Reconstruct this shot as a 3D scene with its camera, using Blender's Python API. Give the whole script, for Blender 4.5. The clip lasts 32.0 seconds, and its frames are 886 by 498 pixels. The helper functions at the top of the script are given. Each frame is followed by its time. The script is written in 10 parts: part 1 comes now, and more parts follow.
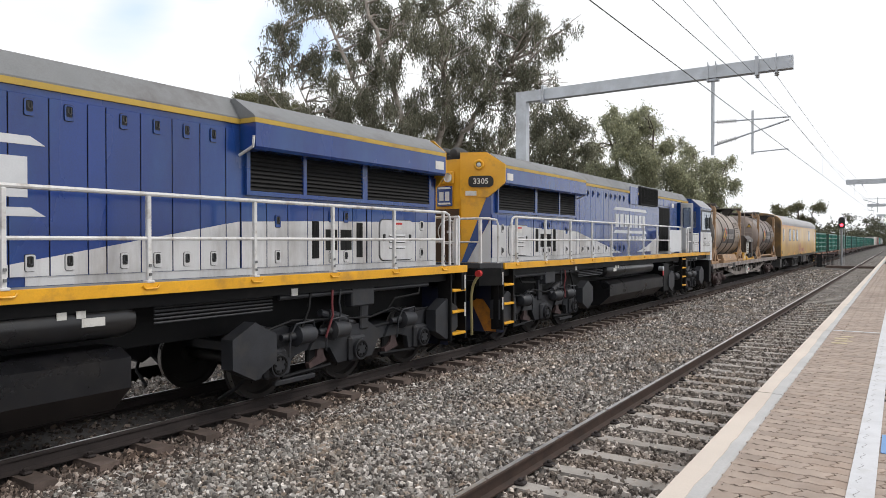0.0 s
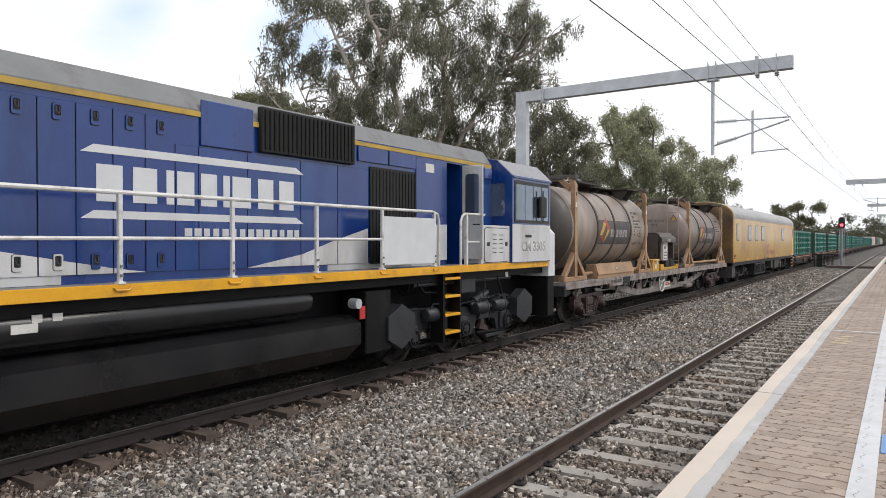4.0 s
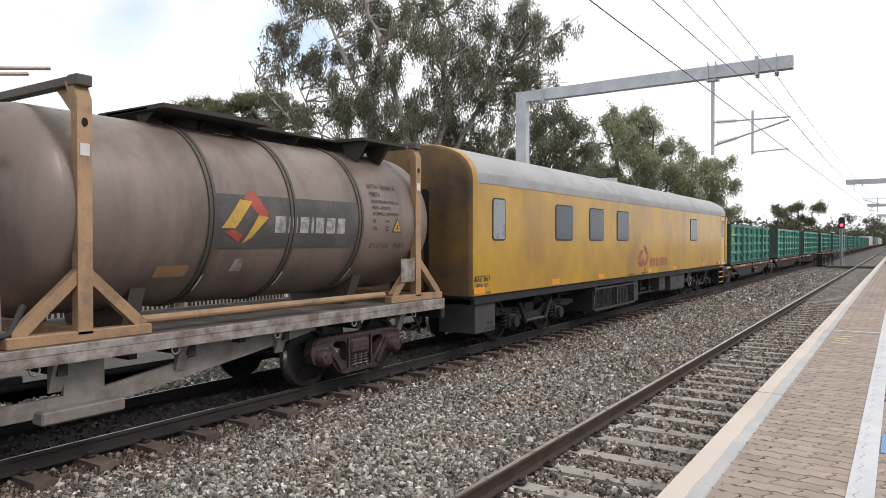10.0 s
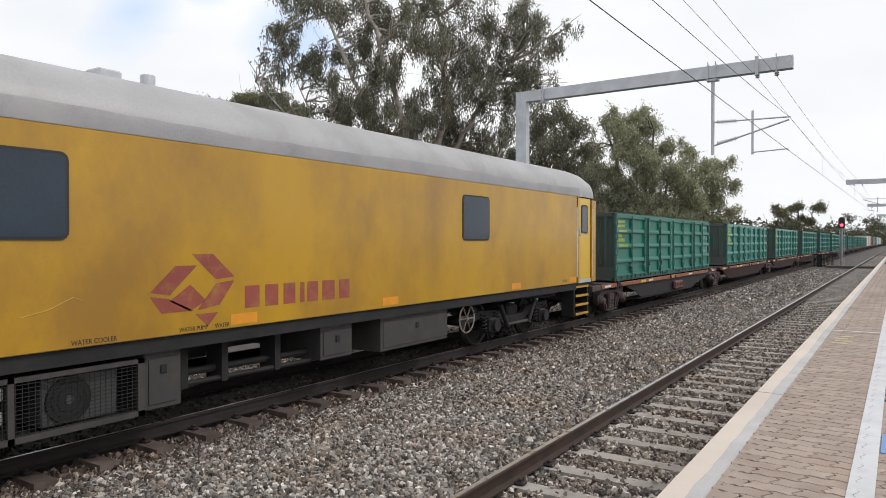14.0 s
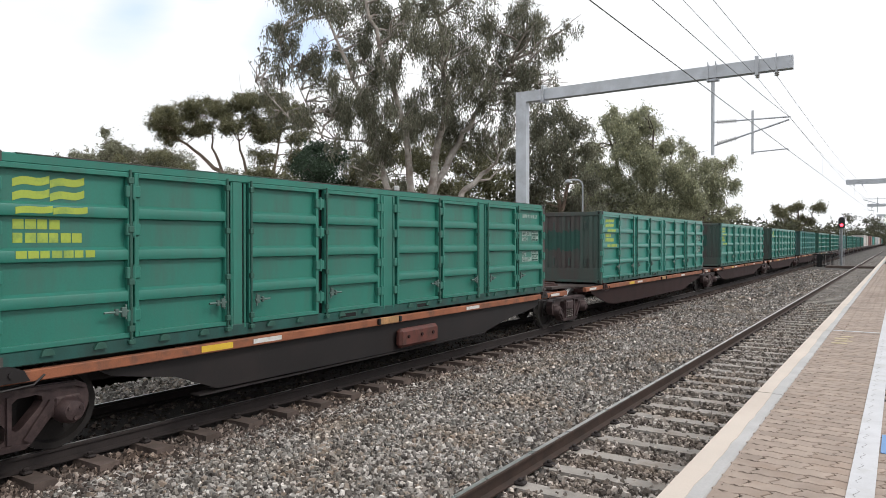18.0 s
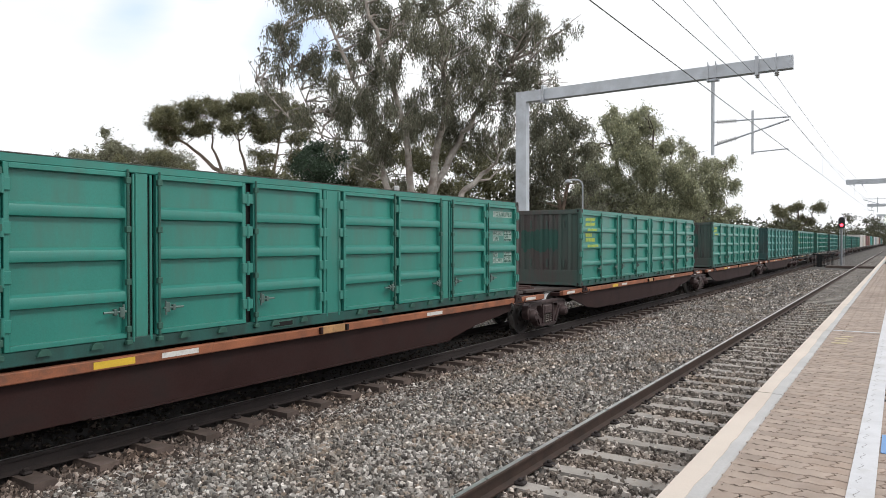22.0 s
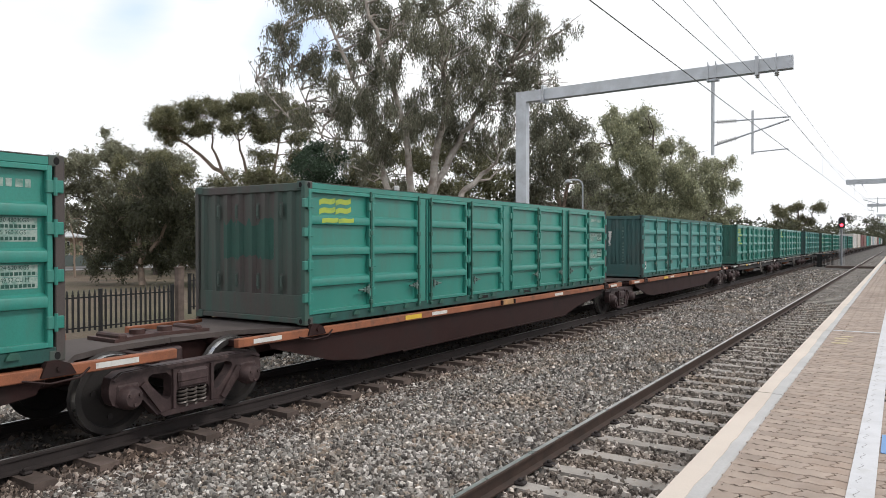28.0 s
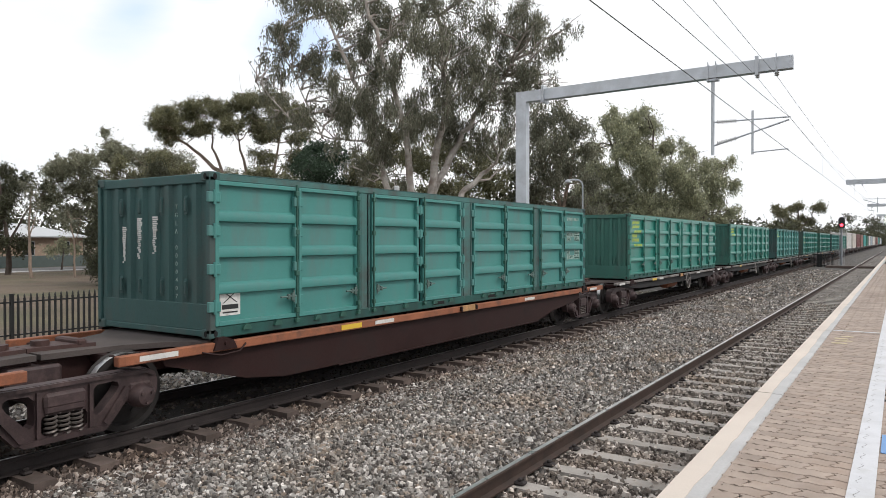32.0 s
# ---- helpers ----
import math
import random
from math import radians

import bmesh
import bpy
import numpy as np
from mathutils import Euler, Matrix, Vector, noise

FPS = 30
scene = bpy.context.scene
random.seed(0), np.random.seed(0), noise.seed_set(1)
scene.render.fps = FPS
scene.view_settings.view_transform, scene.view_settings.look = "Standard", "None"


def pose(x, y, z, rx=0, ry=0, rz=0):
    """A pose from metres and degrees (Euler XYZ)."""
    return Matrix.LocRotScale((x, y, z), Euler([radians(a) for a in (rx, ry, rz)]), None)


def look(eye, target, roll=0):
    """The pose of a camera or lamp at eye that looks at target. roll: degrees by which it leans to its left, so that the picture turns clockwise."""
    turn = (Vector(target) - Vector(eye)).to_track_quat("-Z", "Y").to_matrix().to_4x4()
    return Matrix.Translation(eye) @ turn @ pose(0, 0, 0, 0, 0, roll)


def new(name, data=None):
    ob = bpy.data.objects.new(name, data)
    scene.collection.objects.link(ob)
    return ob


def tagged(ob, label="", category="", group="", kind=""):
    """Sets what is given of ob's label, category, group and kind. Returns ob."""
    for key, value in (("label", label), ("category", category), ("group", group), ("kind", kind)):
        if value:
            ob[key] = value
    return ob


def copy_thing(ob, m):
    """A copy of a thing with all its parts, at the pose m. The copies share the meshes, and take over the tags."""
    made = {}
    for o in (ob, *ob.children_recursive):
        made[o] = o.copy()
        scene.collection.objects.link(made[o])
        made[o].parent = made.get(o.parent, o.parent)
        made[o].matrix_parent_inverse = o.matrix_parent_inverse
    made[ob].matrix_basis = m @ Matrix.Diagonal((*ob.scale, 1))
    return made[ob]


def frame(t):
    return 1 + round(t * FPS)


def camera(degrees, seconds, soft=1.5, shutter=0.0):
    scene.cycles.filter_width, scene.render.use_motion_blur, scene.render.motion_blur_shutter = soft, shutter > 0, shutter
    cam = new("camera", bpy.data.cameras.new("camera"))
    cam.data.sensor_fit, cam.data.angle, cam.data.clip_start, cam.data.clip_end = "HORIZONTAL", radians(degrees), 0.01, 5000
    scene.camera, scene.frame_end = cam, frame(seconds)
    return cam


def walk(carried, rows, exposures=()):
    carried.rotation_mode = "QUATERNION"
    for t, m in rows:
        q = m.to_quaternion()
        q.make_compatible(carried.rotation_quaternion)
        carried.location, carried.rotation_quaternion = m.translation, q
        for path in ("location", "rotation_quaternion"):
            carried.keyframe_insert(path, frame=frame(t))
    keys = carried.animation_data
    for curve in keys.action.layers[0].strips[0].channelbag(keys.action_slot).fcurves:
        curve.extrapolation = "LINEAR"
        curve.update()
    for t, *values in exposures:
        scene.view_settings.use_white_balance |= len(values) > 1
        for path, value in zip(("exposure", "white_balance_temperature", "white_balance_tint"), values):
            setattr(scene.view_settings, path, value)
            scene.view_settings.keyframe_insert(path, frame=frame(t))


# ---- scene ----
# ---- camera: it stands still on the platform ----
cam = camera(64.6, 32.0, soft=0.55)
EYE = (0.0, 0.0, 2.222)
STAND = pose(*EYE, 90 - 0.652, 0, 33.136)
walk(cam, [(0.0, STAND), (32.0, STAND)], exposures=[(0.0, 0.0, 6380, 10), (11.2, 0.0, 6380, 10), (13.0, -0.13, 6380, 10), (14.6, -0.13, 6380, 10), (16.6, 0.0, 6380, 10), (32.0, 0.0, 6380, 10)])


def train_run(t):
    """Metres that the train has gone after t seconds."""
    k = t / 16 - 1
    return t * (4.21556 + 0.1117 * k + 0.01498 * k ** 2 - 0.09752 * k ** 3 - 0.0216 * k ** 4 + 0.06132 * k ** 5)


TRACK_X = -8.37      # centre line of the freight track
NEAR_X = -2.395      # centre line of the platform track

# ---- sky, sun ----
world = bpy.data.worlds.new("sky")
scene.world = world
world.use_nodes = True
wn, wl = world.node_tree.nodes, world.node_tree.links
wn.clear()
sky = wn.new("ShaderNodeTexSky")
sky.sky_type, sky.sun_disc = "NISHITA", False
sky.sun_elevation, sky.sun_rotation = radians(46), radians(70)
w_out, w_bg = wn.new("ShaderNodeOutputWorld"), wn.new("ShaderNodeBackground")
w_co, w_map, w_n = wn.new("ShaderNodeTexCoord"), wn.new("ShaderNodeMapping"), wn.new("ShaderNodeTexNoise")
w_map.inputs["Scale"].default_value = (1.0, 1.0, 2.6)
w_map.inputs["Location"].default_value = (0.35, 0.1, 0.3)
w_n.inputs["Scale"].default_value, w_n.inputs["Detail"].default_value = 3.2, 7
w_r, w_mix, w_s = wn.new("ShaderNodeValToRGB"), wn.new("ShaderNodeMix"), wn.new("ShaderNodeVectorMath")
w_r.color_ramp.elements[0].position, w_r.color_ramp.elements[1].position = 0.0, 0.05
w_r.color_ramp.elements[0].color = (0.42, 0.42, 0.42, 1)     # thin cloud veils the gaps
w_mix.data_type = "RGBA"
w_s.operation = "SCALE"
w_s.inputs["Scale"].default_value = 0.26
w_n2, w_r2 = wn.new("ShaderNodeTexNoise"), wn.new("ShaderNodeValToRGB")
w_n2.inputs["Scale"].default_value, w_n2.inputs["Detail"].default_value = 1.7, 5
w_r2.color_ramp.elements[0].color, w_r2.color_ramp.elements[1].color = (0.93, 0.95, 0.98, 1), (1.12, 1.12, 1.12, 1)
w_r2.color_ramp.elements[0].position, w_r2.color_ramp.elements[1].position = 0.3, 0.62
wl.new(w_co.outputs["Generated"], w_map.inputs["Vector"])
wl.new(w_map.outputs["Vector"], w_n.inputs["Vector"])
wl.new(w_map.outputs["Vector"], w_n2.inputs["Vector"])
# a few ragged blue gaps in the white cloud: (direction, size)
w_gap = None
w_wob = wn.new("ShaderNodeVectorMath")
w_wob.operation = "MULTIPLY_ADD"
w_wob.inputs[1].default_value = (0.16, 0.16, 0.10)
wl.new(w_n.outputs["Color"], w_wob.inputs[0])
wl.new(w_co.outputs["Generated"], w_wob.inputs[2])
for az, el, size in ((57.0, 15.6, 0.008), (52.8, 19.6, 0.012), (45.4, 15.5, 0.03), (63.5, 18.6, 0.006), (100, 40, 0.12), (-30, 30, 0.1), (200, 35, 0.15)):
    d = wn.new("ShaderNodeVectorMath")
    d.operation = "DISTANCE"
    d.inputs[1].default_value = (-math.sin(radians(az)) * math.cos(radians(el)) + 0.08, math.cos(radians(az)) * math.cos(radians(el)) + 0.08, math.sin(radians(el)) + 0.05)
    wl.new(w_wob.outputs["Vector"], d.inputs[0])
    e = wn.new("ShaderNodeMath")
    e.operation = "SUBTRACT"
    e.inputs[1].default_value = size
    wl.new(d.outputs["Value"], e.inputs[0])
    if w_gap is None:
        w_gap = e
    else:
        low = wn.new("ShaderNodeMath")
        low.operation = "MINIMUM"
        wl.new(w_gap.outputs[0], low.inputs[0])
        wl.new(e.outputs[0], low.inputs[1])
        w_gap = low
wl.new(w_gap.outputs[0], w_r.inputs["Fac"])
wl.new(w_n2.outputs["Fac"], w_r2.inputs["Fac"])
wl.new(sky.outputs["Color"], w_s.inputs[0])
wl.new(w_r.outputs["Color"], w_mix.inputs["Factor"])
wl.new(w_s.outputs["Vector"], w_mix.inputs["A"])
wl.new(w_r2.outputs["Color"], w_mix.inputs["B"])
wl.new(w_mix.outputs["Result"], w_bg.inputs["Color"])
wl.new(w_bg.outputs["Background"], w_out.inputs["Surface"])
w_bg.inputs["Strength"].default_value = 1.0

sun = new("sun", bpy.data.lights.new("sun", "SUN"))
sun.data.energy, sun.data.angle, sun.data.color = 1.5, radians(14), (1.0, 0.94, 0.86)
sun.matrix_world = look((14, 5, 15.5), (0, 0, 0))


# ---- materials ----
MATS = {}


def surf(name, col, rough=0.6, metal=0.0, var=0.12, scale=2.0, bump=0.1, bscale=60.0, dirt=None, streak=1.0, each=0.0, coat=0.0, island=0.0, dist=0.004):
    """A principled surface: colour varied at two scales, optional dirt (colour, amount, scale), fine relief."""
    if name in MATS:
        return MATS[name]
    m = bpy.data.materials.new(name)
    m.use_nodes = True
    n, l = m.node_tree.nodes, m.node_tree.links
    b = n["Principled BSDF"]
    co, mp = n.new("ShaderNodeTexCoord"), n.new("ShaderNodeMapping")
    mp.inputs["Scale"].default_value = (1, 1, streak)
    l.new(co.outputs["Object"], mp.inputs["Vector"])
    if each:
        own = n.new("ShaderNodeObjectInfo")
        l.new(own.outputs["Random"], mp.inputs["Location"])
        mp.vector_type = "POINT"
        far = n.new("ShaderNodeVectorMath")
        far.operation = "SCALE"
        far.inputs["Scale"].default_value = 40.0
        l.new(own.outputs["Random"], far.inputs[0])
        l.new(far.outputs["Vector"], mp.inputs["Location"])
    big, fine = n.new("ShaderNodeTexNoise"), n.new("ShaderNodeTexNoise")
    big.inputs["Scale"].default_value, big.inputs["Detail"].default_value = scale, 6
    fine.inputs["Scale"].default_value, fine.inputs["Detail"].default_value = bscale, 4
    l.new(mp.outputs["Vector"], big.inputs["Vector"])
    l.new(co.outputs["Object"], fine.inputs["Vector"])
    ramp = n.new("ShaderNodeValToRGB")
    e = ramp.color_ramp.elements
    e[0].position, e[1].position = 0.3, 0.7
    e[0].color = (*[c * (1 - var) for c in col], 1)
    e[1].color = (*[min(1, c * (1 + var)) for c in col], 1)
    l.new(big.outputs["Fac"], ramp.inputs["Fac"])
    out = ramp.outputs["Color"]
    speck = n.new("ShaderNodeMix")
    speck.data_type, speck.blend_type = "RGBA", "MULTIPLY"
    speck.inputs["Factor"].default_value = min(1, var * 2)
    fr = n.new("ShaderNodeValToRGB")
    fr.color_ramp.elements[0].position, fr.color_ramp.elements[1].position = 0.25, 0.6
    fr.color_ramp.elements[0].color = (0.55, 0.55, 0.55, 1)
    l.new(fine.outputs["Fac"], fr.inputs["Fac"])
    l.new(out, speck.inputs["A"])
    l.new(fr.outputs["Color"], speck.inputs["B"])
    out = speck.outputs["Result"]
    if dirt:
        dcol, amount, dscale = dirt
        dn, dr, dm = n.new("ShaderNodeTexNoise"), n.new("ShaderNodeValToRGB"), n.new("ShaderNodeMix")
        dn.inputs["Scale"].default_value, dn.inputs["Detail"].default_value, dn.inputs["Roughness"].default_value = dscale, 8, 0.65
        l.new(mp.outputs["Vector"], dn.inputs["Vector"])
        dr.color_ramp.elements[0].position, dr.color_ramp.elements[1].position = 0.62 - 0.35 * amount, 0.82 - 0.3 * amount
        dr.color_ramp.elements[1].color = (0.85, 0.85, 0.85, 1)
        dm.data_type = "RGBA"
        l.new(dn.outputs["Fac"], dr.inputs["Fac"])
        l.new(dr.outputs["Color"], dm.inputs["Factor"])
        l.new(out, dm.inputs["A"])
        dm.inputs["B"].default_value = (*dcol, 1)
        out = dm.outputs["Result"]
    if each or island:
        inf, mr, mm = n.new("ShaderNodeObjectInfo" if each else "ShaderNodeNewGeometry"), n.new("ShaderNodeMapRange"), n.new("ShaderNodeVectorMath")
        k = each or island
        mr.inputs["To Min"].default_value, mr.inputs["To Max"].default_value = 1 - k, 1 + k
        l.new(inf.outputs["Random" if each else "Random Per Island"], mr.inputs["Value"])
        mm.operation = "SCALE"
        l.new(out, mm.inputs[0])
        l.new(mr.outputs["Result"], mm.inputs["Scale"])
        out = mm.outputs["Vector"]
    l.new(out, b.inputs["Base Color"])
    rr = n.new("ShaderNodeMapRange")
    rr.inputs["To Min"].default_value, rr.inputs["To Max"].default_value = max(0.03, rough - 0.12), min(1, rough + 0.12)
    l.new(big.outputs["Fac"], rr.inputs["Value"])
    l.new(rr.outputs["Result"], b.inputs["Roughness"])
    b.inputs["Metallic"].default_value = metal
    b.inputs["Coat Weight"].default_value = coat
    b.inputs["Coat Roughness"].default_value = 0.04 if coat >= 1 else 0.15
    b.inputs["Coat IOR"].default_value = 1.6 if coat >= 1 else 1.5
    if bump:
        bp = n.new("ShaderNodeBump")
        bp.inputs["Strength"].default_value, bp.inputs["Distance"].default_value = bump, dist
        l.new(fine.outputs["Fac"], bp.inputs["Height"])
        l.new(bp.outputs["Normal"], b.inputs["Normal"])
    MATS[name] = m
    return m


def leaf_mat(name, col, thin=0.42):
    m = bpy.data.materials.new(name)
    m.use_nodes = True
    n, l = m.node_tree.nodes, m.node_tree.links
    b, out = n["Principled BSDF"], n["Material Output"]
    geo, ramp, tr, mx = n.new("ShaderNodeNewGeometry"), n.new("ShaderNodeValToRGB"), n.new("ShaderNodeBsdfTranslucent"), n.new("ShaderNodeMixShader")
    e = ramp.color_ramp.elements
    e[0].color, e[1].color = (*[c * 0.55 for c in col], 1), (*[c * 1.6 for c in col], 1)
    mid = e.new(0.7)
    mid.color = (col[0] * 1.05, col[1], col[2], 1)
    l.new(geo.outputs["Random Per Island"], ramp.inputs["Fac"])
    l.new(ramp.outputs["Color"], b.inputs["Base Color"])
    l.new(ramp.outputs["Color"], tr.inputs["Color"])
    b.inputs["Roughness"].default_value = 0.5
    mx.inputs["Fac"].default_value = thin
    l.new(b.outputs["BSDF"], mx.inputs[1])
    l.new(tr.outputs["BSDF"], mx.inputs[2])
    l.new(mx.outputs["Shader"], out.inputs["Surface"])
    MATS[name] = m
    return m


def stone_mat(name, stops):
    """Crushed stone: each piece takes its own tone, with broken faces of fine grain."""
    m = surf(name, (0.5, 0.5, 0.5), 0.9, 0, 0.3, 14, 0.5, 110)
    n, l = m.node_tree.nodes, m.node_tree.links
    b = n["Principled BSDF"]
    old = b.inputs["Base Color"].links[0].from_socket
    geo, ramp, mx = n.new("ShaderNodeNewGeometry"), n.new("ShaderNodeValToRGB"), n.new("ShaderNodeMix")
    e = ramp.color_ramp.elements
    e[0].position, e[0].color = stops[0][0], (*stops[0][1], 1)
    e[1].position, e[1].color = stops[-1][0], (*stops[-1][1], 1)
    for p, c in stops[1:-1]:
        e.new(p).color = (*c, 1)
    l.new(geo.outputs["Random Per Island"], ramp.inputs["Fac"])
    mx.data_type, mx.blend_type = "RGBA", "OVERLAY"
    mx.inputs["Factor"].default_value = 0.6
    l.new(ramp.outputs["Color"], mx.inputs["A"])
    l.new(old, mx.inputs["B"])
    co, tan, tr, tint = n.new("ShaderNodeTexCoord"), n.new("ShaderNodeTexNoise"), n.new("ShaderNodeValToRGB"), n.new("ShaderNodeMix")
    tan.inputs["Scale"].default_value, tan.inputs["Detail"].default_value = 0.9, 5
    l.new(co.outputs["Object"], tan.inputs["Vector"])
    tr.color_ramp.elements[0].position, tr.color_ramp.elements[1].position = 0.48, 0.74
    tr.color_ramp.elements[0].color, tr.color_ramp.elements[1].color = (1.0, 0.97, 0.93, 1), (1.0, 0.86, 0.72, 1)
    l.new(tan.outputs["Fac"], tr.inputs["Fac"])
    tint.data_type, tint.blend_type = "RGBA", "MULTIPLY"
    tint.inputs["Factor"].default_value = 1.0
    l.new(mx.outputs["Result"], tint.inputs["A"])
    l.new(tr.outputs["Color"], tint.inputs["B"])
    l.new(tint.outputs["Result"], b.inputs["Base Color"])
    return m


def glow(name, col, strength):
    m = bpy.data.materials.new(name)
    m.use_nodes = True
    b = m.node_tree.nodes["Principled BSDF"]
    b.inputs["Base Color"].default_value = (*col, 1)
    b.inputs["Emission Color"].default_value = (*col, 1)
    b.inputs["Emission Strength"].default_value = strength
    return m


# ---- geometry ----
class G:
    """Collects the faces of one mesh."""

    def __init__(self):
        self.v, self.f = [], []

    def add(self, vs, fs):
        k = len(self.v)
        self.v += [tuple(p) for p in vs]
        self.f += [tuple(i + k for i in f) for f in fs]
        return self

    def box(self, x0, x1, y0, y1, z0, z1, b=0.0):
        if b <= 0:
            vs = [(x, y, z) for x in (x0, x1) for y in (y0, y1) for z in (z0, z1)]
            return self.add(vs, [(0, 1, 3, 2), (4, 6, 7, 5), (0, 4, 5, 1), (2, 3, 7, 6), (0, 2, 6, 4), (1, 5, 7, 3)])
        b = min(b, (x1 - x0) * 0.45, (y1 - y0) * 0.45, (z1 - z0) * 0.45)
        vs, ix = [], {}
        for i, x in enumerate((x0, x1)):
            for j, y in enumerate((y0, y1)):
                for k, z in enumerate((z0, z1)):
                    sx, sy, sz = (1, -1)[i] * b, (1, -1)[j] * b, (1, -1)[k] * b
                    for a, p in (("x", (x, y + sy, z + sz)), ("y", (x + sx, y, z + sz)), ("z", (x + sx, y + sy, z))):
                        ix[i, j, k, a] = len(vs)
                        vs.append(p)
        fs = []
        for i in (0, 1):
            fs.append([ix[i, 0, 0, "x"], ix[i, 1, 0, "x"], ix[i, 1, 1, "x"], ix[i, 0, 1, "x"]][:: (-1, 1)[i]])
            fs.append([ix[0, i, 0, "y"], ix[1, i, 0, "y"], ix[1, i, 1, "y"], ix[0, i, 1, "y"]][:: (1, -1)[i]])
            fs.append([ix[0, 0, i, "z"], ix[1, 0, i, "z"], ix[1, 1, i, "z"], ix[0, 1, i, "z"]][:: (-1, 1)[i]])
        for i in (0, 1):
            for j in (0, 1):
                fs.append((ix[i, j, 0, "x"], ix[i, j, 1, "x"], ix[i, j, 1, "y"], ix[i, j, 0, "y"]))
                fs.append((ix[i, 0, j, "x"], ix[i, 1, j, "x"], ix[i, 1, j, "z"], ix[i, 0, j, "z"]))
                fs.append((ix[0, i, j, "y"], ix[1, i, j, "y"], ix[1, i, j, "z"], ix[0, i, j, "z"]))
                for k in (0, 1):
                    fs.append((ix[i, j, k, "x"], ix[i, j, k, "y"], ix[i, j, k, "z"]))
        return self.add(vs, fs)

    def cyl(self, p0, p1, r, n=14, r2=None, cap=True):
        return self.tube([p0, p1], [r, r if r2 is None else r2], n, cap)

    def tube(self, pts, r, n=8, cap=True):
        pts = [Vector(p) for p in pts]
        rs = r if isinstance(r, (list, tuple)) else [r] * len(pts)
        vs, fs = [], []
        side = None
        for i, p in enumerate(pts):
            d = (pts[min(i + 1, len(pts) - 1)] - pts[max(i - 1, 0)]).normalized()
            if side is None or abs(side.dot(d)) > 0.97:
                side = d.cross(Vector((0, 0, 1)))
                if side.length < 0.05:
                    side = d.cross(Vector((1, 0, 0)))
            side = (side - d * side.dot(d)).normalized()
            up = d.cross(side)
            for k in range(n):
                a = 2 * math.pi * k / n
                vs.append(p + (side * math.cos(a) + up * math.sin(a)) * rs[i])
        for i in range(len(pts) - 1):
            for k in range(n):
                k2 = (k + 1) % n
                fs.append((i * n + k, i * n + k2, (i + 1) * n + k2, (i + 1) * n + k))
        if cap:
            fs.append(tuple(range(n - 1, -1, -1)))
            fs.append(tuple((len(pts) - 1) * n + k for k in range(n)))
        return self.add(vs, fs)

    def prism(self, poly, axis, a, b):
        """A flat outline drawn out along an axis. poly: pairs in the two other axes, in the order x, y, z."""
        def at(p, q):
            return {"x": (q, p[0], p[1]), "y": (p[0], q, p[1]), "z": (p[0], p[1], q)}[axis]
        n = len(poly)
        vs = [at(p, a) for p in poly] + [at(p, b) for p in poly]
        fs = [tuple(range(n)), tuple(range(2 * n - 1, n - 1, -1))]
        fs += [(i, n + i, n + (i + 1) % n, (i + 1) % n) for i in range(n)]
        return self.add(vs, fs)

    def pierced(self, outer, holes, axis, a, b):
        """A flat plate with openings, drawn out along an axis."""
        bm = bmesh.new()
        for loop in [outer] + holes:
            vs = [bm.verts.new((p[0], p[1], 0)) for p in loop]
            for i in range(len(vs)):
                bm.edges.new((vs[i], vs[(i + 1) % len(vs)]))
        rim = [(e.verts[0], e.verts[1]) for e in bm.edges]
        bmesh.ops.triangle_fill(bm, edges=list(bm.edges), use_beauty=True)
        bm.verts.index_update()
        def at(p, q):
            return {"x": (q, p[0], p[1]), "y": (p[0], q, p[1]), "z": (p[0], p[1], q)}[axis]
        n = len(bm.verts)
        pts = [v.co.copy() for v in bm.verts]
        fs = [tuple(v.index for v in f.verts) for f in bm.faces]
        fs += [tuple(n + i for i in reversed(f)) for f in fs]
        fs += [(u.index, v.index, n + v.index, n + u.index) for u, v in rim]
        bm.free()
        return self.add([at(p, a) for p in pts] + [at(p, b) for p in pts], fs)

    def lathe(self, prof, c=(0, 0, 0), axis="y", n=28):
        """prof: pairs of radius and place along the axis."""
        vs, fs = [], []
        for r, h in prof:
            for k in range(n):
                a = 2 * math.pi * k / n
                u, w = r * math.cos(a), r * math.sin(a)
                p = {"y": (u, h, w), "x": (h, u, w), "z": (u, w, h)}[axis]
                vs.append((p[0] + c[0], p[1] + c[1], p[2] + c[2]))
        for i in range(len(prof) - 1):
            for k in range(n):
                k2 = (k + 1) % n
                fs.append((i * n + k, (i + 1) * n + k, (i + 1) * n + k2, i * n + k2))
        fs += [tuple(range(n)), tuple((len(prof) - 1) * n + n - 1 - k for k in range(n))]
        return self.add(vs, fs)

    def ring(self, c, R, r, axis="x", n=28, m=6):
        vs, fs = [], []
        for i in range(n):
            a = 2 * math.pi * i / n
            for k in range(m):
                t = 2 * math.pi * k / m
                q, h = R + r * math.cos(t), r * math.sin(t)
                u, w = q * math.cos(a), q * math.sin(a)
                p = {"y": (u, h, w), "x": (h, u, w), "z": (u, w, h)}[axis]
                vs.append((p[0] + c[0], p[1] + c[1], p[2] + c[2]))
        for i in range(n):
            for k in range(m):
                i2, k2 = (i + 1) % n, (k + 1) % m
                fs.append((i * m + k, i2 * m + k, i2 * m + k2, i * m + k2))
        return self.add(vs, fs)

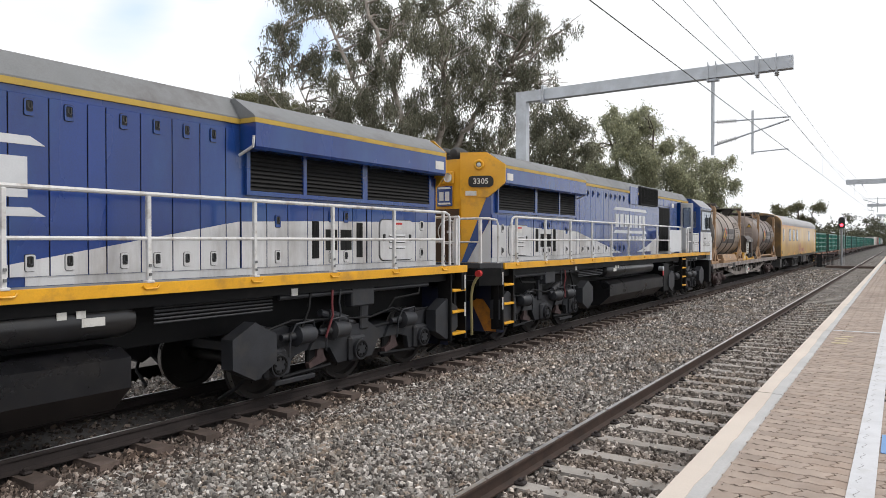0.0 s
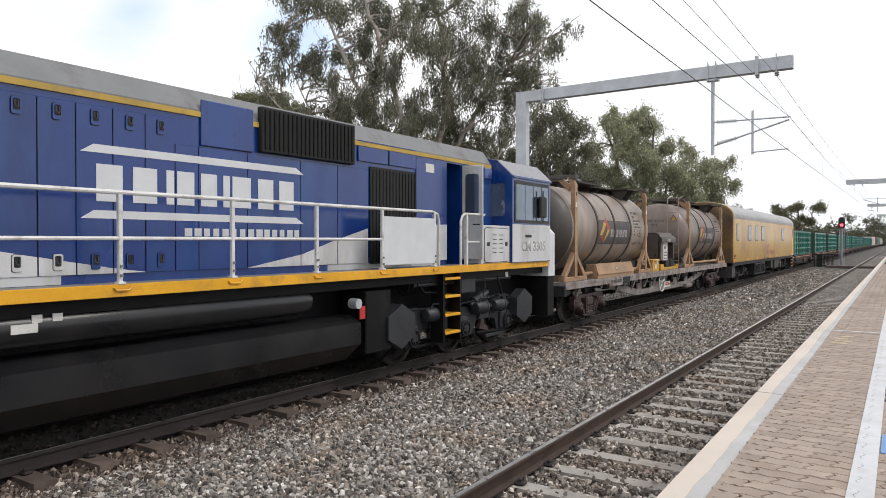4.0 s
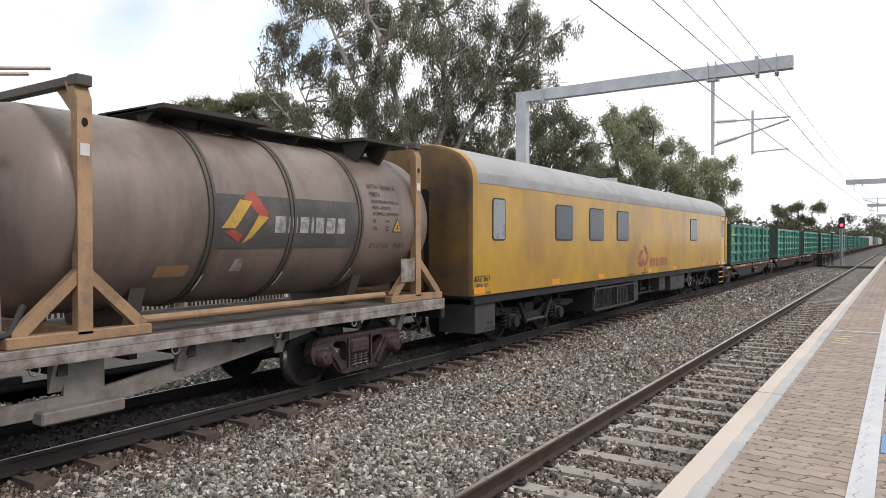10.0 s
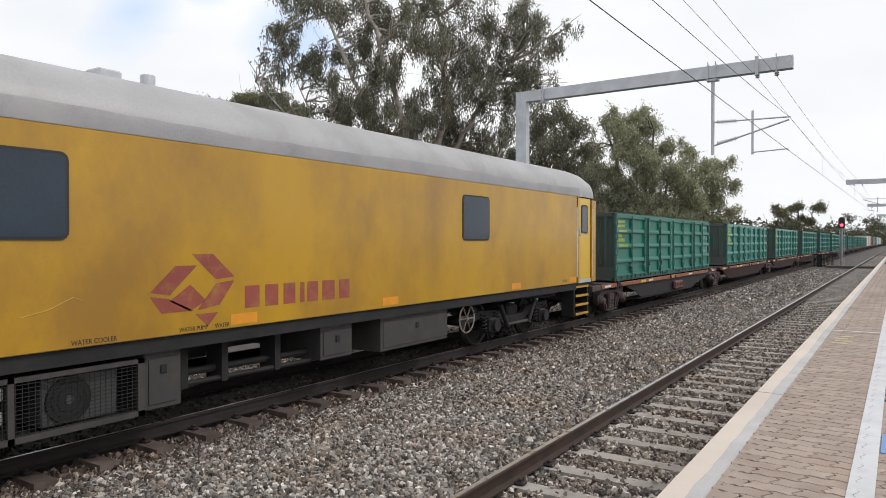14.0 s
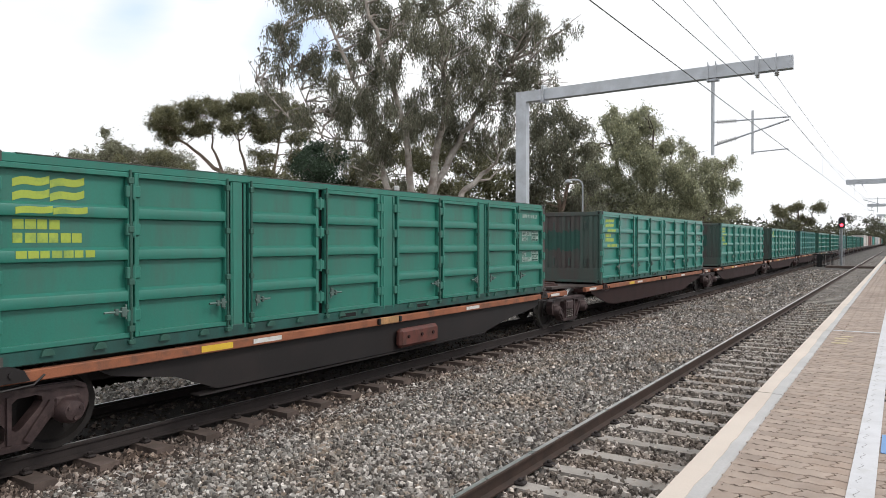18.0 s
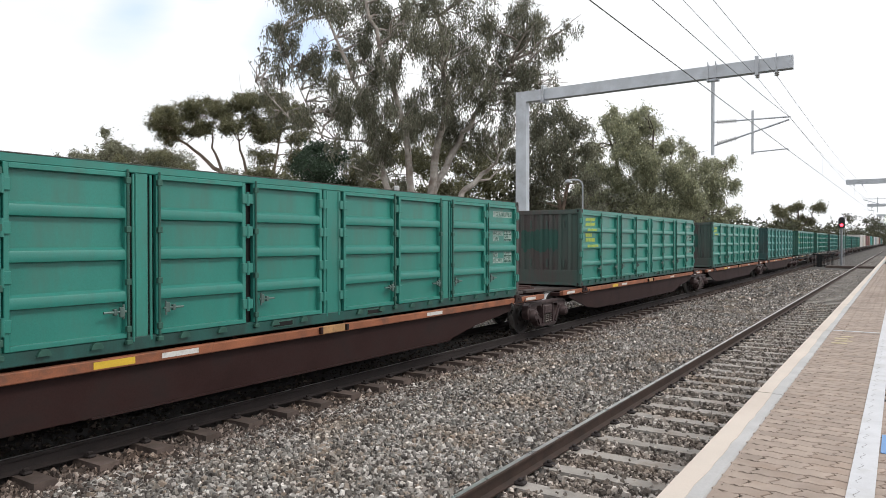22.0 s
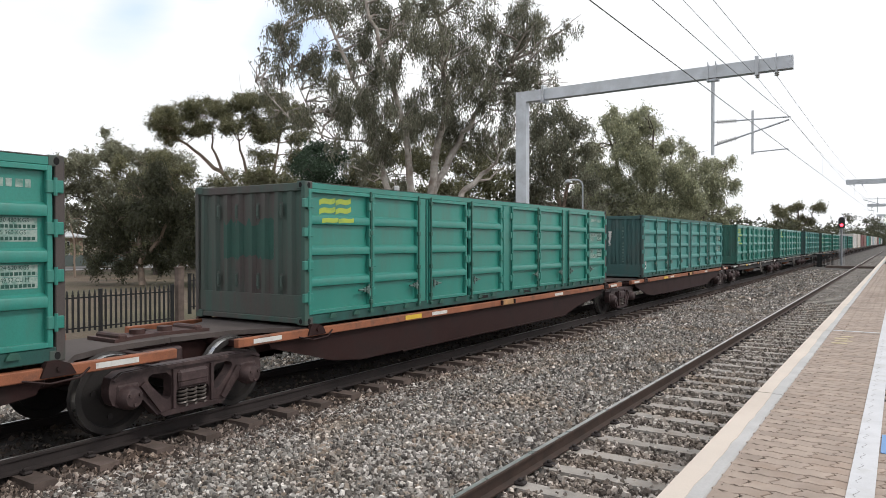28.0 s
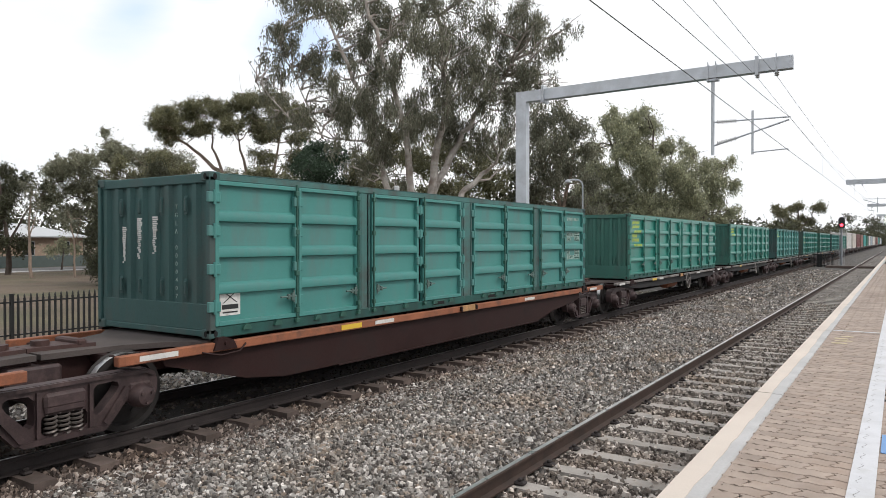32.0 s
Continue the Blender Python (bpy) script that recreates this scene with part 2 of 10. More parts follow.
    def mesh(self, name, smooth=35):
        me = bpy.data.meshes.new(name)
        me.from_pydata(self.v, [], self.f)
        bm = bmesh.new()
        bm.from_mesh(me)
        bmesh.ops.recalc_face_normals(bm, faces=bm.faces)
        bm.to_mesh(me)
        bm.free()
        if smooth:
            me.shade_smooth()
            me.set_sharp_from_angle(angle=radians(smooth))
        return me


def part(name, g, material, parent=None, label="", smooth=35, at=None):
    """Links a mesh as ONE object under a thing or a part."""
    me = g.mesh(name, smooth) if isinstance(g, G) else g
    if not me.materials:
        me.materials.append(material)
    ob = new(name, me)
    if parent is not None:
        ob.parent = parent
    if at is not None:
        ob.matrix_basis = at
    if label:
        ob["label"] = label
    return ob


def thing(name, label, category, group="", kind="", at=None):
    ob = new(name)
    ob.empty_display_size = 0.2
    if at is not None:
        ob.matrix_basis = at
    return tagged(ob, label, category, group, kind)


def raw_mesh(name, verts, faces, material, smooth=False):
    """A mesh from arrays, for the many small pieces of one stuff."""
    me = bpy.data.meshes.new(name)
    nv, (nf, k) = len(verts), faces.shape
    me.vertices.add(nv)
    me.vertices.foreach_set("co", np.asarray(verts, np.float32).ravel())
    me.loops.add(nf * k)
    me.loops.foreach_set("vertex_index", faces.astype(np.int32).ravel())
    me.polygons.add(nf)
    me.polygons.foreach_set("loop_start", np.arange(0, nf * k, k, dtype=np.int32))
    me.update(calc_edges=True)
    me.materials.append(material)
    if smooth:
        me.shade_smooth()
    else:
        me.shade_flat()
    return me


def words(text, size, material, parent, m, depth=0.006, name="lettering", align="CENTER", stretch=1.0, bold=0.0):
    """Raised lettering as a mesh part. m: where it stands; x runs along the text, y up."""
    cu = bpy.data.curves.new(name, "FONT")
    cu.body, cu.size, cu.extrude, cu.align_x, cu.align_y = text, size, depth, align, "CENTER"
    cu.offset, cu.resolution_u = bold, 3
    tmp = bpy.data.objects.new("tmp", cu)
    scene.collection.objects.link(tmp)
    me = bpy.data.meshes.new_from_object(tmp.evaluated_get(bpy.context.evaluated_depsgraph_get()))
    bpy.data.objects.remove(tmp)
    bpy.data.curves.remove(cu)
    me.transform(Matrix.Diagonal((stretch, 1, 1, 1)))
    me.materials.clear()
    me.materials.append(material)
    ob = new(name, me)
    ob.parent, ob.matrix_basis = parent, m
    return ob


def rounded(y0, y1, z0, z1, r, n=4):
    pts = []
    for cy, cz, a0 in ((y1 - r, z1 - r, 0), (y0 + r, z1 - r, 90), (y0 + r, z0 + r, 180), (y1 - r, z0 + r, 270)):
        for k in range(n + 1):
            a = radians(a0 + 90 * k / n)
            pts.append((cy + r * math.cos(a), cz + r * math.sin(a)))
    return pts


# faces the platform: text runs along the train towards its rear
def on_side(x, y, z):
    return Matrix.Translation((x, y, z)) @ Matrix(((0, 0, 1, 0), (1, 0, 0, 0), (0, 1, 0, 0), (0, 0, 0, 1)))


def on_front(x, y, z):
    return Matrix.Translation((x, y, z)) @ Matrix(((1, 0, 0, 0), (0, 0, -1, 0), (0, 1, 0, 0), (0, 0, 0, 1)))


GALV = surf("galvanised_steel", (0.55, 0.575, 0.61), 0.5, 0.35, 0.12, 2.2, 0.05, 90, dirt=((0.42, 0.43, 0.45), 0.45, 1.6))
STONE = stone_mat("ballast_stone", ((0.0, (0.055, 0.048, 0.045)), (0.2, (0.13, 0.117, 0.11)), (0.42, (0.235, 0.225, 0.213)), (0.55, (0.33, 0.268, 0.22)), (0.64, (0.26, 0.26, 0.252)), (0.8, (0.42, 0.395, 0.376)), (0.93, (0.56, 0.538, 0.528)), (1.0, (0.85, 0.83, 0.815))))
STONE_DUSTY = stone_mat("dusty_ballast_stone", ((0.0, (0.062, 0.051, 0.046)), (0.4, (0.19, 0.165, 0.147)), (0.8, (0.4, 0.362, 0.336)), (1.0, (0.76, 0.72, 0.695))))
# rust dust; the train's shade beside the rail is put into the tones too
STONE_RUSTY_SHADE = stone_mat("rust_shaded_stone", ((0.0, (0.04, 0.031, 0.028)), (0.5, (0.135, 0.106, 0.092)), (0.85, (0.26, 0.215, 0.192)), (1.0, (0.56, 0.51, 0.48))))
# oil, and the shade under the train painted into the tones
STONE_OILY_SHADE = stone_mat("oily_shaded_stone", ((0.0, (0.022, 0.016, 0.014)), (0.6, (0.055, 0.043, 0.037)), (1.0, (0.2, 0.17, 0.15))))
BED = surf("ballast_bed", (0.1, 0.09, 0.083), 0.95, 0, 0.4, 14, 1.0, 45, dirt=((0.14, 0.125, 0.11), 0.4, 1.0), dist=0.03)
RAIL_RUST = surf("rail_rust", (0.034, 0.026, 0.025), 0.75, 0.2, 0.3, 6, 0.3, 80)
RAIL_TOP = surf("rail_polished", (0.55, 0.54, 0.53), 0.3, 0.9, 0.1, 4, 0.02, 90)
CONCRETE = surf("sleeper_concrete", (0.36, 0.33, 0.30), 0.9, 0, 0.2, 5, 0.3, 90, dirt=((0.2, 0.16, 0.13), 0.4, 2.5), each=0.12)
CONC_OLD = surf("weathered_concrete", (0.135, 0.1, 0.086), 0.92, 0, 0.25, 5, 0.4, 80, dirt=((0.08, 0.06, 0.05), 0.6, 3), each=0.2)
COPING = surf("coping_paint", (0.62, 0.54, 0.47), 0.7, 0, 0.07, 3, 0.1, 120, dirt=((0.52, 0.44, 0.38), 0.35, 1.5))
PLAT_CONC = surf("platform_concrete", (0.46, 0.45, 0.445), 0.85, 0, 0.12, 3, 0.2, 110)
PAVER = surf("clay_paver", (0.355, 0.283, 0.235), 0.85, 0, 0.14, 7, 0.3, 130, dirt=((0.3, 0.22, 0.17), 0.35, 3), each=0.09)
PAVER_FAR = surf("clay_paver_joined", (0.355, 0.283, 0.235), 0.85, 0, 0.16, 3, 0.3, 130, dirt=((0.25, 0.19, 0.155), 0.4, 1.1), island=0.1)
JOINT = surf("joint_sand", (0.03, 0.022, 0.019), 0.95, 0, 0.2, 20, 0.3, 150)
WHITE_LINE = surf("line_paint", (0.6, 0.6, 0.62), 0.7, 0, 0.08, 6, 0.15, 120, dirt=((0.46, 0.45, 0.44), 0.3, 4))
BLUE_LINE = surf("blue_paint", (0.16, 0.3, 0.55), 0.7, 0, 0.08, 6, 0.15, 120)
GROUND = surf("dry_lawn", (0.135, 0.1, 0.07), 0.95, 0, 0.35, 0.35, 0.8, 9, dirt=((0.075, 0.08, 0.034), 0.5, 0.12), dist=0.05)
FENCE_BLACK = surf("black_fence_paint", (0.008, 0.008, 0.009), 0.6, 0.0, 0.2, 4, 0.1, 80)

# ---- ground ----
def sheet(name, xs, ys, zf, material, label, kind="structure", cat="ground"):
    g = G()
    n = len(ys)
    vs = [(x, y, zf(x, y)) for x in xs for y in ys]
    fs = [(i * n + j, (i + 1) * n + j, (i + 1) * n + j + 1, i * n + j + 1) for i in range(len(xs) - 1) for j in range(n - 1)]
    g.add(vs, fs)
    return tagged(part(name, g, material), label, cat, kind=kind)


def land(x, y):
    return -0.42 if x < -13 else -0.36


YS = [-400, -60, -20, 0, 20, 40, 60, 80, 110, 150, 220, 320, 500, 900, 2500]
sheet("ground", [-2500, -400, -150, -80, -40, -20, -13, -11.4, -5, 0, 8, 60, 400, 2500], YS, land, GROUND, "dry lawn and bare earth beside the railway")


def ballast_z(x):
    """Height of the ballast across the tracks."""
    z = -0.245 + 0.06 * np.exp(-((x + 5.0) / 1.3) ** 2) - 0.03 * np.exp(-((x + 7.25) / 0.35) ** 2)
    return np.where(x < -10.4, np.maximum(z - (-10.4 - x) * 0.12, -0.36), z)


def bed_z(x, y):
    return float(ballast_z(np.float64(x)))


BED_X = [-15.0, -13.0, -11.4, -10.4, -10.0, -9.5, -7.6, -7.25, -6.9, -6.4, -5.8, -5.2, -4.6, -4.0, -3.5, -2.4, -1.3, -0.95]
sheet("ballast_bed", BED_X, [-30, 0, 10, 20, 40, 80, 160, 400, 900], bed_z, BED, "grey crushed-stone ballast bed under both tracks", cat="ballast")


def stones(name, label, count, x0, x1, y0, y1, size, seed, keep=None, lift=0.0, spread=1.0, material=None, blocky=False, lean=1.0):
    """Angular crushed stones strewn over the bed, denser towards the platform; blocky ones have a broken flat top."""
    rng = np.random.default_rng(seed)
    y = y0 + (y1 - y0) * rng.random(count) ** spread
    x = x0 + (x1 - x0) * rng.random(count) ** lean
    if keep is not None:
        ok = keep(x, y)
        x, y = x[ok], y[ok]
    n = len(x)
    z = ballast_z(x) + lift - 0.022 + rng.random(n) ** 1.4 * 0.05
    s = size * (0.5 + 1.0 * rng.random(n) ** 1.6)
    ang = np.arange(4)[None] * 1.5708 + (rng.random((n, 4)) - 0.5) * 0.8
    rad = 0.8 + 0.45 * rng.random((n, 4))
    if blocky:
        # four-cornered foot, smaller four-cornered top shifted to one side
        v = np.zeros((n, 8, 3))
        v[:, :4, 0], v[:, :4, 1], v[:, :4, 2] = np.cos(ang) * rad, np.sin(ang) * rad, -0.9 + 0.5 * rng.random((n, 4))
        k = 0.5 + 0.35 * rng.random((n, 4))
        off = (rng.random((n, 1, 2)) - 0.5) * 0.5
        v[:, 4:, 0], v[:, 4:, 1], v[:, 4:, 2] = np.cos(ang) * rad * k + off[:, :, 0], np.sin(ang) * rad * k + off[:, :, 1], 0.45 + 0.5 * rng.random((n, 4))
        faces = np.array([(4, 5, 6, 7), (0, 1, 5, 4), (1, 2, 6, 5), (2, 3, 7, 6), (3, 0, 4, 7)])
    else:
        # a wedge with a short broken ridge
        v = np.zeros((n, 6, 3))
        v[:, :4, 0], v[:, :4, 1], v[:, :4, 2] = np.cos(ang + 0.785) * rad, np.sin(ang + 0.785) * rad, -0.8 + 0.8 * rng.random((n, 4))
        v[:, 4, 0], v[:, 5, 0] = 0.25 + 0.4 * rng.random(n), -0.25 - 0.4 * rng.random(n)
        v[:, 4:, 1], v[:, 4:, 2] = (rng.random((n, 2)) - 0.5) * 0.9, 0.5 + 0.6 * rng.random((n, 2))
        faces = np.array([(0, 1, 5), (0, 5, 4), (2, 3, 4), (2, 4, 5), (3, 0, 4), (1, 2, 5)])
    v *= np.stack([0.75 + 0.55 * rng.random(n), 0.55 + 0.4 * rng.random(n), 0.6 + 0.35 * rng.random(n)], -1)[:, None, :]
    a, b = rng.random(n) * 6.283, (rng.random(n) - 0.5) * 1.2
    ca, sa, cb, sb = np.cos(a), np.sin(a), np.cos(b), np.sin(b)
    vx, vz = v[:, :, 0] * cb[:, None] - v[:, :, 2] * sb[:, None], v[:, :, 0] * sb[:, None] + v[:, :, 2] * cb[:, None]
    vy = v[:, :, 1]
    v = np.stack([vx * ca[:, None] - vy * sa[:, None], vx * sa[:, None] + vy * ca[:, None], vz], -1) * s[:, None, None] * 0.62
    v += np.stack([x, y, z], -1)[:, None, :]
    f = (faces[None] + (np.arange(n) * v.shape[1])[:, None, None]).reshape(-1, faces.shape[1])
    ob = new(name, raw_mesh(name, v.reshape(-1, 3), f, material or STONE, False))
    return tagged(ob, label, "ballast", kind="stuff")


PITCH = 0.68


def off_sleepers(x, y):
    far = (np.abs(x - TRACK_X) < 1.28) & (np.abs((y - 3.66 + PITCH / 2) % PITCH - PITCH / 2) < 0.1)
    near = (np.abs(x - NEAR_X) < 1.28) & (np.abs((y - 6.84 + PITCH / 2) % PITCH - PITCH / 2) < 0.075)
    rails = np.zeros(x.shape, bool)
    for c, half in ((TRACK_X, 0.7525), (NEAR_X, 0.835)):
        rails |= np.abs(np.abs(x - c) - half) < 0.07
    return ~(far | near | rails)


def on_bed(x, y):
    """As above, but the sleeper ends outside the platform track's rails lie buried."""
    return off_sleepers(x, y) | (x < NEAR_X - 0.92)


stones("ballast_stones", "grey and tan angular crushed stones between the tracks", 52000, -6.95, -3.3, 2.6, 10.5, 0.047, 3, on_bed, 0.006, 1.25, blocky=True)
stones("ballast_stones", "grey crushed stones between the tracks further on", 50000, -6.95, -3.3, 10.5, 30, 0.054, 9, on_bed, 0.006, 1.35)
stones("ballast_stones", "stones heaped over the sleeper ends", 8000, -3.72, -3.3, 2.6, 26, 0.05, 10, None, 0.055, 1.5)
stones("ballast_stones", "rust-stained crushed stones beside the freight rail, painted darker for the train's shade", 17000, -7.58, -6.3, 2.6, 22, 0.052, 8, off_sleepers, 0.016, 1.6, STONE_RUSTY_SHADE, lean=1.5)
stones("ballast_stones", "dusty crushed stones of the platform track", 30000, -3.18, -0.95, 4.0, 22, 0.05, 7, off_sleepers, 0.036, 1.6, STONE_DUSTY, blocky=True)
stones("ballast_stones", "dusty stones spilt over the platform track's sleepers", 4600, -3.15, -0.95, 5.0, 30, 0.045, 17, None, 0.075, 0.8, STONE_DUSTY)
stones("ballast_stones", "grey crushed stones further along the tracks", 17000, -7.55, -0.95, 26, 66, 0.085, 4, off_sleepers, 0.012, 1.4)
stones("ballast_stones", "oily stones between the freight rails, painted darker for the shade under the train", 9000, -9.05, -7.69, 2.6, 40, 0.05, 5, None, 0.07, 1.6, STONE_OILY_SHADE)
stones("ballast_stones", "pale crushed stones beyond the freight track", 22000, -11.8, -9.2, 3, 34, 0.066, 6, off_sleepers, 0.0, 1.5)

# ---- rails and sleepers ----
RAIL = [(-0.07, -0.165), (0.07, -0.165), (0.07, -0.15), (0.015, -0.13), (0.012, -0.045), (0.035, -0.035), (0.035, -0.008), (0.027, 0.0), (-0.027, 0.0), (-0.035, -0.008), (-0.035, -0.035), (-0.012, -0.045), (-0.015, -0.13), (-0.07, -0.15)]


RAIL_NEAR = surf("rail_light_rust", (0.06, 0.038, 0.03), 0.8, 0.1, 0.3, 6, 0.3, 80)


def rail_thing(x, label, rust):
    g = G().prism([(x + p, z) for p, z in RAIL], "y", -40, 900)
    r = tagged(part("rail", g, rust), label, "rail", "rails")
    a, b = (x - 0.024, x + 0.024) if rust is RAIL_NEAR else (x - 0.012, x + 0.012)
    part("running_surface", G().box(a, b, -40, 900, 0.0, 0.0035), RAIL_TOP, r, "polished running surface")
    return r


for c, half in ((TRACK_X, 0.7525), (NEAR_X, 0.835)):
    for sgn in (1, -1):
        rail_thing(c + sgn * half, "rusty brown steel rail with a polished top", RAIL_NEAR if c == NEAR_X else RAIL_RUST)

SLEEP = G().prism([(-0.13, -0.36), (0.13, -0.36), (0.105, -0.172), (-0.105, -0.172)], "x", -1.24, 1.24).mesh("sleeper", 0)
SLEEP_OLD = G().prism([(-0.12, -0.36), (0.12, -0.36), (0.11, -0.172), (-0.11, -0.172)], "x", -1.25, 1.25).mesh("sleeper_old", 0)
CLIP = G().box(-0.06, 0.06, -0.05, 0.05, -0.172, -0.135, 0.015).box(-0.02, 0.02, -0.03, 0.03, -0.14, -0.105, 0.01).mesh("rail_clip", 0)


def sleepers(cx, y_first, half, me, material, label, count):
    bedding = tagged(thing("track", label, "track", kind="structure"))
    for i in range(count):
        part("sleeper", me, material, bedding, at=Matrix.Translation((cx, y_first + i * PITCH, 0)))
    for i in range(min(count, 44)):
        for sx in (half - 0.115, half + 0.115) if cx == TRACK_X else (-half - 0.115, -half + 0.115):
            part("rail_clip", CLIP, RAIL_RUST, bedding, at=Matrix.Translation((cx + sx, y_first + i * PITCH, 0)))
    return bedding


# dark strip: oily bed with the shade under the train in its colour
tagged(part("oily_strip", G().box(TRACK_X - 0.72, TRACK_X + 0.72, -20, 300, -0.3, -0.166), surf("oily_shaded_bed", (0.036, 0.03, 0.028), 0.85, 0, 0.3, 6, 0.6, 40, dist=0.02)), "oily ballast between the freight rails with the train's shade painted in", "ballast", kind="structure")
sleepers(TRACK_X, 3.66 - 2 * PITCH, 0.7525, SLEEP_OLD, CONC_OLD, "weathered concrete sleepers of the freight track", 170)
sleepers(NEAR_X, 6.84 - 8 * PITCH, 0.835, SLEEP, CONCRETE, "pale concrete sleepers of the platform track", 190)

# ---- platform ----
PZ = 1.05
plat = tagged(thing("platform", "paved station platform with a pale painted edge", "platform", kind="structure"))
part("platform_body", G().box(-0.90, 5.0, -14, 150, -0.4, PZ - 0.085), PLAT_CONC, plat)
part("platform_body", G().box(-0.70, 5.0, -14, 150, PZ - 0.08, PZ - 0.012), JOINT, plat, "dark sandy bedding of the pavers")
for i in range(34):
    y0 = -12.2 + i * 4.52
    g = G().box(-0.933, -0.742, y0 + 0.004, y0 + 4.516, PZ - 0.08, PZ, 0.012)
    slab = part("coping_slab", g, PLAT_CONC, plat, "grey concrete coping slab")
    g = G()
    yy, pts_a, pts_b = y0 + 0.01, [], []
    rng = random.Random(i)
    while yy < y0 + 4.51:
        w = -0.815 + 0.006 * math.sin(yy * 1.7) + rng.uniform(-0.007, 0.007)
        pts_a.append((w, yy))
        yy += 0.14
    pts_a.append((-0.815, y0 + 4.51))
    poly = [(-0.926, y0 + 0.01)] + pts_a + [(-0.926, y0 + 4.51)]
    part("edge_stripe", g.prism(poly, "z", PZ, PZ + 0.003), COPING, slab, "cream edge paint with a ragged inner line")
line = part("tactile_line", G().box(-0.204, -0.092, -10, 150, PZ + 0.001, PZ + 0.004), WHITE_LINE, plat, "white safety line")
part("cross_line", G().box(-0.735, -0.205, 10.45, 10.51, PZ + 0.001, PZ + 0.004), WHITE_LINE, plat, "thin white line across the paving")
for k, (xa, xb) in enumerate(((-0.66, -0.5), (-0.64, -0.46), (-0.66, -0.52), (-0.6, -0.47))):
    part("faded_mark", G().box(xa, xb, 9.15 + k * 0.22, 9.27 + k * 0.22, PZ + 0.0005, PZ + 0.002), surf("faded_yellow_paint", (0.52, 0.43, 0.25), 0.8, 0, 0.2, 8, 0.2, 120, dirt=((0.41, 0.325, 0.278), 0.6, 14)), plat, "worn yellow paint")
part("blue_mark", G().box(-0.085, 0.4, 4.55, 4.98, PZ + 0.001, PZ + 0.004), BLUE_LINE, plat, "blue painted mark")

# ---- gantry and overhead wires ----
def gantry(y, mast=True):
    gt = thing("overhead_gantry", "grey galvanised cantilever gantry over the tracks", "gantry", "gantries", at=Matrix.Translation((0, y, 0)))
    mast_x, tip = -11.3, -2.62
    # mast and beam meet in a mitred corner
    part("mast", G().prism([(mast_x - 0.2, -0.4), (mast_x + 0.2, -0.4), (mast_x + 0.2, 7.14), (mast_x - 0.2, 7.5)], "y", -0.14, 0.14), GALV, gt)
    part("base_plate", G().box(mast_x - 0.4, mast_x + 0.4, -0.35, 0.35, -0.42, -0.38), GALV, gt)
    part("beam", G().prism([(mast_x + 0.204, 7.14), (tip, 7.2), (tip, 7.57), (mast_x - 0.195, 7.504)], "y", -0.14, 0.14), GALV, gt)
    part("mitre_weld", G().prism([(mast_x - 0.205, 7.505), (mast_x + 0.205, 7.135), (mast_x + 0.218, 7.15), (mast_x - 0.192, 7.52)], "y", -0.146, 0.146), GALV, gt)
    fl = part("splice_flange", G().box(-10.475, -10.45, -0.24, 0.24, 7.04, 7.62, 0.004).box(-10.43, -10.405, -0.24, 0.24, 7.04, 7.62, 0.004), GALV, gt, "bolted splice flange")
    for by in (-0.2, 0.2):
        for bz in (7.09, 7.33, 7.57):
            part("bolt", G().cyl((-10.5, by, bz), (-10.38, by, bz), 0.018, 6), GALV, fl)
    for cx in (-4.95, -4.72, -3.05):
        part("clamp", G().box(cx - 0.014, cx + 0.014, -0.165, 0.165, 7.13, 7.61, 0.006).cyl((cx, -0.17, 7.12), (cx, -0.17, 7.66), 0.016, 6), GALV, gt)
    part("clamp", G().box(-3.62, -3.52, -0.19, -0.145, 7.1, 7.66, 0.006).box(-3.6, -3.54, -0.17, 0.17, 7.575, 7.6), GALV, gt, "upright channel clamp")
    part("drop_tube", G().cyl((-4.83, 0, 4.85), (-4.83, 0, 7.2), 0.05, 10).box(-5.0, -4.66, -0.1, 0.1, 7.1, 7.17), GALV, gt)
    arm = part("cantilever", G().cyl((-4.83, 0, 5.85), (-2.68, 0, 5.82), 0.022, 8).cyl((-4.83, 0, 5.12), (-2.72, 0, 5.74), 0.026, 8)
               .cyl((-3.7, 0, 4.8), (-3.7, 0, 6.1), 0.035, 8).cyl((-3.7, 0, 4.86), (-2.75, 0, 4.9), 0.018, 8).cyl((-2.75, 0, 4.9), (-2.71, 0, 4.83), 0.015, 6), GALV, gt)
    for z0, z1 in ((5.845, 5.838), (5.2, 5.38)):
        g = G()
        for k in range(9):
            t0 = k / 8
            p = Vector((-4.68 + 0.5 * t0, 0, z0 + (z1 - z0) * t0 * (0.6 if z0 < 5.5 else 1)))
            g.cyl(p - Vector((0.012, 0, 0)), p + Vector((0.012, 0, 0.004)), 0.065 if k % 2 == 0 else 0.045, 10)
        part("insulator", g, PLAT_CONC, arm, "ribbed insulator")
    for cx in (-3.57, -3.05):
        part("insulator", G().lathe([(0.03, 7.16), (0.07, 7.13), (0.03, 7.1), (0.07, 7.07), (0.03, 7.04)], (cx, 0, 0), "z", 10), PLAT_CONC, gt, "small hanging insulator")
    return gt


GANTRY_Y = 22.5
gantry(GANTRY_Y)

WIRE = surf("copper_wire", (0.05, 0.045, 0.045), 0.5, 0.5, 0.1, 2, 0, 50)


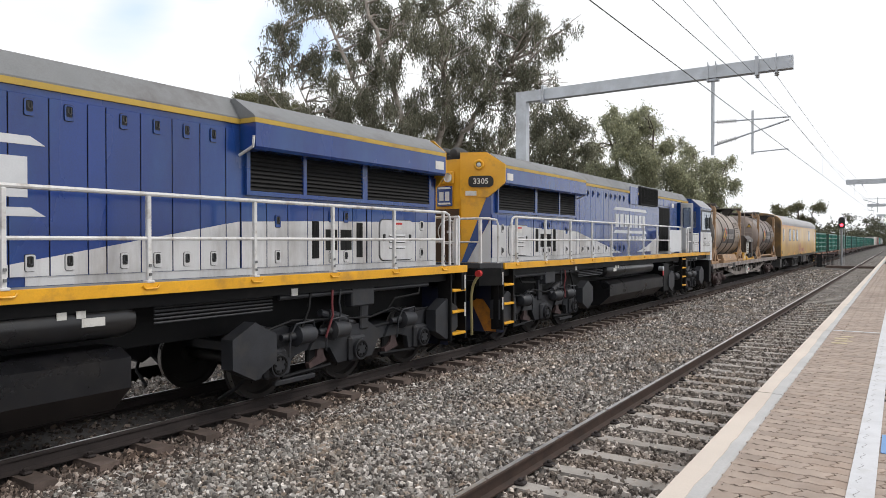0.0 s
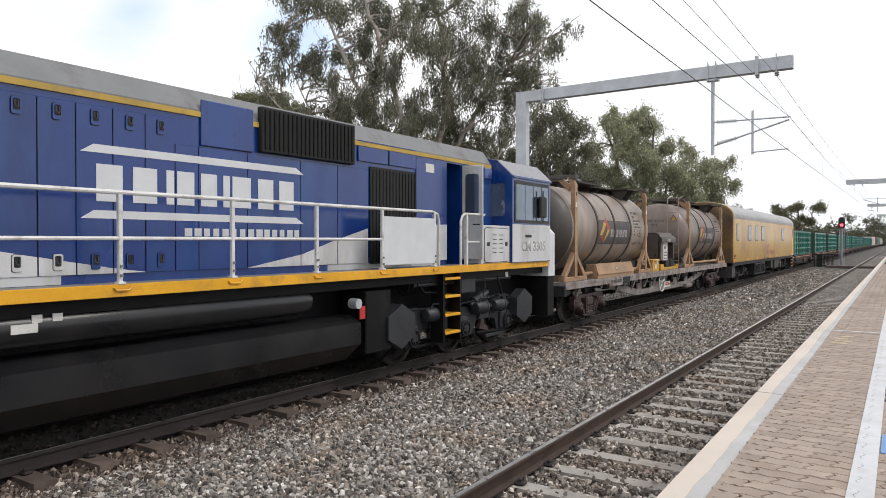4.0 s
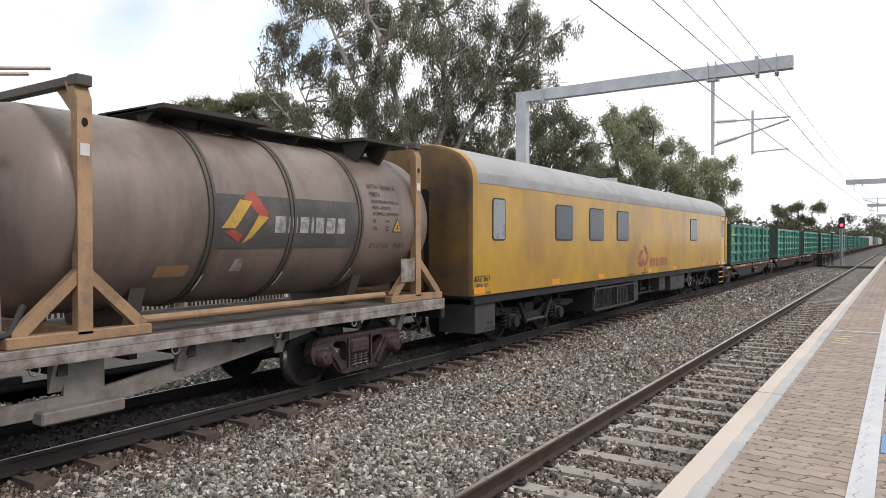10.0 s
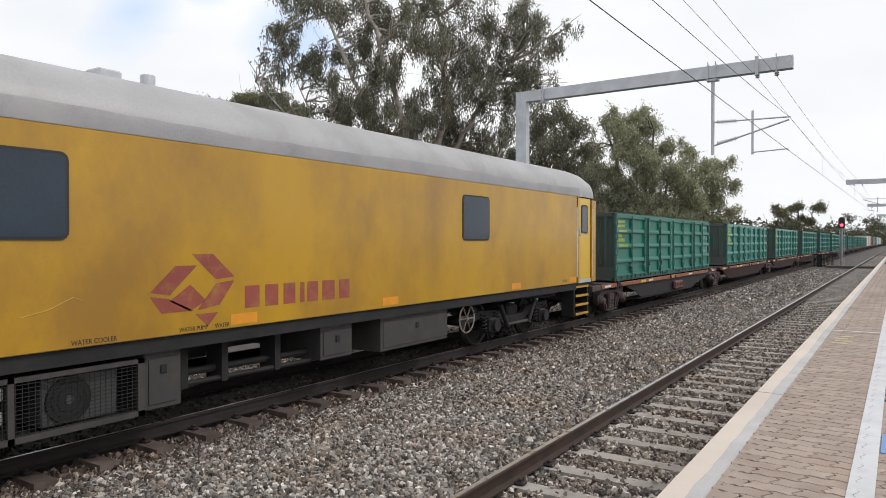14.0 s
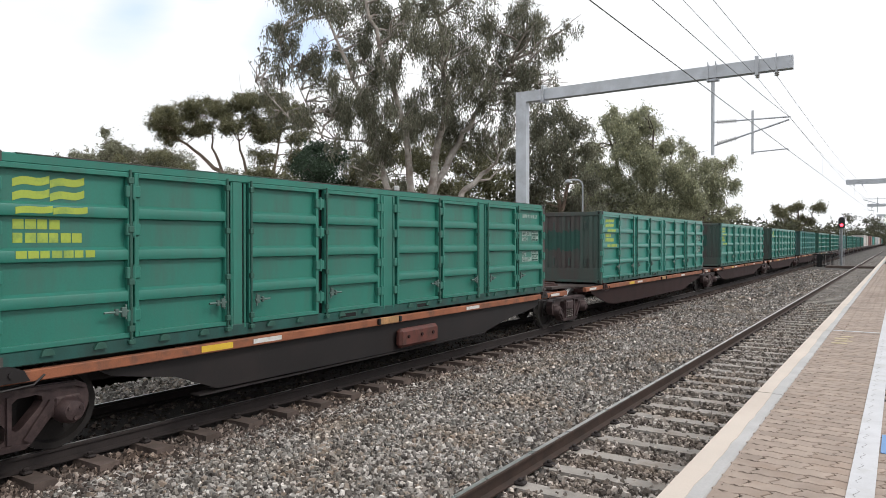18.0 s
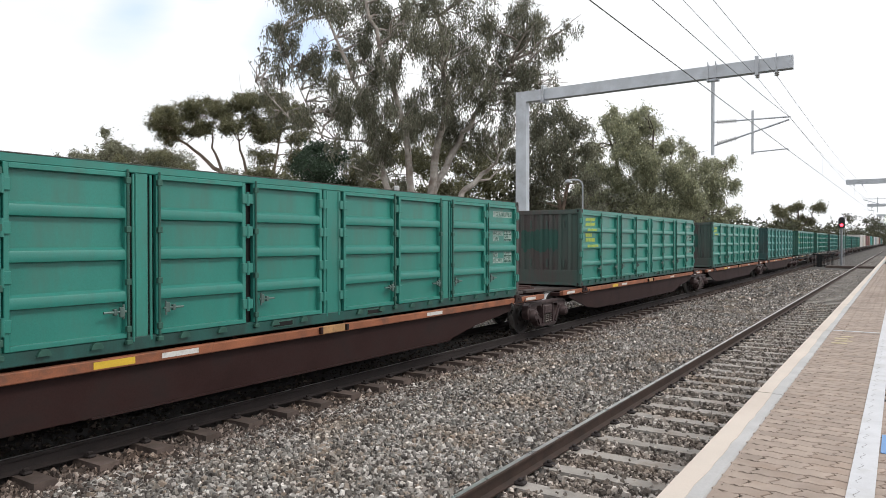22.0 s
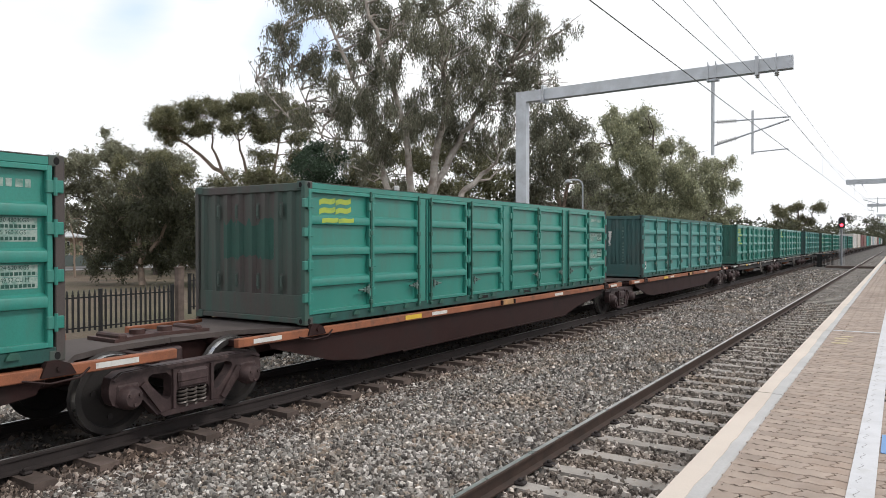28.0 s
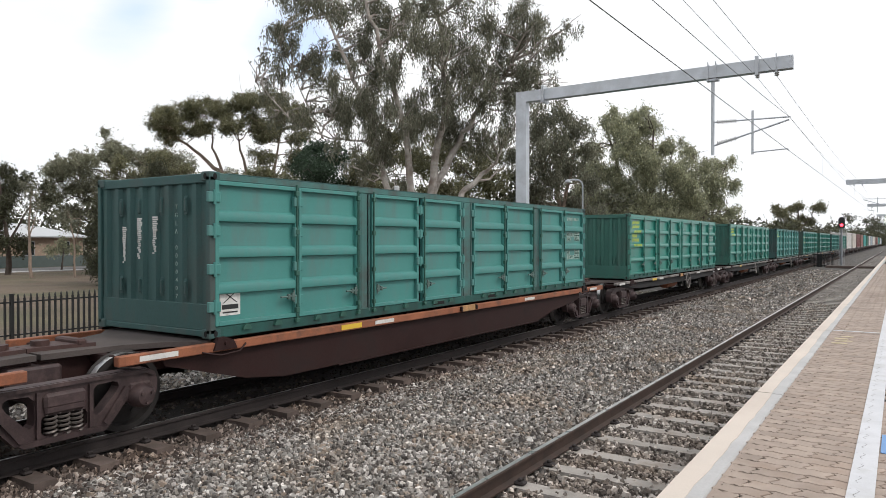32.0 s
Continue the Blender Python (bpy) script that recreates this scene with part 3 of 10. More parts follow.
def far_gantry(y):
    """The other kind, with its mast on the platform side."""
    gt = thing("overhead_gantry", "grey gantry arm reaching over the track from the platform side", "gantry", "gantries", at=Matrix.Translation((0, y, 0)))
    part("mast", G().box(5.6, 6.0, -0.15, 0.15, -0.3, 7.3, 0.01), GALV, gt)
    part("beam", G().box(-3.9, 6.0, -0.15, 0.15, 7.0, 7.4, 0.01), GALV, gt)
    for cx in (-3.3, -2.7):
        part("clamp", G().box(cx - 0.04, cx + 0.04, -0.2, 0.2, 6.85, 7.44), GALV, gt)
    part("drop_tube", G().cyl((-0.6, 0, 4.7), (-0.6, 0, 7.0), 0.05, 8), GALV, gt)
    part("cantilever", G().cyl((-0.6, 0, 5.7), (-2.65, 0, 5.75), 0.03, 6).cyl((-0.6, 0, 5.0), (-2.6, 0, 5.68), 0.03, 6).cyl((-1.6, 0, 4.6), (-1.6, 0, 5.9), 0.035, 6).cyl((-1.6, 0, 4.7), (-2.6, 0, 4.85), 0.02, 6), GALV, gt)
    return gt


for k in (1, 2, 3, 5):
    far_gantry(GANTRY_Y + 46 * k)

# (name, height, radius, sag, places across the track support by support)
for nm, z, r, sag, xs in (("contact_wire", 4.83, 0.0065, 0.0, (-3.08, -2.71, -2.2, -2.71, -2.2, -2.5)), ("messenger_wire", 5.80, 0.0055, 0.28, (-3.05, -2.70, -2.4, -2.7, -2.4, -2.5)), ("feeder_wire", 7.05, 0.005, 0.3, (-3.4, -3.57, -3.3, -3.5, -3.3, -3.5)), ("feeder_wire", 7.04, 0.005, 0.3, (-3.03, -3.05, -2.7, -2.9, -2.7, -2.9))):
    pts = []
    for k in range(-1, 4):
        for j in range(10):
            f = j / 10
            pts.append((xs[k + 1] + (xs[k + 2] - xs[k + 1]) * f, GANTRY_Y + 46 * (k + f), z - sag * (1.55 if k < 0 and nm == "messenger_wire" else 1) * 4 * f * (1 - f)))
    w = tagged(part(nm, G().tube(pts, r, 5), WIRE), "thin dark overhead wire along the track", "cable", "overhead wires")
    if nm == "contact_wire":
        for k in range(0, 3):
            for f in (0.2, 0.4, 0.6, 0.8):
                y, x = GANTRY_Y + 46 * (k + f), xs[k + 1] + (xs[k + 2] - xs[k + 1]) * f
                part("dropper", G().cyl((x, y, 4.83), (x, y, 5.8 - 1.12 * f * (1 - f)), 0.004, 4), WIRE, w)

# ---- trees, fence, house, signal ----
BARK_PALE = surf("pale_gum_bark", (0.52, 0.475, 0.43), 0.8, 0, 0.3, 2.5, 0.4, 30, dirt=((0.2, 0.15, 0.12), 0.5, 1.5))
BARK_DARK = surf("dark_bark", (0.11, 0.085, 0.07), 0.9, 0, 0.3, 3, 0.5, 30)
BARK_TAN = surf("tan_bark", (0.3, 0.225, 0.175), 0.85, 0, 0.3, 2.5, 0.4, 30)
LEAF_GUM = leaf_mat("gum_leaf", (0.205, 0.21, 0.15))
LEAF_OLIVE = leaf_mat("olive_leaf", (0.2, 0.2, 0.112))
LEAF_DARK = leaf_mat("dark_leaf", (0.085, 0.09, 0.052))
LEAF_PEPPER = leaf_mat("pepper_leaf", (0.37, 0.385, 0.255))
LEAF_PALE = leaf_mat("pale_olive_leaf", (0.27, 0.275, 0.19))
LEAF_DEEP = leaf_mat("deep_green_leaf", (0.05, 0.085, 0.05))
ACROSS, AWAY = np.array([0.8374, 0.5466, 0]), np.array([-0.5466, 0.8374, 0])


def leaves(rng, centres, radii, per, size, hang, flat=0.8):
    """Narrow leaves in drooping sprays inside each clump."""
    vs = []
    for c, r in zip(centres, radii):
        n = max(12, int(per * r * r))
        k = 9
        m = max(2, n // k)
        d = rng.normal(size=(m, 3))
        d /= np.linalg.norm(d, axis=1)[:, None]
        rad = r * (0.25 + 0.8 * rng.random(m) ** 0.6)
        # sprays gather round a few twig ends, so that the clump has gaps
        q = max(4, int(r * 5))
        tip = rng.normal(size=(q, 3))
        tip *= (0.35 + 0.6 * rng.random(q))[:, None] / np.linalg.norm(tip, axis=1)[:, None]
        start = c + (tip[rng.integers(0, q, m)] * r * 0.85 + d * rad[:, None] * 0.42) * np.array([1, 1, flat])
        start[:, 2] += r * 0.18
        step = rng.normal(size=(m, 3)) * 0.45
        step[:, 2] -= hang
        step /= np.linalg.norm(step, axis=1)[:, None]
        ln = size[0] * (2.0 + (3.0 + min(hang, 2.5)) * rng.random(m))
        t = np.arange(k) / k
        p = start[:, None] + step[:, None] * (ln[:, None] * t)[:, :, None] + rng.normal(size=(m, k, 3)) * size[0] * 0.4
        p = p.reshape(-1, 3)
        q = len(p)
        a = rng.normal(size=(q, 3)) * 0.7
        a[:, 2] -= hang
        a /= np.linalg.norm(a, axis=1)[:, None]
        b = np.cross(a, rng.normal(size=(q, 3)))
        b /= np.linalg.norm(b, axis=1)[:, None]
        L = (size[0] * (0.6 + 0.8 * rng.random(q)))[:, None]
        W = (size[1] * (0.6 + 0.8 * rng.random(q)))[:, None]
        vs.append(np.stack([p - b * W, p + b * W, p + a * L], 1).reshape(-1, 3))
    v = np.concatenate(vs)
    return v, np.arange(len(v)).reshape(-1, 3)


def bend(p, q, rng, k=4, sway=0.12):
    p, q = np.array(p, float), np.array(q, float)
    d = np.linalg.norm(q - p)
    pts = []
    for i in range(k + 1):
        t = i / k
        w = p + (q - p) * t + rng.normal(size=3) * sway * d * t * (1 - t) * 1.4
        w[2] += 0.1 * d * t * (1 - t)
        pts.append(w)
    return [Vector(w) for w in pts]


def tree(name, label, base, limbs, clumps, leaf, bark, per=500, size=(0.2, 0.04), hang=1.0, seed=1, deep=1.0, r0=0.3, twigs=3, z=-0.42, flat=0.8, group="trees", core=0.75, inner=0.16, broken=0):
    """limbs: (first point, ..., last point), radius at the foot; points are pairs: across, up. clumps: across, up, radius."""
    rng = np.random.default_rng(seed)
    at = np.array([base[0], base[1], z])
    tr = thing(name, label, "tree", group, at=Matrix.Translation(at))
    stems, joints = [], []
    for pts, r in limbs:
        off = rng.normal() * 0.4 * deep
        line = []
        for i, (a, h) in enumerate(pts):
            line.append(Vector(ACROSS * a + AWAY * off * i + np.array([0, 0, h])))
        fine = []
        for i in range(len(line) - 1):
            for k in range(4):
                fine.append(line[i].lerp(line[i + 1], k / 4) + Vector(rng.normal(size=3) * r * 0.25))
        fine.append(line[-1])
        n = len(fine)
        if not stems or (pts[0][1] == 0 and abs(pts[0][0] - limbs[0][0][0][0]) > 1.4):
            stems.append(G())
        stems[-1].tube(fine, [r * (1 - 0.75 * i / (n - 1)) for i in range(n)], 9)
        joints += [np.array(p) for p in fine[2:]]
    cs, rs = [], []
    for a, h, r in clumps:
        c = ACROSS * a + AWAY * rng.normal() * deep * max(r, 1.0) + np.array([0, 0, h])
        cs.append(c)
        rs.append(r * (0.72 if broken > 3 else 0.84 if broken > 2 else 1.0))
        for _ in range(broken):
            d = rng.normal(size=3)
            d *= r * (0.85 + 0.5 * rng.random()) / np.linalg.norm(d)
            cs.append(c + d * np.array([1, 1, 0.85]))
            rs.append(r * (0.28 + 0.22 * rng.random()))
    fine_wood = G()
    for c, r in zip(cs, rs):
        lower = [j for j in joints if j[2] < c[2] + 0.5] or joints
        j = min(lower, key=lambda p: np.linalg.norm(p - c) + 0.3 * abs(p[2] - c[2] + 1))
        d = np.linalg.norm(c - j)
        w = min(r0 * 0.28, 0.02 + 0.018 * d)
        fine_wood.tube(bend(j, c, rng), [w * (1 - 0.17 * i) for i in range(5)], 6)
        for _ in range(twigs):
            e = c + rng.normal(size=3) * r * 0.62
            m = j + (c - j) * (0.55 + 0.4 * rng.random())
            fine_wood.tube(bend(m, e, rng, 3), [w * 0.45, w * 0.3, w * 0.2, w * 0.1], 5)
    for wood in stems:
        part("trunk", wood, bark, tr, smooth=60)
    if fine_wood.v:
        tagged(part("branchwork", fine_wood, bark, tr, smooth=60), kind="stuff")
    v, f = leaves(rng, cs, rs, per * 1.9, (size[0] * 0.8, size[1]), hang, flat)
    # the shaded inner sprays that close the crown
    v2, f2 = leaves(rng, cs, [r * core for r in rs], per * inner, (size[0] * 1.25, size[1] * 1.6), hang * 0.7, flat)
    v, f = np.concatenate([v, v2]), np.concatenate([f, f2 + len(v)])
    part("crown", raw_mesh("crown", v, f, leaf), leaf, tr)
    return tr


A_TOP = [(-3.5, 15.1, 1.5), (-6.0, 15.0, 1.5), (-7.2, 13.6, 1.0), (-4.7, 13.0, 1.2), (-2.0, 14.5, 1.6), (-2.9, 12.4, 1.5), (-0.5, 12.4, 1.5), (1.1, 13.9, 1.2), (3.2, 14.8, 1.7), (5.1, 14.2, 1.6), (6.3, 12.7, 1.2), (4.4, 12.4, 1.5)]
A_MID = [(2.3, 12.0, 1.3), (0.8, 10.5, 1.6), (-1.7, 10.2, 1.9), (-3.5, 10.2, 1.6), (-5.1, 10.8, 1.2), (3.2, 10.2, 1.3), (5.4, 11.4, 1.3), (6.4, 11.1, 0.95), (-4.1, 8.7, 1.3), (-2.6, 8.1, 1.3), (-0.8, 8.4, 1.4), (1.4, 8.7, 1.2), (3.2, 8.4, 1.0), (-0.6, 9.6, 1.5), (-2.8, 9.2, 1.5)]
A_REST = [(-6.0, 17.0, 1.84), (-3.5, 17.6, 2.1), (-0.5, 17.3, 1.8), (2.9, 17.0, 1.9), (5.4, 16.0, 1.38), (-8.1, 14.5, 0.9), (-7.7, 11.9, 0.6), (-3.2, 6.8, 1.0), (-6.0, 9.4, 0.8), (-8.7, 12.8, 0.4), (-9.0, 11.7, 0.34), (-8.4, 14.2, 0.4), (-8.0, 13.0, 0.36), (-9.2, 11.1, 0.3), (-7.9, 10.4, 0.34), (-7.4, 9.6, 0.3), (-7.2, 12.6, 0.4)]
A_LOW = [(-1.7, 5.9, 0.77), (4.4, 9.6, 0.92), (-6.4, 12.4, 1.1), (-4.7, 9.8, 1.2), (-2.2, 11.3, 1.4), (-3.3, 13.6, 1.3), (-8.3, 9.5, 0.4)]
A_FILL = [(1.9, 13.2, 1.2), (0.3, 14.6, 1.3), (2.2, 10.6, 1.2), (1.6, 12.3, 1.1), (0.3, 11.3, 1.2), (2.0, 9.2, 1.1), (3.0, 11.3, 1.1), (3.9, 8.6, 0.8), (-0.4, 13.3, 1.2), (0.1, 15.6, 1.3), (6.0, 13.9, 1.2), (5.2, 10.2, 0.9), (-7.4, 15.6, 0.9), (-5.9, 11.9, 0.9)]
A_LIMBS = [
    ([(0.0, 0), (0.1, 4.2), (0.5, 7.0), (1.2, 10.2), (0.9, 13.0), (0.4, 16.5)], 0.3),
    ([(0.1, 4.6), (0.9, 6.6), (2.0, 8.6), (3.2, 10.4), (4.6, 12.4), (5.6, 14.2)], 0.22),
    ([(-1.6, 0), (-1.9, 4.5), (-2.5, 7.4), (-3.0, 8.6)], 0.26),
    ([(-2.5, 7.6), (-3.4, 8.0), (-5.1, 8.1), (-7.0, 8.9), (-8.2, 10.2), (-9.2, 12.0)], 0.065),
    ([(-2.5, 7.2), (-3.0, 9.4), (-4.2, 12.0), (-5.6, 15.0)], 0.2),
    ([(-0.9, 0), (-0.8, 5.0), (-1.1, 8.4), (-1.9, 11.4), (-3.0, 14.5), (-3.4, 17.0)], 0.24),
    ([(1.5, 0), (1.8, 5.2), (2.9, 6.1), (3.6, 6.7), (4.1, 7.7)], 0.2),
    ([(2.6, 5.9), (3.4, 6.0), (4.3, 6.9)], 0.09),
    ([(-4.9, 8.1), (-6.4, 9.6), (-8.0, 10.9), (-9.4, 11.4)], 0.04),
    ([(-5.6, 8.2), (-7.0, 11.0), (-8.1, 13.6), (-8.6, 14.6)], 0.045)]
tree("gum_tree", "tall spreading gum tree with pale limbs and drooping grey-green leaves", (-21.51, 31.33), A_LIMBS, A_TOP + A_MID + A_REST + A_LOW + A_FILL, LEAF_GUM, BARK_PALE, 600, (0.2, 0.024), 1.9, 11, 1.0, 0.3, 3, inner=0.06, flat=1.0, broken=4)

B_CL = [(-6.4, 13.5, 1.9), (-4.0, 14.0, 1.8), (-7.7, 12.3, 1.3), (-1.7, 13.8, 1.7), (0.8, 14.3, 1.9), (3.4, 14.0, 1.9), (-0.2, 12.3, 1.5), (2.3, 11.8, 1.6), (4.4, 12.1, 1.5), (-3.8, 12.3, 1.0), (-5.3, 12.5, 1.3), (2.1, 9.9, 1.3), (3.9, 9.7, 1.4), (-2.8, 14.8, 1.1), (2.2, 15.2, 1.1)]
tree("gum_tree", "broad gum tree with a flat-topped dark crown and bare limbs", (-47.14, 40.88), [([(1.6, 0), (1.0, 5), (-1.2, 8.6), (-3.6, 10.4), (-6.0, 12.4)], 0.32), ([(0.6, 6.0), (0.2, 9.5), (-0.6, 12.5)], 0.2), ([(1.2, 4.5), (2.4, 8.5), (3.0, 12.8)], 0.22), ([(-1.6, 8.9), (-2.6, 11.2), (-2.4, 13.2)], 0.14)],
     B_CL + [(0.6, 15.0, 1.3), (2.6, 15.2, 1.4), (4.4, 14.4, 1.4), (5.4, 13.0, 1.3), (4.8, 10.6, 1.2), (-5.2, 12.9, 1.6), (-2.8, 12.6, 1.3), (1.2, 12.8, 1.7), (2.6, 12.4, 1.6), (-6.6, 12.6, 1.3)], LEAF_OLIVE, BARK_TAN, 900, (0.16, 0.04), 0.2, 12, 1.0, 0.22, 6, flat=0.6, inner=0.2, z=-0.95)
BUSH = [(-0.6, 8.8, 1.6), (0.8, 8.4, 1.5), (-1.6, 8.2, 1.2), (0.0, 7.4, 1.8), (-0.8, 6.4, 1.7), (0.9, 6.4, 1.6), (0.1, 5.2, 1.8), (-1.0, 4.6, 1.5)]
tree("bushy_tree", "dense dark green bushy tree behind the fence", (-34.55, 37.15), [([(0, 0), (0.1, 3.5), (-0.2, 8)], 0.25)], BUSH, LEAF_DEEP, BARK_DARK, 950, (0.15, 0.045), 0.4, 13, 0.8, 0.25)
BUSH2 = [(2.6, 8.8, 1.5), (4.4, 8.2, 1.5), (6.0, 8.6, 1.6), (7.6, 8.0, 1.6), (9.2, 8.2, 1.6), (10.8, 8.0, 1.5), (5.2, 9.8, 1.2), (8.4, 9.6, 1.2), (12.2, 8.4, 1.4), (2.8, 7.0, 1.7), (1.6, 6.2, 1.6), (4.4, 6.0, 1.4), (3.4, 4.9, 1.7), (1.8, 4.4, 1.6), (5.6, 6.3, 1.4), (5.8, 4.9, 1.5), (7.2, 5.6, 1.4), (8.8, 5.8, 1.5), (10.2, 5.4, 1.6), (12.0, 6.6, 1.7), (12.6, 5.0, 1.6), (11.2, 4.2, 1.5), (8.2, 4.0, 1.5)]
tree("bushy_tree", "row of brown-green bushy trees behind the gum", (-34.55, 37.15), [([(3, 0), (3, 6)], 0.2), ([(8, 0), (8.2, 5)], 0.2), ([(11.6, 0), (12, 6)], 0.2)], BUSH2, LEAF_OLIVE, BARK_DARK, 620, (0.17, 0.05), 0.7, 14, 1.2, 0.2)
BUSH3 = [(-4.0, 7.2, 1.5), (-5.6, 7.2, 1.4), (-2.8, 6.6, 1.6), (-4.9, 5.6, 1.7), (-6.6, 5.8, 1.5), (-3.0, 4.8, 1.6), (-7.4, 7.0, 1.2)]
tree("bushy_tree", "mid-green bushy tree with open top", (-36.5, 39.0), [([(-4.4, 0), (-4.5, 6)], 0.2)], BUSH3, LEAF_OLIVE, BARK_DARK, 700, (0.17, 0.05), 0.6, 15, 1.2, 0.2)
C_CL = [(-4.2, 9.4, 1.8), (-2.2, 10.2, 1.8), (0.2, 10.6, 1.8), (2.2, 10.0, 1.8), (-6.4, 8.8, 1.5), (-2.6, 10.9, 1.7), (-5.2, 9.8, 1.4), (-7.1, 8.8, 1.2), (-0.5, 9.8, 1.8), (1.6, 8.2, 2.2), (3.7, 7.2, 2.2), (-3.7, 7.7, 1.9), (-5.8, 7.2, 1.7), (-1.0, 6.7, 2.4), (2.1, 5.6, 2.5), (4.2, 4.1, 2.1), (-7.3, 6.7, 1.4), (-3.1, 4.6, 2.2), (0.0, 4.1, 2.2), (-6.3, 4.6, 1.6), (3.2, 9.0, 1.6)]
tree("park_tree", "broad grey-green tree across the lawn", (-58.96, 39.13), [([(-1, 0), (-1.2, 3.5), (-2.4, 9.8)], 0.35), ([(-1.1, 3.0), (1.8, 6.6), (3.4, 8)], 0.22), ([(-1.2, 3.2), (-4.6, 7.4), (-6.8, 8.8)], 0.2)], C_CL, LEAF_PALE, BARK_DARK, 560, (0.19, 0.05), 0.5, 16, 1.0, 0.25, 3, inner=0.12, broken=1)
C2_CL = [(0.0, 5.6, 1.5), (2.7, 4.9, 1.7), (-1.0, 3.6, 1.3), (1.4, 3.6, 1.8), (3.7, 3.6, 1.5), (-2.0, 2.3, 1.0), (0.7, 2.1, 1.1), (3.4, 2.0, 1.2), (-2.7, 1.6, 0.6), (4.4, 5.4, 1.3), (2.0, 6.4, 1.3), (5.2, 3.9, 1.3), (5.6, 2.2, 1.1), (6.6, 4.6, 1.4), (7.6, 3.4, 1.5), (-0.2, 1.5, 0.6)]
tree("weeping_tree", "weeping dark green tree hanging low over the lawn", (-38.5, 25.0), [([(0.6, 0), (0.3, 1.6), (-0.2, 4.6)], 0.22), ([(0.4, 1.4), (1.7, 2.8), (2.8, 5.2)], 0.17), ([(2.6, 0), (3.4, 2.2), (4.2, 5)], 0.18)], C2_CL + [(0.6, 4.2, 1.6), (2.2, 2.9, 1.5), (-0.8, 2.6, 1.1), (4.6, 2.8, 1.5), (-1.4, 4.4, 1.1), (-2.2, 1.2, 0.7), (-0.6, 1.0, 0.7), (0.9, 1.2, 0.9), (-1.4, 2.0, 0.9), (-2.3, 3.4, 0.8)], LEAF_DARK, BARK_TAN, 900, (0.17, 0.035), 1.3, 17, 0.8, 0.2, inner=0.35)
D_CL = [(-0.4, 8.3, 1.0), (0.7, 7.2, 1.1), (-1.1, 6.5, 1.5), (0.0, 4.9, 1.5), (1.3, 6.1, 0.8), (2.2, 6.9, 0.5), (3.1, 5.4, 0.5), (-1.8, 8.3, 1.2), (1.1, 2.3, 0.9), (-0.2, 2.3, 1.0), (-1.8, 3.8, 1.6), (-3.5, 6.5, 2.1)]
tree("park_tree", "dark leafy tree beside the road", (-58.43, 27.53), [([(-0.3, 0), (-0.3, 3), (-0.8, 8)], 0.24), ([(-0.3, 2.4), (1.4, 5.2), (2.8, 6.6)], 0.1)], D_CL, LEAF_DARK, BARK_DARK, 640, (0.24, 0.05), 0.6, 18, 0.8, 0.2)
tree("sapling", "slender young gum with a thin trunk", (-52.04, 25.74), [([(0.1, 0), (0.0, 3.0), (0.3, 6.4)], 0.13), ([(0.0, 3.0), (0.8, 5.2)], 0.05)], [(0.4, 6.6, 0.6), (-0.1, 5.3, 0.5), (0.9, 5.1, 0.5), (-0.3, 4.3, 0.4), (0.6, 5.9, 0.5)], LEAF_GUM, BARK_TAN, 420, (0.2, 0.04), 0.8, 19, 0.6, 0.1)
tree("sapling", "thin bare sapling on the lawn", (-50.3, 28.0), [([(0, 0), (0.1, 2.4), (-0.3, 4.8)], 0.09), ([(0.1, 2.4), (0.8, 4.2)], 0.04)], [(-0.3, 4.6, 0.35), (0.8, 4.2, 0.3)], LEAF_GUM, BARK_TAN, 300, (0.2, 0.04), 0.8, 20, 0.6, 0.1)
BUSH4 = [(-2.2, 8.2, 1.2), (-0.6, 8.9, 1.3), (1.0, 8.6, 1.4), (2.4, 7.8, 1.2), (-2.6, 6.8, 1.4), (-0.8, 7.2, 1.6), (1.2, 6.9, 1.6), (2.8, 6.2, 1.4), (-2.0, 5.2, 1.5), (0.2, 5.2, 1.7), (2.4, 4.6, 1.6), (-1.8, 3.4, 1.5), (0.6, 3.4, 1.6), (2.8, 3.0, 1.5), (-1.0, 1.8, 1.3), (1.4, 1.8, 1.3)]
tree("bushy_tree", "round brown-olive bushy tree behind the weeping one", (-49.0, 33.7), [([(0, 0), (0.1, 3.5), (-0.2, 7)], 0.22)], BUSH4, LEAF_OLIVE, BARK_DARK, 520, (0.17, 0.05), 0.6, 35, 0.9, 0.2)
tree("shrub", "yellow-green shrub in front of the house", (-64.0, 34.5), [([(0.0, 0), (0.3, 2.0)], 0.1)], [(0.0, 2.2, 0.9), (1.0, 2.0, 0.8), (-0.8, 1.8, 0.7)], LEAF_PEPPER, BARK_DARK, 500, (0.2, 0.05), 0.5, 22, 0.6, 0.06)
E_CL = [(-1.2, 11.4, 1.3), (0.4, 11.8, 1.3), (1.2, 10.4, 1.1), (-0.4, 9.4, 1.6), (-1.6, 8.2, 1.5), (0.8, 7.8, 1.5), (-0.8, 6.6, 1.6), (1.2, 5.7, 1.2), (-2.0, 6.1, 1.2), (0.4, 4.9, 1.4), (-2.8, 7.4, 1.2), (-1.6, 4.6, 1.4), (1.9, 9.0, 1.0), (2.1, 7.0, 1.1), (-1.9, 10.0, 1.3), (-3.0, 5.4, 1.3), (-3.4, 9.0, 1.0), (2.2, 4.6, 1.2), (-3.2, 3.8, 1.3)]
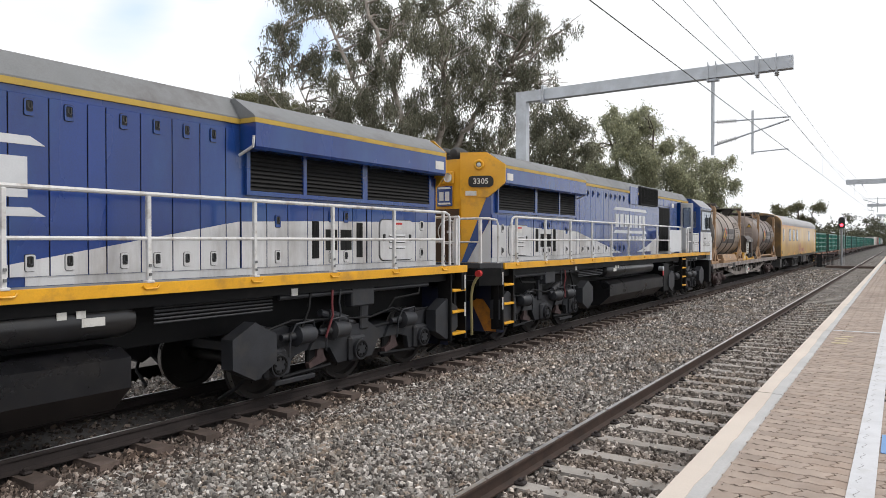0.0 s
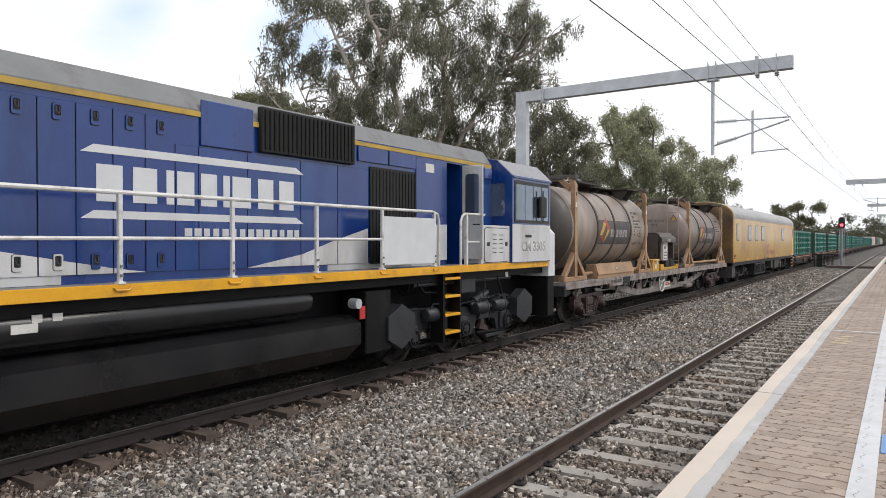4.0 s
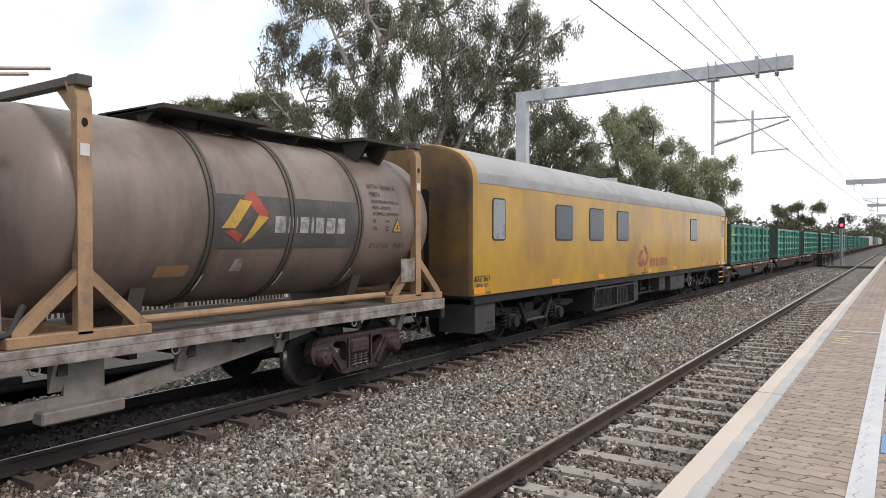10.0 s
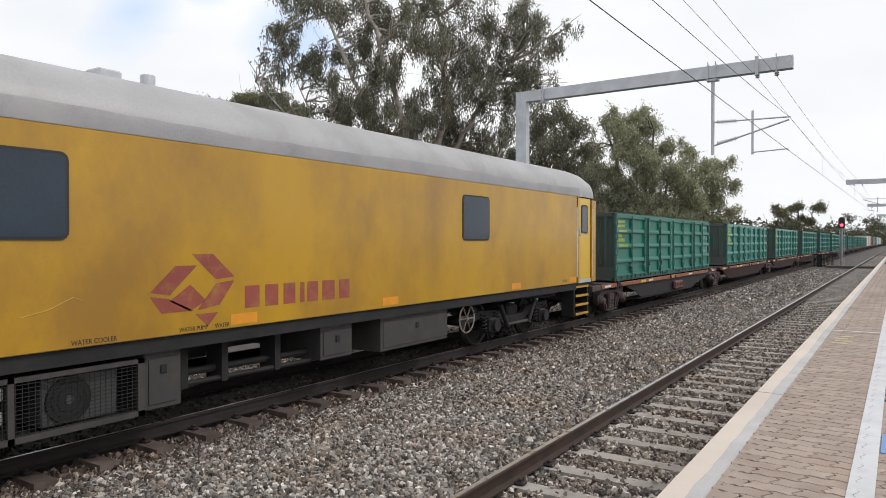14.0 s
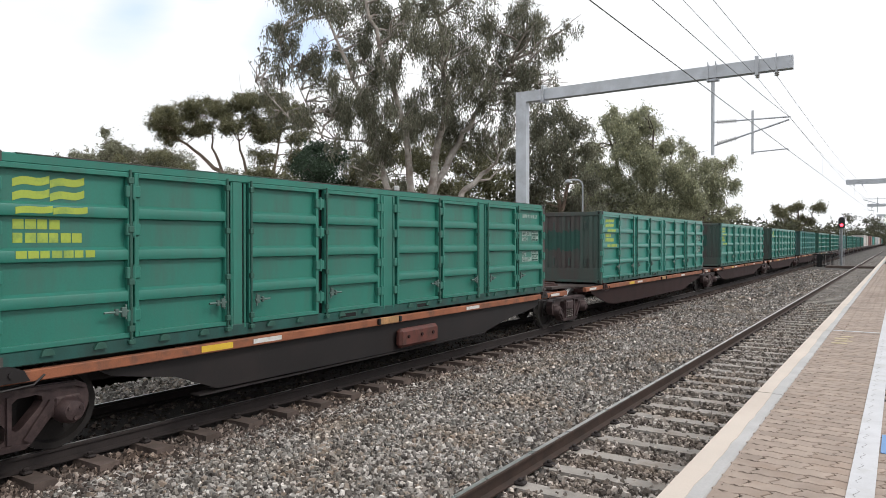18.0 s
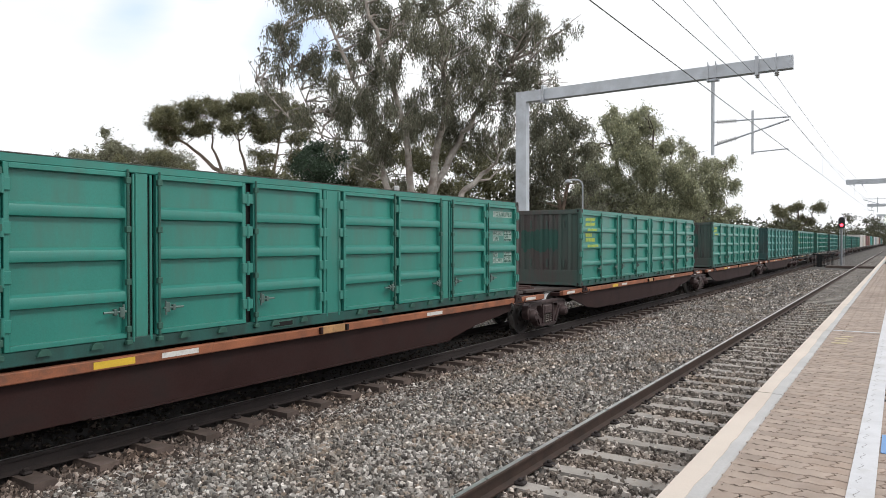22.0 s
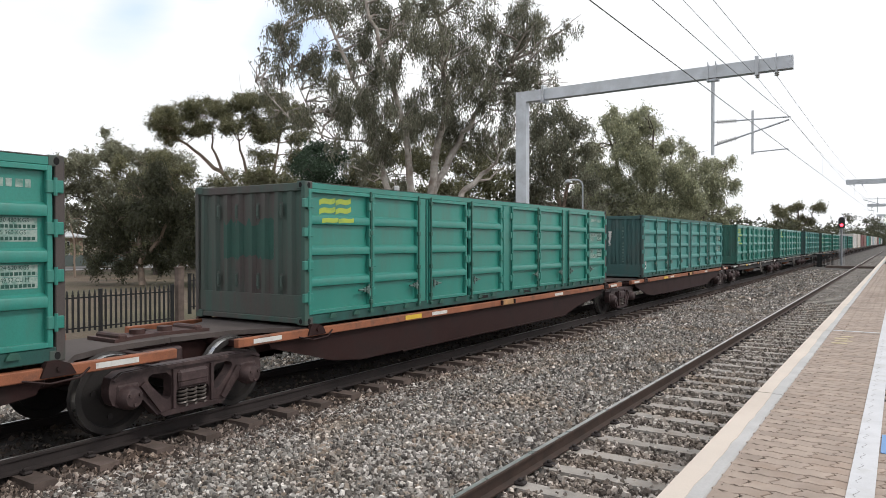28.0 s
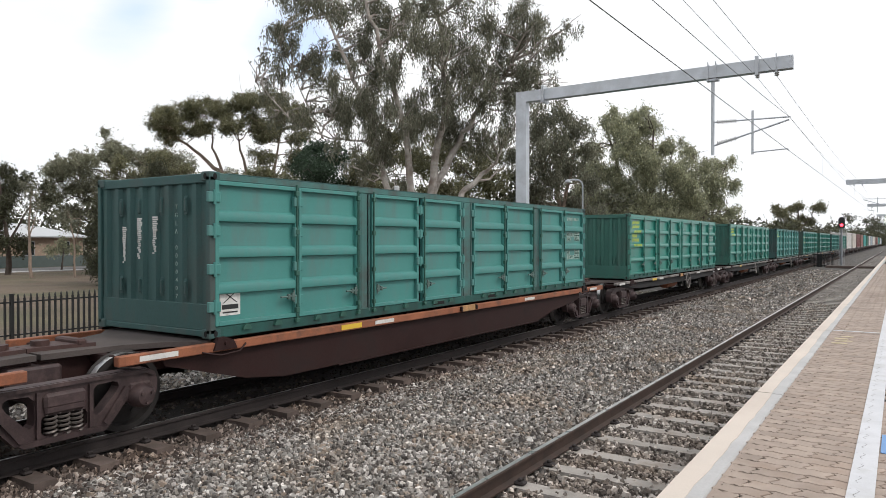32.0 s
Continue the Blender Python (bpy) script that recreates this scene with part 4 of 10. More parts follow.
tree("gum_tree", "drooping olive-green gum beside the gantry mast", (-20.38, 46.41), [([(-0.2, 0), (0, 5), (-0.3, 11.2)], 0.26), ([(0, 4.5), (0.9, 7.5), (1.0, 10.5)], 0.16)], E_CL, LEAF_GUM, BARK_TAN, 620, (0.23, 0.036), 1.5, 23, 0.8, 0.25, inner=0.3)
F_CL = [(-4.0, 14.0, 1.6), (-1.7, 14.8, 1.6), (0.0, 14.0, 1.6), (-5.1, 12.1, 1.6), (-2.3, 11.7, 2.1), (0.6, 11.7, 2.0), (2.3, 12.4, 1.4), (-4.0, 9.2, 2.1), (-0.6, 8.9, 2.1), (2.3, 9.4, 1.9), (-5.1, 7.0, 1.9), (-1.7, 6.4, 2.0), (1.7, 6.6, 2.0), (-0.8, 15.5, 0.7), (-3.7, 15.5, 0.7), (-5.2, 4.8, 1.9), (-2.0, 4.4, 2.0), (1.2, 4.4, 2.0), (3.0, 5.0, 1.6), (-6.6, 9.6, 1.7), (-7.0, 7.4, 1.8), (-6.8, 5.0, 1.9), (-3.0, 13.0, 1.8), (-1.2, 10.4, 2.0), (-2.8, 7.8, 2.0), (3.4, 7.8, 1.6), (4.2, 6.2, 1.5)]
tree("pepper_tree", "large feathery pale green tree beyond the train", (-20.96, 69.9), [([(-1, 0), (-1.2, 4), (-2.6, 8.5), (-3.8, 13.5)], 0.36), ([(-1.1, 3.5), (0.4, 8), (0.2, 13.6)], 0.26), ([(-1.0, 3), (1.6, 6.5), (2.4, 11.5)], 0.2)], F_CL, LEAF_PEPPER, BARK_DARK, 560, (0.25, 0.042), 1.0, 24, 0.9, 0.3, 3, inner=0.3, core=0.9, broken=1)
F2_CL = [(-0.6, 12.3, 1.4), (0.6, 10.7, 1.5), (2.5, 10.9, 1.2), (-1.2, 8.6, 1.8), (1.5, 8.6, 1.3), (0.0, 6.4, 1.8), (2.1, 6.7, 1.0), (3.1, 11.3, 0.7), (0.2, 4.4, 1.7), (2.2, 4.6, 1.3), (0.4, 9.4, 1.5), (1.4, 7.4, 1.5), (-1.8, 6.6, 1.7), (-1.9, 10.4, 1.4), (3.2, 8.6, 1.0), (3.4, 6.0, 1.1)]
tree("pepper_tree", "open feathery tree beyond the train", (-18.14, 78.91), [([(-0.6, 0), (-0.4, 4.5), (-0.5, 11.5)], 0.25), ([(-0.5, 3.6), (1.4, 7.6), (2.8, 11)], 0.16)], F2_CL, LEAF_PEPPER, BARK_DARK, 520, (0.25, 0.045), 1.0, 25, 0.8, 0.25, 5, inner=0.25, core=0.9)
G_CL = [(-4.1, 9.1, 2.2), (-5.2, 10.2, 1.5), (-0.3, 10.7, 1.7), (1.1, 11.0, 1.3), (4.1, 10.7, 1.7), (5.8, 10.5, 1.1), (-1.4, 6.0, 3.0), (4.1, 7.2, 1.7), (1.4, 8.2, 1.3), (-4.8, 6.2, 2.0)]
tree("gum_tree", "distant gum with rounded clumped crowns", (-21.07, 189.25), [([(0, 0), (0.2, 6), (-0.3, 10.5)], 0.4), ([(0.1, 5), (3.6, 8.4), (4.2, 10.6)], 0.26), ([(0.1, 4), (-3.6, 7), (-4.6, 9.6)], 0.26)], G_CL, LEAF_OLIVE, BARK_DARK, 260, (0.35, 0.1), 0.3, 26, 0.8, 0.4, 3, flat=0.7)


def woods(name, label, rows, leaf, per, size, seed):
    """Distant trees as one mass of leaf sprays."""
    rng = np.random.default_rng(seed)
    cs, rs = [], []
    for x0, y0, x1, y1, h, n in rows:
        for i in range(n):
            t = (i + rng.random()) / n
            for _ in range(3):
                r = h * (0.16 + 0.12 * rng.random())
                cs.append(np.array([x0 + (x1 - x0) * t + rng.normal() * 2, y0 + (y1 - y0) * t + rng.normal() * 2, -0.4 + h * (0.25 + 0.6 * rng.random()) * (0.7 + 0.5 * rng.random())]))
                rs.append(r)
            cs.append(cs[-1] * np.array([1, 1, 0]) + np.array([0, 0, h * 0.15]))
            rs.append(h * 0.28)
    v, f = leaves(rng, cs, rs, per, size, 0.4)
    return tagged(new(name, raw_mesh(name, v, f, leaf)), label, "trees", kind="stuff")


woods("far_woods", "dark band of distant trees along the line", [(-26, 120, -15, 330, 7.5, 46), (-15, 330, 10, 700, 13, 30), (-34, 95, -24, 150, 6, 20)], LEAF_DARK, 26, (0.7, 0.25), 31)
woods("far_woods", "dark trees and gardens behind the houses", [(-112, 30, -60, 95, 8, 40), (-60, 95, -24, 105, 8, 24), (-130, 10, -112, 30, 9, 14)], LEAF_DARK, 34, (0.55, 0.18), 32)
woods("undergrowth", "shadowy shrubs along the far fence", [(-27, 44, -23, 110, 7.0, 46), (-41, 41, -26, 43, 4.6, 16)], LEAF_DARK, 70, (0.42, 0.13), 33)
woods("thicket", "dark brown-green thicket behind the gum trees", [(-48, 46, -30, 52, 8.0, 22), (-58, 44, -48, 46, 6.0, 10)], LEAF_DARK, 60, (0.45, 0.13), 34)

# fence along the far side of the line
FX = -19.4
PICKET = G().box(-0.024, 0.024, -0.024, 0.024, 0.04, 1.10).prism([(-0.02, 1.10), (0.02, 1.10), (0.028, 1.15), (0.0, 1.21), (-0.028, 1.15)], "y", -0.012, 0.012).mesh("picket", 0)
FPOST = G().box(-0.045, 0.045, -0.045, 0.045, -0.1, 1.2, 0.006).box(-0.05, 0.05, -0.05, 0.05, 1.2, 1.225).mesh("fence_post", 0)


def picket_fence(y0, y1, lift, label):
    fe = thing("picket_fence", label, "fence", at=Matrix.Translation((FX, 0, -0.38 + lift)))
    y = y0
    while y < y1 - 0.1:
        y2 = min(y + 2.42, y1)
        part("fence_post", FPOST, FENCE_BLACK, fe, at=Matrix.Translation((0, y, 0)))
        part("rail", G().box(-0.015, 0.015, y, y2, 0.98, 1.02).box(-0.015, 0.015, y, y2, 0.12, 0.16), FENCE_BLACK, fe)
        k = y + 0.16
        while k < y2 - 0.05:
            part("picket", PICKET, FENCE_BLACK, fe, at=Matrix.Translation((0, k, 0)))
            k += 0.161
        y = y2
    part("fence_post", FPOST, FENCE_BLACK, fe, at=Matrix.Translation((0, y1, 0)))


picket_fence(4.3, 13.95, 0.0, "black steel picket fence along the railway land")
picket_fence(14.6, 36.0, 0.32, "black steel picket fence on slightly higher ground")
tagged(part("fence_pillar", G().box(FX - 0.1, FX + 0.1, 14.1, 14.34, -0.45, 1.36, 0.02).box(FX - 0.11, FX + 0.11, 14.09, 14.35, 1.34, 1.4, 0.015), CONC_OLD), "square grey concrete pillar in the fence", "pillar")

# house, road, hedge wall on the other side of the lawn
ROOF = surf("pale_roof_metal", (0.48, 0.49, 0.5), 0.5, 0.1, 0.06, 2, 0.1, 30)
WALL_TAN = surf("tan_brick_wall", (0.34, 0.25, 0.19), 0.85, 0, 0.12, 4, 0.3, 40)
GLASS_DARK = surf("dark_window_glass", (0.02, 0.025, 0.03), 0.08, 0, 0.05, 2, 0.0, 20)
ASPHALT = surf("old_asphalt", (0.15, 0.145, 0.14), 0.9, 0, 0.15, 0.5, 0.3, 20)
hs = thing("house", "single-storey tan brick house with a pale metal roof", "house", at=Matrix.Translation((-80.8, 46.0, -0.4)) @ Matrix.Rotation(radians(18), 4, "Z"))
part("wall", G().box(-9, 0, -18, 0, 0, 3.2), WALL_TAN, hs)
part("roof", G().add([(-9.7, -18.7, 3.15), (0.7, -18.7, 3.15), (0.7, 0.7, 3.15), (-9.7, 0.7, 3.15), (-4.5, -14, 4.6), (-4.5, -4, 4.6)], [(0, 1, 4), (1, 2, 5, 4), (2, 3, 5), (3, 0, 4, 5), (0, 3, 2, 1)]), ROOF, hs, smooth=0)
part("gutter", G().box(0.68, 0.8, -18.7, 0.7, 3.02, 3.17), ROOF, hs)
for y in (-2.6, -7.5, -13):
    wd = part("window", G().box(-0.02, 0.04, y - 1.0, y + 0.6, 1.0, 2.6, 0.01), ROOF, hs)
    part("pane", G().box(0.04, 0.05, y - 0.92, y + 0.52, 1.08, 2.52), GLASS_DARK, wd)
part("flue", G().cyl((-3, -4, 4.6), (-3, -4, 5.6), 0.09, 10), GALV, hs)
road = G().box(-71, -64, -60, 140, -0.43, -0.395)
tagged(part("road", road, ASPHALT), "pale worn asphalt street beyond the lawn", "road", kind="structure")
tagged(part("pavement", G().box(-63.9, -62.2, -60, 140, -0.43, -0.38), PLAT_CONC), "pale concrete footpath beside the street", "pavement", kind="structure")
tagged(part("garden_fence", G().box(-72.6, -72.5, -40, 90, -0.4, 0.75), surf("grey_green_fence", (0.1, 0.125, 0.12), 0.7, 0, 0.1, 2, 0.1, 30)), "low grey-green metal garden fence", "fence")

# lamp posts behind the trees
lp = thing("street_lamp", "grey street lamp with a curved arm", "lamp", at=Matrix.Translation((-16.7, 41.6, -0.98)))
pts = [(0, 0, 0), (0, 0, 6.7)] + [(-0.35 + 0.35 * math.cos(a), -0.1, 6.7 + 0.35 * math.sin(a)) for a in (0.5, 1.0, 1.57)] + [(-0.9, -0.1, 7.05)]
part("pole", G().tube(pts, 0.05, 8), GALV, lp)
part("lamp_head", G().lathe([(0.05, 7.1), (0.18, 7.02), (0.2, 6.92), (0.05, 6.88)], (-0.95, -0.1, 0), "z", 12), GALV, lp)
pl = thing("pole_light", "slim pole with a white cylindrical cap", "lamp", at=Matrix.Translation((-19.0, 25.3, -0.4)))
part("pole", G().cyl((0, 0, 0), (0, 0, 4.9), 0.045, 8), GALV, pl)
part("cap", G().lathe([(0.1, 4.85), (0.12, 4.9), (0.12, 5.05), (0.08, 5.1)], (0, 0, 0), "z", 12), WHITE_LINE, pl, "white cap")

# red signal at the end of the platform, railings and crossing
BLACK = surf("matt_black", (0.015, 0.015, 0.016), 0.6, 0, 0.2, 4, 0.1, 60)
sg = thing("railway_signal", "railway signal showing a red light", "signal", at=Matrix.Translation((-4.6, 75, -0.3)))
part("post", G().cyl((0, 0, 0), (0, 0, 3.7), 0.09, 12), surf("dull_signal_post", (0.3, 0.31, 0.33), 0.6, 0.2, 0.15, 3, 0.05, 60), sg)
part("signal_head", G().box(-0.27, 0.27, -0.06, 0.06, 3.72, 4.5, 0.02).cyl((0, -0.03, 4.5), (0, 0.03, 4.5), 0.27, 20), BLACK, sg)
part("hood", G().cyl((0, -0.3, 4.02), (0, -0.06, 4.02), 0.16, 16, cap=False), BLACK, sg)
part("red_lens", G().lathe([(0.02, -0.1), (0.1, -0.09), (0.13, -0.06)], (0, 0, 4.0), "y", 16), glow("red_lamp", (1.0, 0.05, 0.08), 6), sg, "glowing red lens")
part("ladder", G().cyl((-0.2, 0.2, 0), (-0.2, 0.2, 3.6), 0.02, 6).cyl((0.2, 0.2, 0), (0.2, 0.2, 3.6), 0.02, 6), GALV, sg)
rl = thing("railing", "black railings around the signal base", "railing", at=Matrix.Translation((-6.0, 74.6, -0.3)))
for x0, x1, y in ((-1.0, 0.7, 0.0), (-1.0, 0.7, 1.6)):
    for k in range(9):
        x = x0 + (x1 - x0) * k / 8
        part("bar", G().box(x - 0.02, x + 0.02, y - 0.02, y + 0.02, 0, 1.25), BLACK, rl)
    part("rail", G().box(x0, x1, y - 0.03, y + 0.03, 1.2, 1.27).box(x0, x1, y - 0.03, y + 0.03, 0.15, 0.2), BLACK, rl)
tagged(part("signal_cabinet", G().box(-6.6, -6.2, 75.0, 75.4, -0.3, 1.0, 0.02), BLACK), "small dark trackside cabinet behind railings", "cabinet")
tagged(part("crossing_boards", G().box(-5.6, -0.95, 71.0, 72.4, -0.2, 0.02, 0.02), CONC_OLD), "weathered boards across the platform track", "crossing", kind="structure")

# white utility cabinet beside the line
uc = thing("utility_cabinet", "white steel utility cabinet beside the fence", "cabinet", at=Matrix.Translation((-14.2, 14.25, -0.42)) @ Matrix.Rotation(radians(-14), 4, "Z"))
part("body", G().box(-0.72, 0.72, 0.0, 0.75, 0.0, 1.70, 0.01), BRIGHT := surf("cabinet_white", (0.7, 0.7, 0.72), 0.5, 0, 0.05, 2, 0.03, 40), uc)
part("roof", G().box(-0.78, 0.78, -0.06, 0.8, 1.70, 1.74, 0.01), BRIGHT, uc)
for x in (-0.5, -0.12):
    part("vent_cover", G().box(x - 0.14, x + 0.14, -0.04, 0.0, 1.2, 1.58, 0.015), BRIGHT, uc)

# ---- the train: materials ----
TGE_GREEN = surf("container_green", (0.031, 0.23, 0.183), 0.4, 0, 0.16, 1.2, 0.08, 70, dirt=((0.055, 0.175, 0.14), 0.4, 2.2), streak=0.25, coat=0.2)
TGE_FADED = surf("container_faded_teal", (0.065, 0.25, 0.225), 0.55, 0, 0.12, 1.2, 0.08, 70, dirt=((0.1, 0.19, 0.18), 0.4, 2.4), streak=0.25)
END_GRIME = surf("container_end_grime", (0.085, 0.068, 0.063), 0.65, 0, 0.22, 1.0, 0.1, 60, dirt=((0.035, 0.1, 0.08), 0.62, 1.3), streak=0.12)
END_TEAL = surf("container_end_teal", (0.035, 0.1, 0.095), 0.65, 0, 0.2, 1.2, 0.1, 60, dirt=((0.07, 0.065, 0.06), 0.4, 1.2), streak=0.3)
POST_GRIME = surf("grimy_teal_posts", (0.06, 0.17, 0.155), 0.65, 0, 0.2, 1.5, 0.1, 60, dirt=((0.07, 0.07, 0.065), 0.5, 2))
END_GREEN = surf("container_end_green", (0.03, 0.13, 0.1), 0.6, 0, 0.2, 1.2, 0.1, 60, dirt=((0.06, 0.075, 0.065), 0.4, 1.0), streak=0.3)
TGE_DULL = surf("container_dull_green", (0.028, 0.195, 0.145), 0.45, 0, 0.12, 1.2, 0.08, 70, dirt=((0.05, 0.14, 0.11), 0.45, 2.2), streak=0.25)
RAIL_GRIME = surf("container_bottom_grime", (0.016, 0.095, 0.08), 0.55, 0, 0.25, 1.5, 0.1, 60, dirt=((0.02, 0.03, 0.028), 0.55, 1.6), streak=0.3)
PATCH_GREEN = surf("painted_out_green", (0.014, 0.075, 0.056), 0.55, 0, 0.15, 2, 0.05, 60)
RUST_BROWN = surf("wagon_oxide", (0.036, 0.015, 0.0135), 0.65, 0, 0.3, 2, 0.2, 50, dirt=((0.022, 0.015, 0.014), 0.5, 2))
RUST_BROWN.node_tree.nodes["Principled BSDF"].inputs["Specular IOR Level"].default_value = 0.22
ORANGE_SILL = surf("faded_orange_sill", (0.3, 0.105, 0.05), 0.7, 0, 0.25, 2.5, 0.15, 60, dirt=((0.08, 0.05, 0.04), 0.35, 3))
DARK_FRAME = surf("dark_underframe", (0.02, 0.018, 0.018), 0.8, 0, 0.3, 3, 0.2, 60)
PALE_SILL = surf("scuffed_pale_sill", (0.25, 0.225, 0.21), 0.7, 0, 0.3, 3, 0.15, 60, dirt=((0.06, 0.05, 0.045), 0.55, 2.5))
CAST_RED = surf("joint_casting_red", (0.075, 0.035, 0.03), 0.7, 0, 0.3, 4, 0.2, 60, dirt=((0.035, 0.024, 0.022), 0.45, 4))
DECK_BROWN = surf("dusty_deck", (0.085, 0.068, 0.063), 0.85, 0, 0.25, 2, 0.2, 60)
BOGIE_STEEL = surf("grimy_bogie_steel", (0.055, 0.034, 0.034), 0.55, 0.1, 0.35, 4, 0.25, 60, dirt=((0.115, 0.077, 0.072), 0.4, 5))
SPRING_BRIGHT = surf("worn_spring", (0.19, 0.165, 0.15), 0.55, 0.5, 0.2, 6, 0.1, 60)
WHEEL_STEEL = surf("wheel_steel", (0.03, 0.026, 0.025), 0.65, 0.3, 0.3, 4, 0.2, 60)
TREAD = surf("wheel_tread", (0.5, 0.49, 0.48), 0.3, 0.9, 0.1, 4, 0.02, 60)
# near black that stands in for the shade inside openings and recesses
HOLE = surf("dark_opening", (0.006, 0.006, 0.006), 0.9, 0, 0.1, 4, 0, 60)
LIME = surf("lime_yellow_paint", (0.4, 0.5, 0.07), 0.55, 0, 0.1, 3, 0.03, 60, dirt=((0.1, 0.22, 0.08), 0.35, 3))
SIGN_WHITE = surf("white_decal", (0.66, 0.65, 0.62), 0.6, 0, 0.08, 5, 0.03, 60, dirt=((0.4, 0.38, 0.35), 0.3, 8))
INK = surf("black_decal", (0.02, 0.02, 0.02), 0.6, 0, 0.1, 5, 0, 60)
STENCIL = surf("pale_stencil", (0.36, 0.44, 0.4), 0.65, 0, 0.15, 9, 0, 60, dirt=((0.06, 0.2, 0.155), 0.55, 11))
RED_INK = surf("red_stencil", (0.5, 0.03, 0.03), 0.6, 0, 0.1, 5, 0, 60)

MOVING = []      # (thing, place along the train, height)
SPIN = []        # (wheelset, its pose in its bogie, radius)


def ride(ob, u, z=0.0):
    ob.matrix_basis = Matrix.Translation((TRACK_X, u, z))
    MOVING.append((ob, u, z))
    return ob


def repaint(ob, old, fresh):
    for o in ob.children_recursive:
        for sl in o.material_slots:
            if sl.material == old:
                sl.link = "OBJECT"
                sl.material = fresh


# ---- bogies ----
def wheel_mesh(r, gauge=0.7525):
    g = G()
    for s in (1, -1):
        x = s * gauge
        prof = [(0.09, -0.06), (0.14, -0.075), (0.16, -0.02), (r - 0.09, 0.015), (r - 0.07, -0.055), (r, -0.05), (r, 0.045), (r + 0.028, 0.062), (r + 0.02, 0.08), (r - 0.07, 0.08), (r - 0.085, 0.045), (0.16, 0.03), (0.1, 0.07)]
        g.lathe([(a, -s * b) for a, b in prof], (x, 0, 0), "x", 24)
    g.cyl((-1.0, 0, 0), (1.0, 0, 0), 0.075, 12)
    for s in (1, -1):
        for k in range(4):
            a = k * math.pi / 2 + 0.4
            g.cyl((s * (gauge + 0.045), math.cos(a) * r * 0.55, math.sin(a) * r * 0.55), (s * (gauge + 0.06), math.cos(a) * r * 0.55, math.sin(a) * r * 0.55), 0.035, 8)
    me = g.mesh("wheelset")
    me.materials.append(WHEEL_STEEL)
    me.materials.append(TREAD)
    for p in me.polygons:
        if all(r - 0.002 < math.hypot(me.vertices[i].co.y, me.vertices[i].co.z) < r + 0.002 for i in p.vertices):
            p.material_index = 1
    return me


WHEEL_46, WHEEL_51 = wheel_mesh(0.457), wheel_mesh(0.51)


def frame_side(s, x=1.0):
    g = G()
    a, b = (s * x - 0.075, s * x + 0.075)
    half = [(0.42, 0.15), (0.5, 0.19), (0.68, 0.40), (0.73, 0.44), (0.98, 0.36), (1.05, 0.40), (1.09, 0.5), (1.09, 0.6), (1.06, 0.70), (0.96, 0.755), (0.6, 0.765), (0.3, 0.76)]
    outer = half + [(-y, z) for y, z in reversed(half)]
    side = [(0.305, 0.61), (0.30, 0.42), (0.315, 0.36), (0.35, 0.335), (0.40, 0.36), (0.57, 0.54), (0.61, 0.60), (0.60, 0.645), (0.55, 0.67), (0.36, 0.66)]
    mid = [(-0.2, 0.23), (0.2, 0.23), (0.24, 0.27), (0.25, 0.38), (0.22, 0.43), (-0.22, 0.43), (-0.25, 0.38), (-0.24, 0.27)]
    slot = [(-0.2, 0.57), (0.2, 0.57), (0.225, 0.6), (0.2, 0.65), (-0.2, 0.65), (-0.225, 0.6)]
    g.pierced(outer, [side, [(-y, z) for y, z in side], mid, slot], "x", a, b)
    e0, e1 = (b, b + 0.035) if s > 0 else (a - 0.035, a)
    g.prism([(-1.055, 0.68), (-0.95, 0.745), (-0.6, 0.755), (0.6, 0.755), (0.95, 0.745), (1.055, 0.68), (1.03, 0.66), (0.93, 0.705), (0.6, 0.715), (-0.6, 0.715), (-0.93, 0.705), (-1.03, 0.66)], "x", e0, e1)
    g.prism([(-0.42, 0.155), (0.42, 0.155), (0.47, 0.19), (0.3, 0.215), (-0.3, 0.215), (-0.47, 0.19)], "x", e0, e1)
    g.box(min(e0, a), max(e1, b), -0.21, 0.21, 0.445, 0.55, 0.02)
    for k in (1, -1):
        g.box(e0, e1, *sorted((k * 0.255, k * 0.295)), 0.22, 0.69)
    for k in (1, -1):
        g.prism([(k * 0.67, 0.60), (k * 0.41, 0.25), (k * 0.46, 0.21), (k * 0.72, 0.56)], "x", e0, e1)
        g.box(a - 0.02, b + 0.02, *sorted((k * 0.865 - 0.15, k * 0.865 + 0.15)), 0.38, 0.62, 0.03)
    return g


CAP = G().lathe([(0.03, 0.2), (0.1, 0.19), (0.135, 0.14), (0.145, 0.02), (0.12, 0.0)], (0, 0, 0), "x", 18)
for _k in range(3):
    _a = _k * 2.094 + 0.5
    CAP.cyl((0.19, 0.07 * math.cos(_a), 0.07 * math.sin(_a)), (0.215, 0.07 * math.cos(_a), 0.07 * math.sin(_a)), 0.02, 6)
CAP = CAP.mesh("axle_cap")
SPRING = G().tube([(0.056 * math.cos(_t * 0.62), 0.056 * math.sin(_t * 0.62), 0.22 + 0.0046 * _t) for _t in range(50)], 0.013, 4).mesh("coil_spring")
SIDE_R, SIDE_L = frame_side(1).mesh("side_frame"), frame_side(-1).mesh("side_frame")
BOLSTER = G().box(-1.12, 1.12, -0.22, 0.22, 0.5, 0.66, 0.03).box(-0.5, 0.5, -0.3, 0.3, 0.55, 0.85, 0.03).mesh("bolster")


